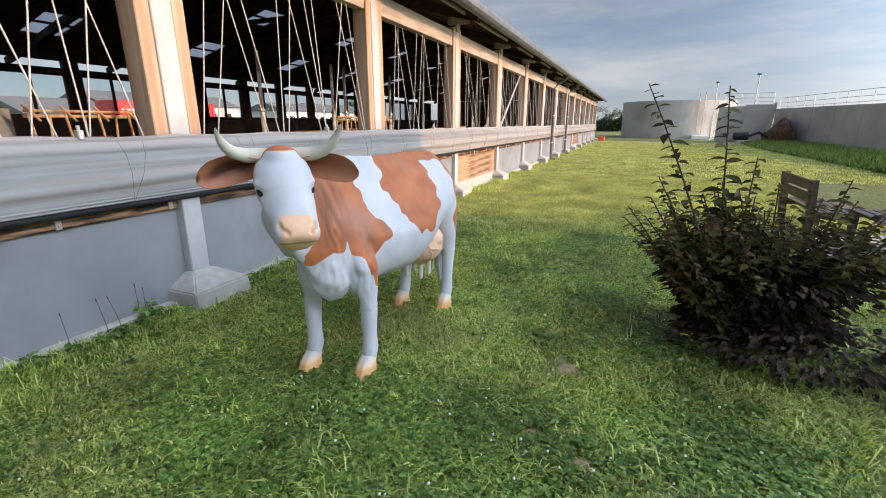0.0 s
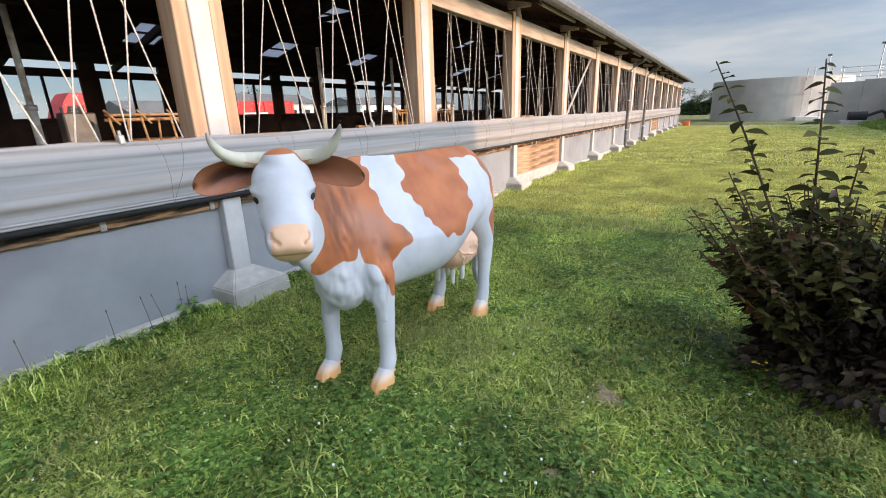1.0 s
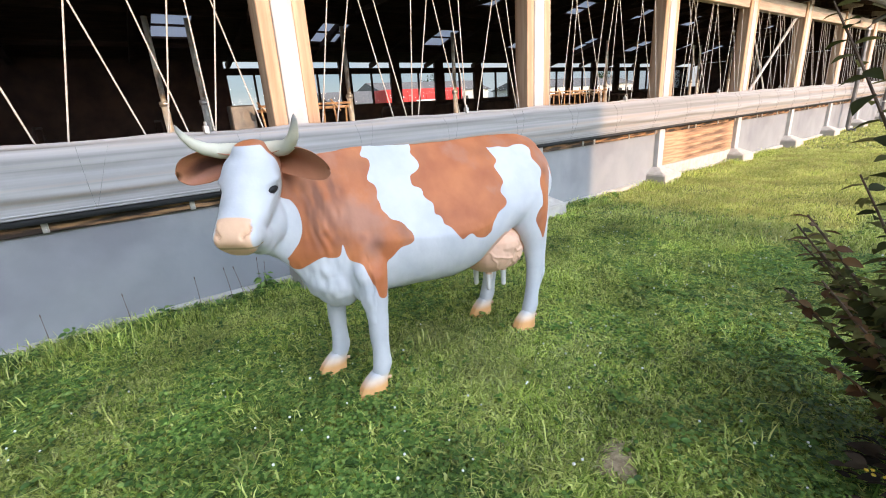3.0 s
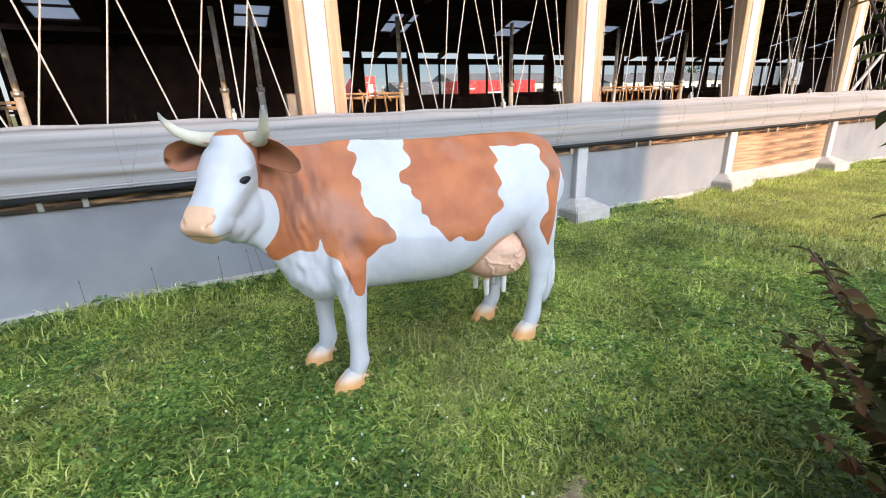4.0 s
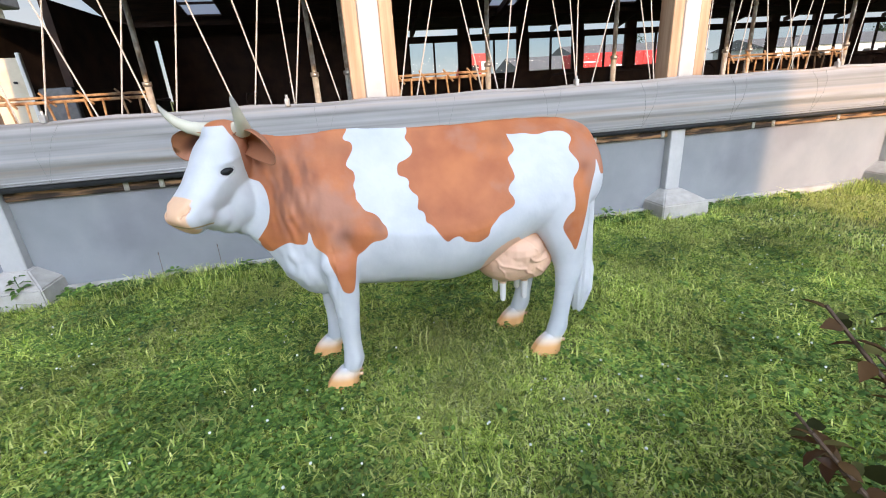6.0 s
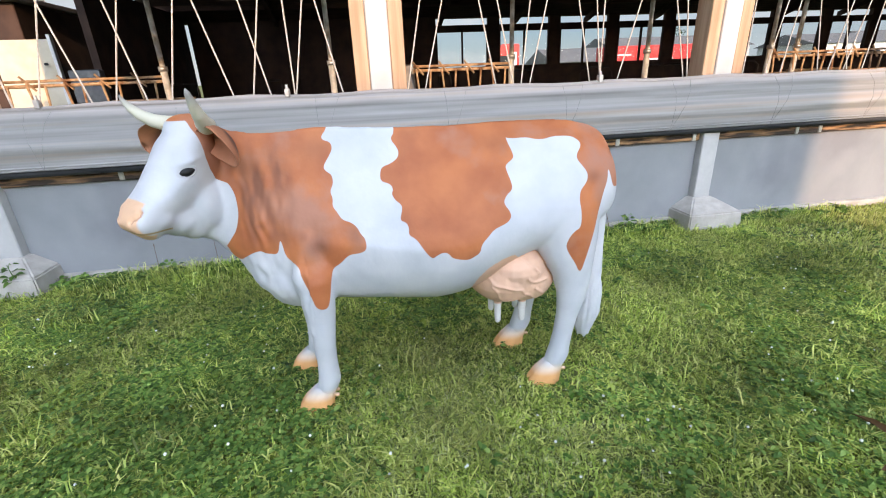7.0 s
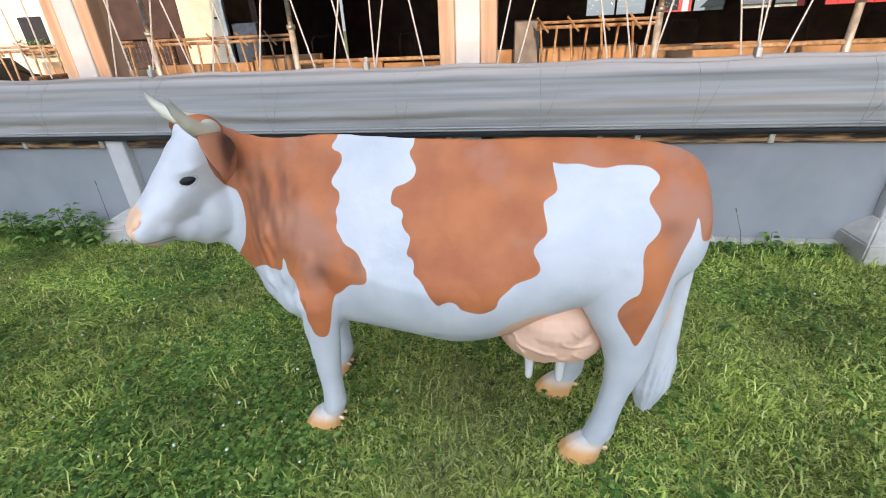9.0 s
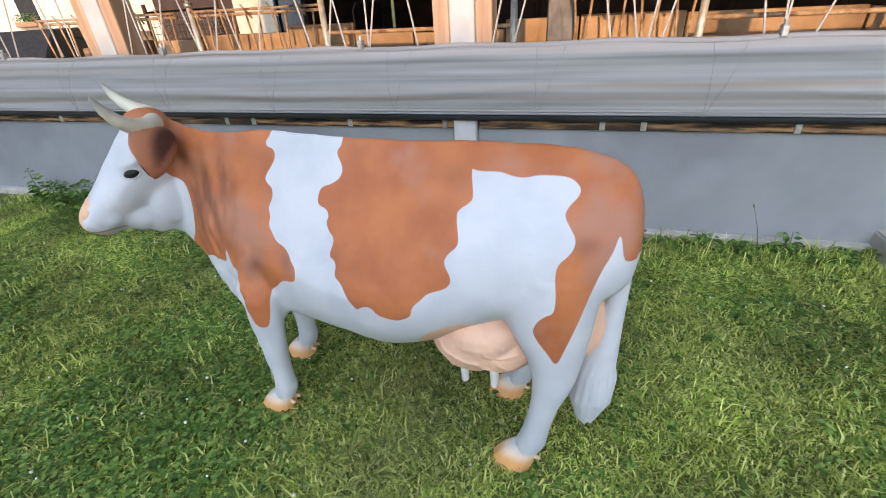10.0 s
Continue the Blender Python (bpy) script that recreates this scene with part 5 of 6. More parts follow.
def paint(me):
    n = len(me.vertices)
    co = np.empty(n * 3, np.float32)
    me.vertices.foreach_get("co", co)
    x, y, z = co.reshape(-1, 3).T.astype(float)
    rx, ry = x - HC.x, y - HC.y
    a, b = rx * HF.x + ry * HF.y, rx * HL.x + ry * HL.y
    b = b - 0.11 * np.maximum(a, 0)
    ym = y - 2 * np.minimum(b, 0) * HL.y                        # the far cheek mirrors the near one
    brown = np.maximum.reduce([inside(y, z, SHOULDER), inside(y, z, MIDDLE), inside(y, z, RUMP)])
    brown = np.where((x < 1.95) & (z < 0.70), -0.1, brown)
    brown = np.where((y > 3.3) & (abs(x - 2.02) < 0.10) & (z < 1.06), -0.1, brown)
    headish = (y < 1.95) & (a > -0.16)
    face = np.minimum(inside(ym, z, FACE), a - np.interp(z, (1.1, 1.2, 1.25, 1.3, 1.46, 1.48), (-0.2, -0.06, -0.03, -0.015, 0.0, 0.05)))
    brown = np.where(headish & (face > -0.06), np.minimum(brown, -face), brown)
    col = np.ones((n, 4), np.float32)
    col[:, :3] = (0.545, 0.55, 0.558)

    def dab(mask, rgb, soft=None):
        w = mask.astype(float) if soft is None else np.clip(soft, 0, 1)
        col[:, :3] = col[:, :3] * (1 - w[:, None]) + np.array(rgb) * w[:, None]

    for c, r in UD:
        e = ((x - c[0]) / (r[0] + 0.006)) ** 2 + ((y - c[1]) / (r[1] + 0.006)) ** 2 + ((z - c[2]) / (r[2] + 0.006)) ** 2
        m = (e < 1.0) & (z > 0.453) & ((c[1] < 3.2) | ((abs(x - 2.01) < 0.085) & (y > 3.38)))
        dab(m, (0.74, 0.46, 0.31))
        brown[m] = -0.1
    flank = (((y - 3.05) / 0.215) ** 2 + ((z - 0.61) / 0.172) ** 2 < 1) & (y < 3.03 + (0.785 - z) * 0.86) & (z < 0.80)
    dab(flank, (0.74, 0.46, 0.31))
    brown[flank] = -0.1
    teat = (z < 0.458) & (z > 0.2) & (abs(y - 3.06) < 0.11) & (abs(x - 2.015) < 0.12)
    dab(teat, (0.72, 0.68, 0.64))
    for hx, hy in HOOVES:
        near = (abs(x - hx) < 0.13) & (abs(y - hy) < 0.19)
        dab(near, (0.78, 0.60, 0.44), np.where(near, (0.13 - z) / 0.035, 0))
        dab(near, (0.76, 0.39, 0.15), np.where(near, (0.095 - z) / 0.035, 0))
    tt, nn = (a + 0.05) * 0.727 + (1.365 - z) * 0.687, (a + 0.05) * 0.687 + (z - 1.365) * 0.727
    snout = headish & (abs(b) < 0.12) & (tt > 0.2)
    dab(snout, (0.76, 0.48, 0.30), np.where(snout, np.minimum((a - 0.232 - 0.8 * np.maximum(0, z - 1.145)) / 0.005, (0.079 - abs(b) + 0.1 * (a - 0.232)) / 0.005), 0))
    dab(snout, (0.34, 0.24, 0.10), np.where(snout & (a > 0.165), (0.006 - abs(z - 1.040 - 0.1 * (a - 0.225))) / 0.004, 0))
    dab(snout, (0.50, 0.27, 0.15), np.where(snout & (nn > 0), (0.007 - nostril(b, tt)) / 0.005, 0))
    for s in (-1, 1):
        near = headish & (b * s > 0.05)
        da, dz = a - 0.073, z - 1.256
        e = (da / 0.037) ** 2 + ((dz + 0.15 * da) / (0.022 - 0.12 * abs(da))) ** 2
        dab(near, (0.50, 0.49, 0.49), np.where(near, (1.5 - e) / 0.5, 0))
        dab(near, (0.008, 0.008, 0.009), np.where(near, (0.6 - e) / 0.2, 0))
    return x, y, z, a, b, brown, col, dab


def finish_paint(me, split):
    """Ears and horns take their own colours, the ear hollows darkened; then all is stored on the skin."""
    x, y, z, a, b, brown, col, dab = paint(me)
    no = np.empty(len(x) * 3, np.float32)
    me.vertex_normals.foreach_get("vector", no)
    k = np.arange(len(x))
    ear_m, horn_m, eye_m = (k >= split[0]) & (k < split[1]), (k >= split[1]) & (k < split[2]), k >= split[2]
    brown[eye_m] = -0.1
    dab(eye_m, (0.008, 0.008, 0.009))
    brown[horn_m] = -0.1
    dab(horn_m, (0.60, 0.56, 0.43))
    dab(horn_m, (0.30, 0.28, 0.25), np.where(horn_m, (z - 1.50) / 0.06, 0))
    brown[ear_m] = -0.1
    dab(ear_m, (0.40, 0.165, 0.085))
    for s in (-1, 1):
        t = (b * s - 0.095) / 0.28
        mid = 1.368 - 0.040 * t + 0.016 * np.sin(np.clip(t, 0, 1) * 3.14)
        across = (z - mid) * 0.95 + (a + 0.04 - 0.01 * t) * 0.3
        way = np.array((HF * 0.70 + HL * (0.55 * s) - Vector((0, 0, 0.12))).normalized(), np.float32)
        facing = np.clip((no.reshape(-1, 3) @ way + 0.05) / 0.3, 0, 1)      # the hollow side of the ear
        inner = ear_m & (b * s > 0.02)
        w = (1 - ((t - 0.48) / 0.50) ** 2 - ((across + 0.004) / 0.056) ** 2) / 0.7
        # airbrushed dark hollow, deepened in colour to stand in for shade in the cup
        dab(inner, (0.075, 0.03, 0.022), np.where(inner, np.clip(w, 0, 1) * facing, 0))
        dab(inner, (0.43, 0.19, 0.125), np.where(inner, 0.55 * facing * np.clip((1 - ((t - 0.6) / 0.36) ** 2 - ((across + 0.046) / 0.026) ** 2) / 0.6, 0, 1), 0))
    soil = np.zeros(len(x))
    for sy, sz, ry, rz, q in ((2.13, 0.885, 0.05, 0.045, 0.9), (2.06, 0.93, 0.03, 0.03, 0.5), (2.30, 0.93, 0.035, 0.05, 0.5), (2.62, 0.79, 0.06, 0.045, 0.6), (2.75, 0.73, 0.08, 0.03, 0.7), (2.50, 0.95, 0.05, 0.07, 0.3), (2.98, 1.28, 0.12, 0.04, 0.3), (2.14, 1.30, 0.10, 0.05, 0.35), (2.85, 0.80, 0.07, 0.04, 0.6), (2.95, 0.72, 0.05, 0.03, 0.4), (1.86, 0.98, 0.05, 0.02, 0.6), (3.42, 1.12, 0.05, 0.03, 0.6)):
        soil = np.maximum(soil, q * np.exp(-((y - sy) / ry) ** 2 - ((z - sz) / rz) ** 2))
    w = np.clip(1.3 - 1.3 * ((y - 1.90) / 0.16) ** 2, 0, 1) * np.clip(1.2 - 1.2 * ((z - 1.10) / 0.26) ** 2, 0, 1)
    streak = np.array([noise.noise((p * 22, q * 5, 3)) + 0.35 * noise.noise((p * 46, q * 20, 8)) for p, q in zip(y, z)])
    soil = np.maximum(soil, w * np.clip(0.45 + 0.95 * streak, 0, 0.9))
    for name, kind, data in (("soil", "FLOAT", soil.astype(np.float32)), ("brown", "FLOAT", brown.astype(np.float32)), ("paint", "FLOAT_COLOR", col)):
        at = me.attributes.new(name, kind, "POINT")
        at.data.foreach_set("value" if kind == "FLOAT" else "color", np.ascontiguousarray(data, np.float32).ravel())


def paint_mat():
    m = mat("statue_paint", (0.36, 0.112, 0.042), (0.48, 0.165, 0.060), 4.5, 0.55, 0.16, 34, c3=(0.39, 0.178, 0.11), s3=3.6)
    n, l = m.node_tree.nodes, m.node_tree.links
    bs = n["Principled BSDF"]
    bs.inputs["Specular IOR Level"].default_value = 0.3
    warm = bs.inputs["Base Color"].links[0].from_socket
    smudge, sr = n.new("ShaderNodeTexNoise"), n.new("ShaderNodeValToRGB")
    smudge.inputs["Scale"].default_value, smudge.inputs["Detail"].default_value = 3.4, 2
    l.new(n["Texture Coordinate"].outputs["Object"], smudge.inputs["Vector"])
    sr.color_ramp.elements[0].position, sr.color_ramp.elements[1].position = 0.60, 0.78
    l.new(smudge.outputs["Fac"], sr.inputs["Fac"])
    dark = n.new("ShaderNodeMixRGB")
    dark.inputs["Color2"].default_value = (0.19, 0.075, 0.04, 1)
    sc_ = n.new("ShaderNodeMath")
    sc_.operation = "MULTIPLY"
    sc_.inputs[1].default_value = 0.35
    so, mxm = n.new("ShaderNodeAttribute"), n.new("ShaderNodeMath")
    so.attribute_name, mxm.operation = "soil", "MAXIMUM"
    l.new(sr.outputs["Color"], sc_.inputs[0])
    l.new(sc_.outputs["Value"], mxm.inputs[0])
    l.new(so.outputs["Fac"], mxm.inputs[1])
    l.new(mxm.outputs["Value"], dark.inputs["Fac"])
    l.new(warm, dark.inputs["Color1"])
    ab, ap = n.new("ShaderNodeAttribute"), n.new("ShaderNodeAttribute")
    ab.attribute_name, ap.attribute_name = "brown", "paint"
    edge = n.new("ShaderNodeMapRange")
    edge.inputs["From Min"].default_value, edge.inputs["From Max"].default_value = -0.0012, 0.0022
    l.new(ab.outputs["Fac"], edge.inputs["Value"])
    mx = n.new("ShaderNodeMixRGB")
    l.new(edge.outputs["Result"], mx.inputs["Fac"])
    haze, hr, hm = n.new("ShaderNodeTexNoise"), n.new("ShaderNodeValToRGB"), n.new("ShaderNodeMixRGB")
    haze.inputs["Scale"].default_value, haze.inputs["Detail"].default_value = 5.0, 5
    hr.color_ramp.elements[0].color, hr.color_ramp.elements[1].color = (0.84, 0.86, 0.88, 1), (1, 1, 1, 1)
    hr.color_ramp.elements[0].position, hr.color_ramp.elements[1].position = 0.3, 0.6
    hm.blend_type = "MULTIPLY"
    hm.inputs["Fac"].default_value = 1.0
    l.new(n["Texture Coordinate"].outputs["Object"], haze.inputs["Vector"])
    l.new(haze.outputs["Fac"], hr.inputs["Fac"])
    l.new(ap.outputs["Color"], hm.inputs["Color1"])
    l.new(hr.outputs["Color"], hm.inputs["Color2"])
    l.new(hm.outputs["Color"], mx.inputs["Color1"])
    l.new(dark.outputs["Color"], mx.inputs["Color2"])
    l.new(mx.outputs["Color"], bs.inputs["Base Color"])
    return m


n_ears = len(skin_body.vertices) + len(skin_extra.vertices)
n_horns = n_ears + len(skin_ears.vertices)
finish_paint(skin, (n_ears, n_horns, n_horns + len(skin_horns.vertices)))
skin.materials.clear()
skin.materials.append(paint_mat())
skin.shade_smooth()
cow = tagged(new("cow_statue", skin), "life-size white and brown painted cow statue with horns", "cow statue")

# ---- slurry tank, silage wall, distance ----
tank = thing("slurry_tank", "large round concrete slurry tank with a dark joint line", "tank", (7.7, 60, 0))
bm = bmesh.new()
N = 72
for r, z0, z1 in ((5.8, -0.3, 2.4), (5.86, 2.34, 3.9)):
    lo = [bm.verts.new((r * math.cos(6.2832 * k / N), r * math.sin(6.2832 * k / N), z0)) for k in range(N)]
    hi = [bm.verts.new((r * math.cos(6.2832 * k / N), r * math.sin(6.2832 * k / N), z1)) for k in range(N)]
    inn = [bm.verts.new(((r - 0.25) * math.cos(6.2832 * k / N), (r - 0.25) * math.sin(6.2832 * k / N), z1)) for k in range(N)]
    for k in range(N):
        j = (k + 1) % N
        bm.faces.new((lo[k], lo[j], hi[j], hi[k]))
        bm.faces.new((hi[k], hi[j], inn[j], inn[k]))
part("shell", bm, M_TANK, tank, "pale grey cast concrete")


def ladder(parent, at, h, w=0.5, hoops=True):
    """Upright ladder with side rails that bend over the top."""
    l = part("ladder", tubed([at + Vector((0, 0, 0.2)), at + Vector((0, 0, h + 0.9)), at + Vector((0, 0.6, h + 1.0))], 0.04, 8), M_ZINC, parent, "galvanised ladder")
    b = at + Vector((w, 0, 0))
    part("stile", tubed([b + Vector((0, 0, 0.2)), b + Vector((0, 0, h + 0.9)), b + Vector((0, 0.6, h + 1.0))], 0.04, 8), M_ZINC, l)
    for k in range(int(h / 0.3)):
        part("rung", tubed([at + Vector((0, 0, 0.4 + 0.3 * k)), b + Vector((0, 0, 0.4 + 0.3 * k))], 0.02, 6), M_ZINC, l)


ladder(tank, Vector((1.6, -5.8, 0)), 3.6)
ladder(tank, Vector((3.4, -4.95, 0)), 3.6, 0.8)
part("platform", boxed(1.2, 3.0, -6.8, -5.6, 0.0, 0.35, 0.02), M_WHITE, tank, "pale concrete step")
pump = thing("slurry_pump", "dark pump on a pale concrete block beside the tank", "pump", (12.0, 42.6, 0))
part("block", boxed(-1.6, 0.6, -0.5, 0.5, -0.1, 0.3, 0.03), M_CONC, pump)
part("motor", tubed([(-1.2, 0, 0.6), (-0.2, 0, 0.6)], 0.3, 12), M_BLACK, pump)
part("hose", tubed([(-0.2, 0, 0.6), (0.5, 0, 0.9), (1.2, 0.1, 0.5), (1.8, 0.2, 0.1)], 0.1, 8), M_BLACK, pump)


def wall_run(name, pts, h0, h1, th, material, label):
    """A free-standing wall along pts, its height running from h0 to h1."""
    t = thing(name, label, "wall", (0, 0, 0), kind="structure")
    total = sum((Vector(b) - Vector(a)).length for a, b in zip(pts, pts[1:]))
    done = 0
    for a, b in zip(pts, pts[1:]):
        a, b = Vector(a), Vector(b)
        L = (b - a).length
        n = max(1, round(L / 2.5))
        for k in range(n):
            p, q = a.lerp(b, k / n), a.lerp(b, (k + 1) / n)
            ha = h0 + (h1 - h0) * (done + L * k / n) / total
            ang = math.atan2(q.y - p.y, q.x - p.x)
            ln = (q - p).length
            part("wall_slab", boxed(0.008, ln - 0.008, -th / 2, th / 2, -0.4, ha, 0.015, Matrix.Translation((p.x, p.y, 0)) @ Matrix.Rotation(ang, 4, "Z")), material, t)
        done += L
    return t


end_wall = wall_run("wall_silage_end", [(10.2, 47.5), (13.9, 46.2)], 3.0, 3.25, 0.3, M_TANK, "pale concrete end wall of the silage clamp")
bm = bmesh.new()
vs = [bm.verts.new(p) for p in ((13.3, 45.9, -0.2), (13.75, 45.4, -0.2), (14.1, 45.9, 3.25), (13.9, 46.0, 3.25), (13.5, 46.3, -0.2), (14.1, 46.3, 3.25))]
for q in ((0, 1, 2, 3), (1, 4, 5, 2), (4, 0, 3, 5), (3, 2, 5), (0, 4, 1)):
    bm.faces.new([vs[i] for i in q])
bmesh.ops.recalc_face_normals(bm, faces=bm.faces)
part("buttress", bm, M_CONC, end_wall, "slanting pale buttress")
clamp = wall_run("wall_silage_side", [(14.2, 46.0), (16.6, 32.5), (19.6, 17.0), (24, 4)], 2.75, 2.55, 0.3, M_TANK, "long pale concrete silage wall with stains")


def railing(name, pts, z, h, label):
    t = thing(name, label, "railing", (0, 0, 0), "galvanised railings")
    for a, b in zip(pts, pts[1:]):
        a, b = Vector((*a, z)), Vector((*b, z))
        n = max(1, round((b - a).length / 1.3))
        for k in range(n + 1):
            p = a.lerp(b, k / n)
            part("baluster", tubed([p, p + Vector((0, 0, h))], 0.018, 6), M_ZINC, t)
        for d in (h, h * 0.62, h * 0.3):
            part("rail", tubed([a + Vector((0, 0, d)), b + Vector((0, 0, d))], 0.018, 6), M_ZINC, t)


railing("railing", [(14.3, 46.0), (16.7, 32.5), (19.7, 17.0)], 2.58, 1.0, "galvanised railing on the silage wall")
railing("railing", [(10.6, 47.4), (13.9, 46.3)], 3.05, 1.0, "galvanised railing on the end wall")
for x, y, z0, h in ((12.9, 48, 0, 5.6), (10.2, 50.5, 0, 5.2)):
    lamp = thing("lamp_pole", "thin grey pole with a small lamp", "lamp pole", (x, y, z0), "lamp poles")
    part("pole", tubed([(0, 0, -0.1), (0, 0, h)], 0.04, 8), M_ZINC, lamp)
    part("head", boxed(-0.18, 0.1, -0.1, 0.1, h, h + 0.14, 0.02), M_GUTTER, lamp)


def heap(name, c, r, h, material, label, category, seed):
    bm = bmesh.new()
    bmesh.ops.create_icosphere(bm, subdivisions=4, radius=1)
    for v in bm.verts:
        d = 1 + 0.35 * noise.noise(v.co * 1.6 + Vector((seed, 0, 0))) + 0.16 * noise.noise(v.co * 5 + Vector((0, seed, 0)))
        v.co = Vector((c[0] + v.co.x * r[0] * d, c[1] + v.co.y * r[1] * d, max(-0.1, v.co.z * h * d)))
    return tagged(link(name, bm, material, True), label, category)


heap("manure_heap", (13.85, 42.6, 0), (0.9, 2.4, 1), 1.75, M_MUCK, "dark brown manure heap against the concrete wall", "heap", 3)
crate = thing("red_crate", "small orange-red plastic crate by the barn corner", "crate", (0.75, Y1 - 1.0, 0))
bm = boxed(-0.25, 0.25, -0.35, 0.35, 0.0, 0.4, 0.03)
part("tub", bm, mat("orange_plastic", (0.7, 0.12, 0.04), (0.8, 0.16, 0.05), 4, 0.5, 0), crate)
part("rim", boxed(-0.28, 0.28, -0.38, 0.38, 0.36, 0.41, 0.01), bpy.data.materials["orange_plastic"], crate)
track = patch("gravel_track", 9.5, 41.5, 3.4, 1.3, 0.02, M_SOIL, "pale worn track across the meadow", "track", -0.1, 9)
patch("gravel_track", 13.0, 27.0, 1.0, 9.0, 0.03, M_SOIL, "brownish worn strip along the rough grass", "track", 0.12, 12)


def tall_grass(seed):
    """Rough grass on the bank before the silage wall."""
    rng = np.random.default_rng(seed)
    n = 26000
    u, w = rng.random(n), rng.random(n)
    y = 9 + 33 * u
    edge = np.interp(y, [9, 18, 36, 42], [12.2, 11.2, 10.9, 11.4])
    wall = np.interp(y, [4, 17, 32.5, 46], [23.5, 19.3, 16.3, 13.9])
    x = edge + (np.minimum(wall - 0.3, edge + 3.8) - edge) * w ** 1.2
    h = 0.22 + 0.3 * rng.random(n)
    h *= 0.6 + 0.4 * np.clip((x - edge) / 0.8, 0, 1)
    a, lean, wd = rng.random(n) * 6.283, 0.12 + 0.2 * rng.random(n), 0.022 + 0.02 * rng.random(n)
    dx, dy = np.cos(a), np.sin(a)
    v = np.empty((n, 3, 3))
    v[:, 0] = np.stack([x - dy * wd, y + dx * wd, np.zeros(n) - 0.02], 1)
    v[:, 1] = np.stack([x + dy * wd, y - dx * wd, np.zeros(n) - 0.02], 1)
    v[:, 2] = np.stack([x + dx * lean, y + dy * lean, h], 1)
    return mesh_from("rough_grass", v.reshape(-1, 3), np.arange(n * 3).reshape(-1, 3), M_ROUGH)


tagged(tall_grass(2), "tall rough grass along the silage wall", "tall grass", kind="stuff")


def tree(x, y, h, seed):
    rng = random.Random(seed)
    t = thing("tree", "leafy green tree in the distance", "tree", (x, y, 0), "distant trees")
    bm = bmesh.new()
    tube(bm, [(0, 0, -0.2), (0.1, 0, h * 0.3), (0, 0.1, h * 0.7)], [h * 0.035, h * 0.028, h * 0.012], 8)
    for k in range(7):
        a = rng.uniform(0, 6.28)
        z = h * rng.uniform(0.25, 0.6)
        tube(bm, [(0.05, 0, z), (math.cos(a) * h * 0.15, math.sin(a) * h * 0.15, z + h * 0.12), (math.cos(a) * h * 0.27, math.sin(a) * h * 0.27, z + h * 0.2)], [h * 0.014, h * 0.009, h * 0.004], 6)
    part("trunk", bm, M_BARK, t)
    pts = []
    for k in range(16):
        a, q = rng.uniform(0, 6.28), rng.random() ** 0.5
        c = (math.cos(a) * q * h * 0.34, math.sin(a) * q * h * 0.34, h * rng.uniform(0.3, 0.92))
        for _ in range(60):
            d = Vector((rng.gauss(0, 1), rng.gauss(0, 1), rng.gauss(0, 1))).normalized() * h * rng.uniform(0.05, 0.15)
            pts.append(Vector(c) + d)
    v, f = leaf_cloud(rng, pts, h * 0.055)
    c = mesh_from("crown", v, f, M_TREE)
    c.parent = t


for k, (x, y, h) in enumerate(((0.5, 112, 4.6), (3.6, 120, 5.6), (6.4, 128, 4.8), (-2.8, 118, 5.4), (-7, 125, 6), (9.5, 140, 6.5), (-12, 130, 6), (14, 150, 7), (-75, 120, 9), (-80, 60, 8))):
    tree(x, y, h, k)

# ---- bench ----
bench = thing("bench", "dark brown slatted wooden bench with a backrest", "bench", (5.95, 7.28, 0))
for y in (0.0, 1.25):
    part("back_leg", boxed(-0.05, 0.05, y - 0.04, y + 0.04, -0.02, 0.86, 0.008, pose(0, 0, 0, 0, -4, 0)), M_BENCH, bench)
    part("front_leg", boxed(0.42, 0.5, y - 0.04, y + 0.04, -0.02, 0.42, 0.008), M_BENCH, bench)
    part("side_rail", boxed(-0.02, 0.5, y - 0.03, y + 0.03, 0.34, 0.41, 0.006), M_BENCH, bench)
for z in (0.55, 0.72):
    part("back_slat", boxed(-0.105 + (0.72 - z) * 0.1, -0.07 + (0.72 - z) * 0.1, -0.06, 1.31, z, z + 0.135, 0.008), M_BENCH, bench)
for k in range(5):
    part("seat_slat", boxed(0.02 + 0.108 * k, 0.11 + 0.108 * k, -0.1, 1.35, 0.41, 0.445, 0.006), M_BENCH, bench)
table = thing("garden_table", "low dark slatted garden table beside the bench", "table", (6.75, 6.3, 0))
for k in range(6):
    part("top_slat", boxed(-0.35 + 0.13 * k, -0.24 + 0.13 * k, -0.2, 1.2, 0.44, 0.475, 0.006), M_BENCH, table)
for x in (-0.3, 0.35):
    for y in (-0.1, 1.1):
        part("leg", boxed(x - 0.035, x + 0.035, y - 0.035, y + 0.035, -0.02, 0.44, 0.006), M_BENCH, table)

# ---- shrub ----
LEAF = ((0, 0, 0), (0.20, 0.20, 0.05), (0.45, 0.27, 0.06), (0.68, 0.19, 0.02), (1.0, 0.0, -0.16), (0.68, -0.19, 0.02), (0.45, -0.27, 0.06), (0.20, -0.20, 0.05), (0.5, 0.0, -0.02))
LEAF_F = ((0, 8, 1), (1, 8, 2), (2, 8, 3), (3, 8, 4), (4, 8, 5), (5, 8, 6), (6, 8, 7), (7, 8, 0))


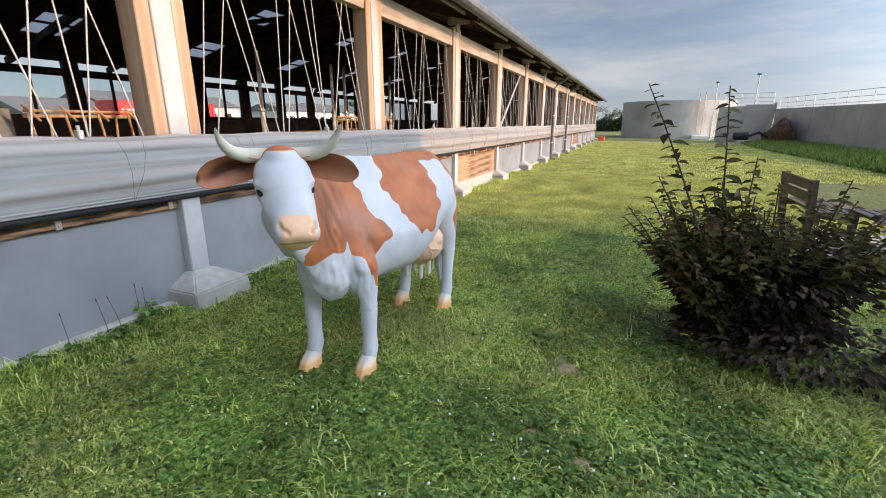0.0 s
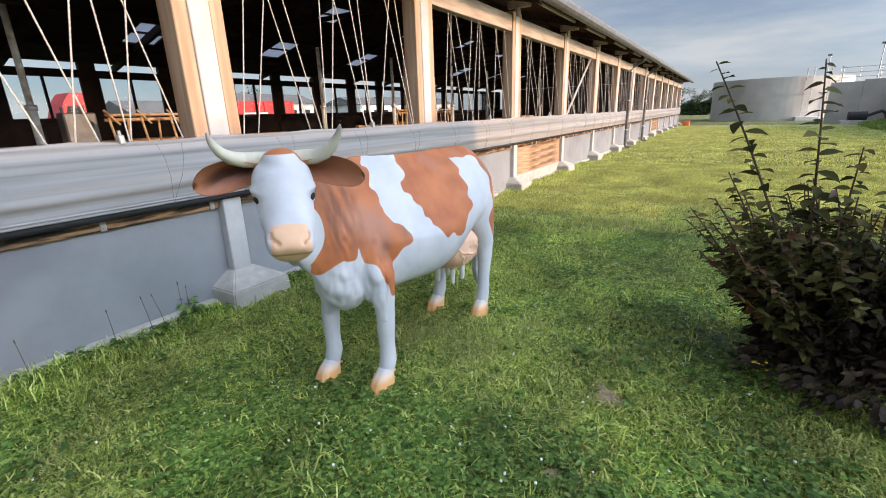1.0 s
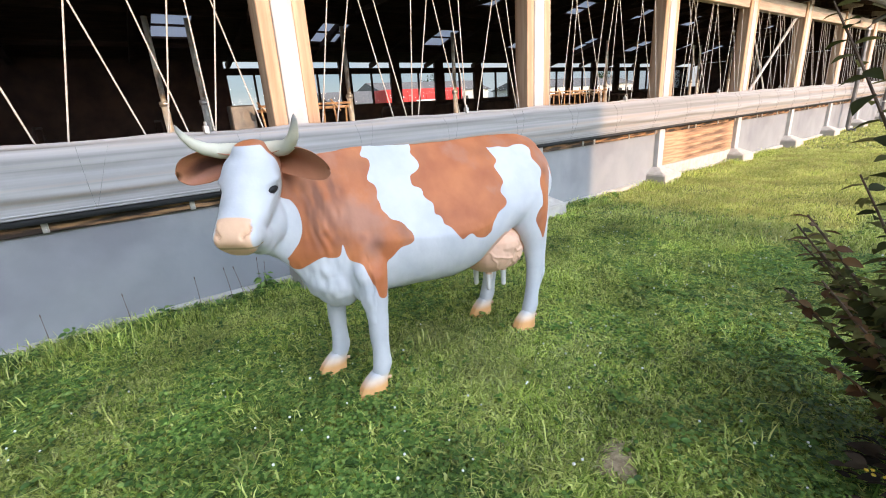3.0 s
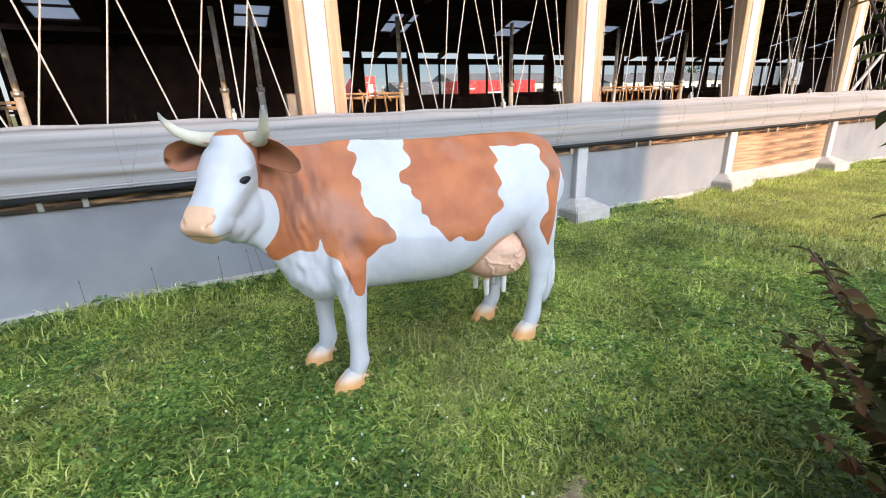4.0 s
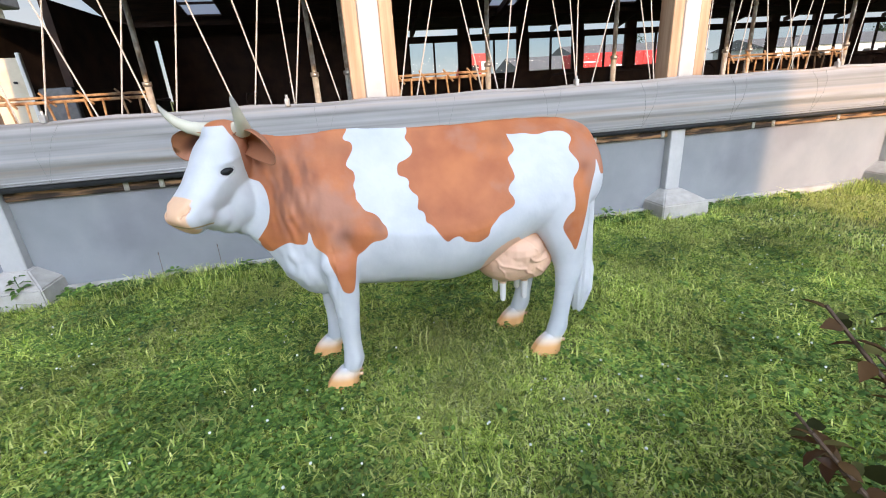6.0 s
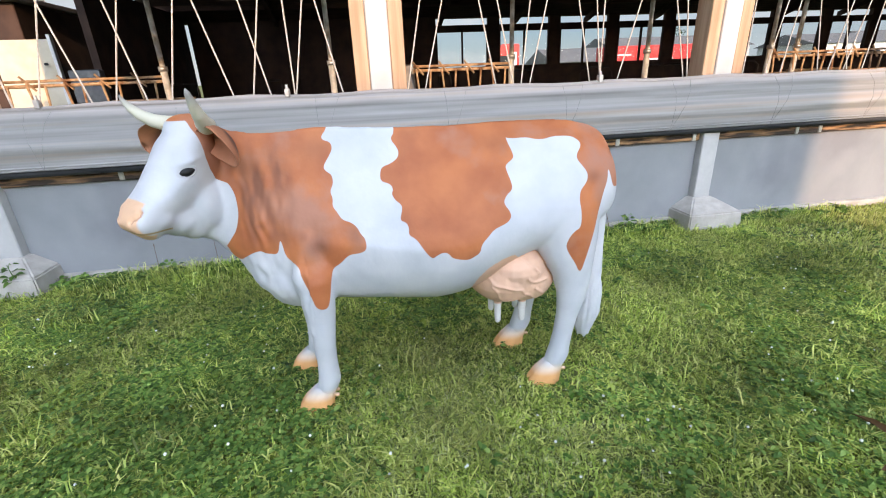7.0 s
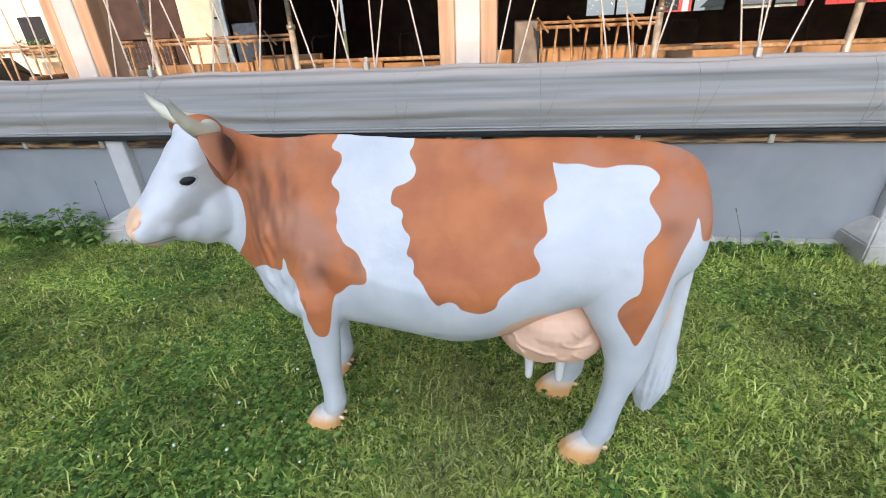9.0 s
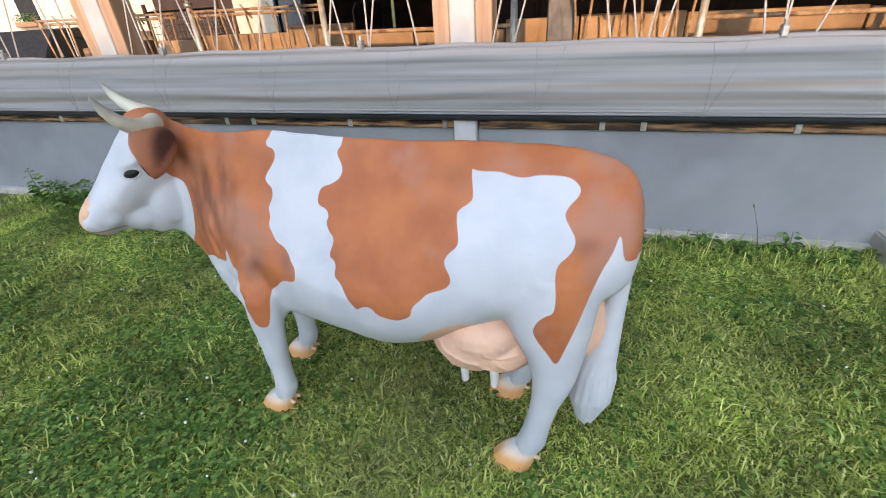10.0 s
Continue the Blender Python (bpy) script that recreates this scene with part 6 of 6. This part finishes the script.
def add_leaf(vv, ff, p, way, size, rng):
    """A lobed leaf, folded along its rib and drooping at the tip."""
    w = Vector(way)
    w.z *= 0.4
    w = (w.normalized() + Vector((rng.uniform(-0.3, 0.3), rng.uniform(-0.3, 0.3), rng.uniform(-0.5, 0.15)))).normalized()
    side = w.cross(Vector((rng.uniform(-0.8, 0.8), rng.uniform(-0.8, 0.8), 1))).normalized()
    up = side.cross(w)
    b = len(vv)
    for x, y, z in LEAF:
        vv.append(Vector(p) + (w * x + side * y + up * z) * size)
    ff.extend([tuple(b + i for i in f) for f in LEAF_F])


def shrub():
    rng = random.Random(21)
    o = Vector((4.52, 3.58, 0))
    t = thing("shrub", "open dark-leaved shrub with long upright shoots", "shrub", o)
    vv, ff, rv, rf, dv, df = [], [], [], [], [], []
    tall = [((3.66, 3.24, 1.84), 1), ((4.16, 3.47, 1.83), 1), ((3.80, 3.42, 1.22), 3), ((3.62, 3.46, 0.98), 0), ((3.60, 3.62, 0.86), 0), ((3.75, 3.05, 1.12), 2), ((3.74, 3.26, 0.95), 2), ((3.92, 2.95, 0.62), 2), ((3.85, 2.95, 0.92), 2), ((3.98, 2.88, 0.82), 2), ((4.08, 2.92, 1.02), 2), ((3.70, 3.12, 0.80), 2), ((4.42, 3.60, 1.36), 3), ((4.10, 3.02, 1.05), 0), ((4.9, 3.4, 1.25), 0), ((5.3, 3.35, 1.15), 0), ((5.55, 3.6, 1.05), 0), ((5.0, 3.1, 1.1), 0), ((3.90, 3.85, 1.05), 0)]
    for k in range(84):
        a, q = rng.uniform(0, 6.283), rng.random() ** 0.5
        rx = 0.86 if math.cos(a) < 0 else 1.05
        h = 1.20 * (1 - 0.32 * q * q) * rng.uniform(0.70, 1.04)
        tall.append(((o.x + rx * q * math.cos(a), o.y + 0.60 * q * math.sin(a), h), 0))
    for k, (tip, kind) in enumerate(tall):
        tip = Vector(tip) - o
        ba = rng.uniform(0, 6.283)
        base = Vector((0.16 * math.cos(ba) + 0.12 * tip.x, 0.14 * math.sin(ba) + 0.1 * tip.y, -0.03))
        mid = base.lerp(tip, 0.5) + Vector((0, 0, 0.05 * tip.z)) - Vector((tip.x, tip.y, 0)) * 0.06
        pts = []
        for i in range(9):
            q = i / 8
            pts.append(base * (1 - q) ** 2 + mid * 2 * q * (1 - q) + tip * q * q)
        part("stem", tubed(pts, [0.011 * (1 - 0.8 * i / 8) + 0.0015 for i in range(9)], 6), M_BARK, t)
        n = {1: 48, 2: 60, 3: 40}.get(kind, 42)
        for j in range(n):
            q = 0.25 + 0.75 * (j + rng.random() * 0.5) / n
            q = min(q, 1.0)
            p = base * (1 - q) ** 2 + mid * 2 * q * (1 - q) + tip * q * q
            an = j * 2.4 + rng.uniform(-0.4, 0.4)
            way = Vector((math.cos(an), math.sin(an), 0.3))
            size = {1: 0.115, 2: 0.066, 3: 0.105}.get(kind, 0.08) * (1.15 - 0.9 * max(0, q - 0.6)) * rng.uniform(0.7, 1.2)
            if kind == 1 and q > 0.95:
                size *= 0.6
            if (kind == 2 and q > 0.8 and rng.random() < 0.5) or (kind == 0 and q > 0.9 and rng.random() < 0.25):
                add_leaf(rv, rf, p, way, size, rng)
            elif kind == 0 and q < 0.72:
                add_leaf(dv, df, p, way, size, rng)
            else:
                add_leaf(vv, ff, p, way, size, rng)
    made = 0
    while made < 3400:
        a, q, zz = rng.uniform(0, 6.283), rng.random() ** 0.5, rng.random()
        x, y = q * math.cos(a), q * math.sin(a)
        top = 1.1 * (1 - 0.35 * q * q) * (0.88 + 0.3 * noise.noise((x * 3, y * 3, 5)))
        z = 0.06 + (top - 0.06) * zz
        spread = 0.42 + 0.58 * min(1.0, z / 0.72)          # narrow at the foot, wide at the crown
        x *= (0.80 if x < 0 else 1.1) * spread
        y *= 0.62 * spread
        if noise.noise((x * 5, y * 5, z * 5 + 2)) < 0.32 * q - 0.30:
            continue
        made += 1
        # low and inner leaves take the darker tone that carries the shade
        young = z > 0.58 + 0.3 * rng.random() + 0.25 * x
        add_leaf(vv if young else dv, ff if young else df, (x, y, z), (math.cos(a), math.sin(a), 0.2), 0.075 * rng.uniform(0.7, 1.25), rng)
    for k in range(900):                                    # low drooping growth, dark to imitate the shade under the shrub
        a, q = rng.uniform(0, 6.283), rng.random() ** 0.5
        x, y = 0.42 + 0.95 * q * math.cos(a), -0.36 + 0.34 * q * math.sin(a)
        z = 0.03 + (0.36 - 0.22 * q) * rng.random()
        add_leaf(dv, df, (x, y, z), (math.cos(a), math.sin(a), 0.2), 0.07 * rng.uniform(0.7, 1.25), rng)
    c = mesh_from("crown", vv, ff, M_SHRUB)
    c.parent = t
    d = mesh_from("inner_leaves", dv, df, M_INNERLEAF)
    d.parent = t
    tagged(d, "purple-brown inner and lower leaves, darkened as in shade")
    r = mesh_from("young_leaves", rv, rf, M_RUSSET)
    r.parent = t
    tagged(r, "young russet leaves")
    return t


shrub()
weed = thing("yellow_weed", "small yellow-flowered weed under the shrub", "weed", (4.1, 3.12, 0))
part("stalk", tubed([(0, 0, -0.02), (0.01, 0, 0.15)], 0.004, 5), M_CLOVER, weed)
M_YELLOW = mat("yellow_petal", (0.55, 0.38, 0.03), (0.7, 0.5, 0.05), 20, 0.7, 0)
for k in range(6):
    bm = bmesh.new()
    bmesh.ops.create_icosphere(bm, subdivisions=1, radius=0.009)
    bmesh.ops.scale(bm, vec=(1, 1, 0.5), verts=bm.verts)
    f0 = part("flower", bm, M_YELLOW, weed, "yellow flower")
    f0.location = (0.035 * math.cos(k * 1.1), 0.035 * math.sin(k * 1.1), 0.12 + 0.012 * k)


def far_hedge(x0, x1, y, h, n, seed):
    rng = random.Random(seed)
    pts = []
    while len(pts) < n:
        x, q = rng.uniform(x0, x1), rng.random()
        top = h * (0.65 + 0.5 * noise.noise((x * 0.35, 0, seed)))
        pts.append((x, y + rng.uniform(-1.2, 1.2) * (1 - 0.6 * q), 0.05 + top * q))
    v, f = leaf_cloud(rng, pts, 0.55)
    return tagged(mesh_from("far_hedge", v, f, M_TREE), "dark green hedge beyond the end of the barn", "hedge", kind="stuff")


far_hedge(-4.0, 4.5, 96.0, 3.4, 2600, 3)
patch("gravel_track", 7.5, 41.6, 6.5, 0.9, 0.03, M_GRAVEL, "pale gravel track in front of the tank", "track", 0.03, 8)

# ---- lawn: blades, clover, flowers, weeds ----
def free_of(x, y):
    """Keeps blades off the bare patches, feet of the columns and gravel."""
    ok = x > 0.06
    for cx, cy, r in ((3.36, 2.58, 0.07), (3.55, 1.72, 0.05), (3.28, 1.85, 0.045)):
        ok &= np.hypot(x - cx, y - cy) > r * (0.75 + 0.5 * np.random.default_rng(1).random(len(x)))
    for c in COLS:
        ok &= ~((x < 0.33) & (abs(y - c) < 0.31))
    ok &= np.hypot((x - 7.3) / 1.7, (y - 6.6) / 1.6) > 0.95
    return ok


def turf_tone(x, y):
    """Slow variation of growth over the lawn, 0 to 1."""
    return np.array([0.5 + 0.9 * noise.noise((a * 1.1, b * 1.1, 4)) + 0.5 * noise.noise((a * 4, b * 4, 9)) for a, b in zip(x, y)])


def blades(name, n, x0, x1, y0, y1, h0, h1, w0, w1, seed, lean=0.8, material=None, thin=None):
    rng = np.random.default_rng(seed)
    x, y = x0 + (x1 - x0) * rng.random(n), y0 + (y1 - y0) * rng.random(n)
    k = free_of(x, y)
    if thin is not None:
        k &= rng.random(n) < thin(x, y)
    x, y = x[k], y[k]
    n = len(x)
    grow = np.clip(turf_tone(x, y), 0, 1)
    h = (h0 + (h1 - h0) * rng.random(n) ** 1.6) * (0.6 + 0.7 * grow)
    w = w0 + (w1 - w0) * rng.random(n)
    a = rng.random(n) * 6.2832
    b = a + rng.normal(0, 0.5, n)
    l1, l2 = lean * h * (0.2 + 0.5 * rng.random(n)), lean * h * (0.5 + 1.1 * rng.random(n))
    cx, cy = -np.sin(a), np.cos(a)
    z0 = np.full(n, -0.012)
    v = np.empty((n, 5, 3))
    v[:, 0] = np.stack([x - cx * w, y - cy * w, z0], 1)
    v[:, 1] = np.stack([x + cx * w, y + cy * w, z0], 1)
    mx, my = x + np.cos(a) * l1, y + np.sin(a) * l1
    v[:, 2] = np.stack([mx + cx * w * 0.85, my + cy * w * 0.85, h * 0.78], 1)
    v[:, 3] = np.stack([mx - cx * w * 0.85, my - cy * w * 0.85, h * 0.78], 1)
    v[:, 4] = np.stack([x + np.cos(b) * l2, y + np.sin(b) * l2, h * (0.75 + 0.25 * rng.random(n))], 1)
    i = np.arange(n)[:, None] * 5
    f = np.concatenate([i + np.array([[0, 1, 2]]), i + np.array([[0, 2, 3]]), i + np.array([[3, 2, 4]])], 0)
    return mesh_from(name, v.reshape(-1, 3), f, material or M_BLADE)


def clover(name, n, seed, x0, x1, y0, y1, where):
    """Three round leaflets on a short stalk."""
    rng = np.random.default_rng(seed)
    x, y = x0 + (x1 - x0) * rng.random(n), y0 + (y1 - y0) * rng.random(n)
    k = free_of(x, y) & (rng.random(n) < where(x, y))
    x, y = x[k], y[k]
    n = len(x)
    z, r, a = 0.015 + 0.03 * rng.random(n), 0.0075 + 0.0085 * rng.random(n), rng.random(n) * 6.2832
    vs, fs = [], []
    base = 0
    for j in range(3):
        t = a + j * 2.094
        ux, uy = np.cos(t), np.sin(t)
        px, py = -uy, ux
        tz = rng.normal(0, 0.35, n)
        v = np.empty((n, 5, 3))
        for q, (d, s) in enumerate(((0.0, 0.0), (0.9, 0.75), (1.7, 0.5), (1.7, -0.5), (0.9, -0.75))):
            v[:, q] = np.stack([x + (ux * d + px * s) * r, y + (uy * d + py * s) * r, z + tz * r * d * 0.5 + abs(s) * r * 0.3], 1)
        vs.append(v.reshape(-1, 3))
        i = np.arange(n)[:, None] * 5 + base
        fs += [i + np.array([[0, 4, 3]]), i + np.array([[0, 3, 2]]), i + np.array([[0, 2, 1]])]
        base += n * 5
    return mesh_from(name, np.concatenate(vs), np.concatenate(fs), M_CLOVER)


def patchy(f, s, lo, hi):
    def w(x, y):
        q = np.array([0.5 + 0.8 * noise.noise((a * f, b * f, s)) for a, b in zip(x, y)])
        return np.clip((q - lo) / (hi - lo), 0.05, 1)
    return w


def by_statue(x, y):
    """The stretch of lawn round the statue and the shrub; sparser beyond it."""
    q = ((y > 0.5) & (x < 3.9 + 0.4 * y)) | ((y > -2.6) & (x < 1.2 + 0.4 * (y + 2.6)))
    return np.where(q, 1.0, 0.10)


PALE = ((2.15, 2.70, 0.55), (2.75, 3.2, 0.5), (1.30, 0.85, 0.35), (3.0, 2.45, 0.35), (1.5, 4.1, 0.4))      # worn, paler turf
LUSH = ((1.98, 1.10, 0.45), (1.85, 1.45, 0.3), (2.4, 0.95, 0.4), (3.0, 1.85, 0.3), (1.45, 2.8, 0.3), (1.5, 3.7, 0.35), (0.7, 0.5, 0.45), (1.15, -0.1, 0.5), (3.5, 1.2, 0.4), (4.2, 1.9, 0.45), (3.5, 4.0, 0.4))   # clover beds; the last three added to imitate light falling off at the edges


def spots_of(rows):
    def w(x, y):
        q = np.zeros(len(x))
        for cx, cy, r in rows:
            q = np.maximum(q, np.exp(-((x - cx) ** 2 + (y - cy) ** 2) / r ** 2))
        return q
    return w


pale_here, lush_here = spots_of(PALE), spots_of(LUSH)
near = blades("lawn_grass", 600000, 0.05, 5.6, -3.0, 6.2, 0.014, 0.052, 0.0026, 0.0060, 1, 1.5, None, lambda x, y: by_statue(x, y) * (1 - 0.35 * lush_here(x, y)))
tagged(blades("pale_grass", 130000, 0.5, 4.2, 0.0, 5.0, 0.012, 0.036, 0.0022, 0.0042, 8, 2.0, M_STRAW, lambda x, y: 0.08 + 0.9 * pale_here(x, y)), "pale worn grass in the lawn", "grass", kind="stuff")
tagged(near, "short green lawn grass round the statue", "grass", kind="stuff")
# from here on the grass takes the lighter colour that carries the sunlight
tagged(blades("lawn_grass", 150000, 0.05, 7.5, 6.2, 15.0, 0.022, 0.06, 0.0035, 0.007, 2, 1.1, M_SUNBLADE), "lawn grass along the barn in a lighter, sunlit tone", "grass", kind="stuff")
tagged(blades("lawn_grass", 30000, 5.6, 8.5, 2.0, 6.2, 0.018, 0.05, 0.003, 0.006, 6, 1.6), "green lawn grass round the bench", "grass", kind="stuff")
tagged(blades("lawn_grass", 130000, 0.05, 13.0, 15.0, 44.0, 0.03, 0.07, 0.007, 0.014, 3, 0.8, M_SUNBLADE), "sunlit meadow grass along the barn", "grass", kind="stuff")
tagged(blades("wall_grass", 26000, 0.05, 0.40, -3.0, 14.0, 0.04, 0.14, 0.0022, 0.0042, 4, 0.9, None, patchy(1.2, 3, 0.25, 0.7)), "long grass along the foot of the barn wall", "grass", kind="stuff")
tagged(blades("grass_tufts", 26000, 0.3, 5.2, -1.2, 7.0, 0.06, 0.13, 0.0025, 0.005, 5, 1.0, None, patchy(2.6, 11, 0.55, 0.8)), "longer grass tufts in the lawn", "grass", kind="stuff")
clover_here = patchy(0.9, 21, 0.38, 0.68)
tagged(clover("clover", 170000, 7, 0.2, 5.2, -1.8, 6.5, lambda x, y: np.clip(0.40 * clover_here(x, y) + 0.42 * lush_here(x, y) - 0.4 * pale_here(x, y), 0, 1) * by_statue(x, y)), "clover growing through the lawn", "clover", kind="stuff")


def flowers(n, seed):
    rng = random.Random(seed)
    bm = bmesh.new()
    where = patchy(0.9, 21, 0.35, 0.7)
    made = 0
    while made < n:
        x, y = rng.uniform(0.4, 5.0), rng.uniform(-1.2, 7.0)
        if rng.random() > float(where(np.array([x]), np.array([y]))[0]) or not free_of(np.array([x]), np.array([y]))[0]:
            continue
        t = bmesh.new()
        bmesh.ops.create_icosphere(t, subdivisions=1, radius=rng.uniform(0.0045, 0.0085))
        bmesh.ops.translate(t, vec=(x, y, rng.uniform(0.045, 0.075)), verts=t.verts)
        join(bm, t)
        made += 1
    return link("clover_flowers", bm, M_PETAL)


tagged(flowers(330, 3), "small white clover flowers in the lawn", "flowers", kind="stuff")


def broad_weeds(name, spots, n_leaf, size, seed, label):
    """Rosettes of broad leaves."""
    rng = random.Random(seed)
    vv, ff = [], []
    for x, y in spots:
        for k in range(n_leaf):
            a = rng.uniform(0, 6.283)
            s = size * rng.uniform(0.6, 1.2)
            add_leaf(vv, ff, (x + 0.3 * size * rng.uniform(-1, 1), y + 0.3 * size * rng.uniform(-1, 1), rng.uniform(0.015, 0.05) + size * rng.random() * 0.5), (math.cos(a), math.sin(a), 0.5), s, rng)
    return tagged(mesh_from(name, vv, ff, M_CLOVER), label, "weeds", kind="stuff")


rw = random.Random(12)
spots = []
while len(spots) < 620:
    x, y = rw.uniform(0.4, 5.0), rw.uniform(-1.2, 7.5)
    if free_of(np.array([x]), np.array([y]))[0]:
        spots.append((x, y))
broad_weeds("lawn_weeds", spots, 6, 0.042, 13, "low broad-leaved weeds in the lawn")
wall_spots = [(rw.uniform(0.08, 0.30), rw.uniform(-0.3, 0.45)) for _ in range(40)] + [(rw.uniform(0.06, 0.25), rw.uniform(-2.5, 7.5)) for _ in range(270)]
tall = broad_weeds("wall_weeds", wall_spots, 12, 0.065, 14, "leafy green weeds against the barn wall")


def leafy_weed(x, y, h, seed):
    """An upright weed with broad leaves up its stalk."""
    rng = random.Random(seed)
    t = thing("leafy_weed", "leafy green weed growing at the foot of the barn wall", "weed", (x, y, 0), "weeds by the barn wall")
    tip = Vector((rng.uniform(-0.05, 0.07), rng.uniform(-0.08, 0.08), h))
    part("stalk", tubed([(0, 0, -0.02), tip * 0.5 + Vector((0.01, 0, 0)), tip], [0.005, 0.004, 0.002], 6), M_CLOVER, t)
    vv, ff = [], []
    for k in range(int(26 + 40 * h)):
        q = 0.12 + 0.88 * rng.random()
        a = k * 2.4 + rng.uniform(-0.4, 0.4)
        r = 0.05 * rng.random()
        add_leaf(vv, ff, (tip.x * q + r * math.cos(a), tip.y * q + r * math.sin(a), h * q), (math.cos(a), math.sin(a), 0.35), (0.10 - 0.045 * q) * rng.uniform(0.7, 1.2), rng)
    c = mesh_from("leaves", vv, ff, M_CLOVER)
    c.parent = t


for k in range(17):
    leafy_weed(rw.uniform(0.14, 0.42), -2.3 + 0.105 * k + rw.uniform(-0.05, 0.05), rw.uniform(0.22, 0.42), 40 + k)
for k, (x, y, h) in enumerate(((0.12, 0.62, 0.16), (0.15, 1.15, 0.14), (0.12, 1.98, 0.2), (0.14, 4.95, 0.19), (0.11, 4.42, 0.12))):
    leafy_weed(x, y, h, 70 + k)


def dry_stalk(y, h, lean):
    t = thing("dry_grass_stalk", "thin dry grass stalk standing against the wall", "grass stalk", (0.035, y, 0), "dry stalks by the wall")
    part("stalk", tubed([(0.02, 0, -0.02), (0.0, lean * 0.4, h * 0.5), (-0.025, lean, h)], [0.003, 0.0025, 0.0015], 5), M_BARK, t)
    part("seed_head", tubed([(-0.022, lean * 0.93, h * 0.94), (-0.025, lean, h), (-0.026, lean * 1.04, h * 1.05)], [0.002, 0.005, 0.002], 5), M_BARK, t)


for y, h, lean in ((0.42, 0.27, -0.01), (0.93, 0.28, -0.012), (1.44, 0.28, 0.0), (1.70, 0.30, -0.02), (1.80, 0.29, -0.04), (1.95, 0.32, 0.02), (2.0, 0.27, 0.03), (4.80, 0.33, -0.1), (-1.07, 0.53, -0.03)):
    dry_stalk(y, h, lean)
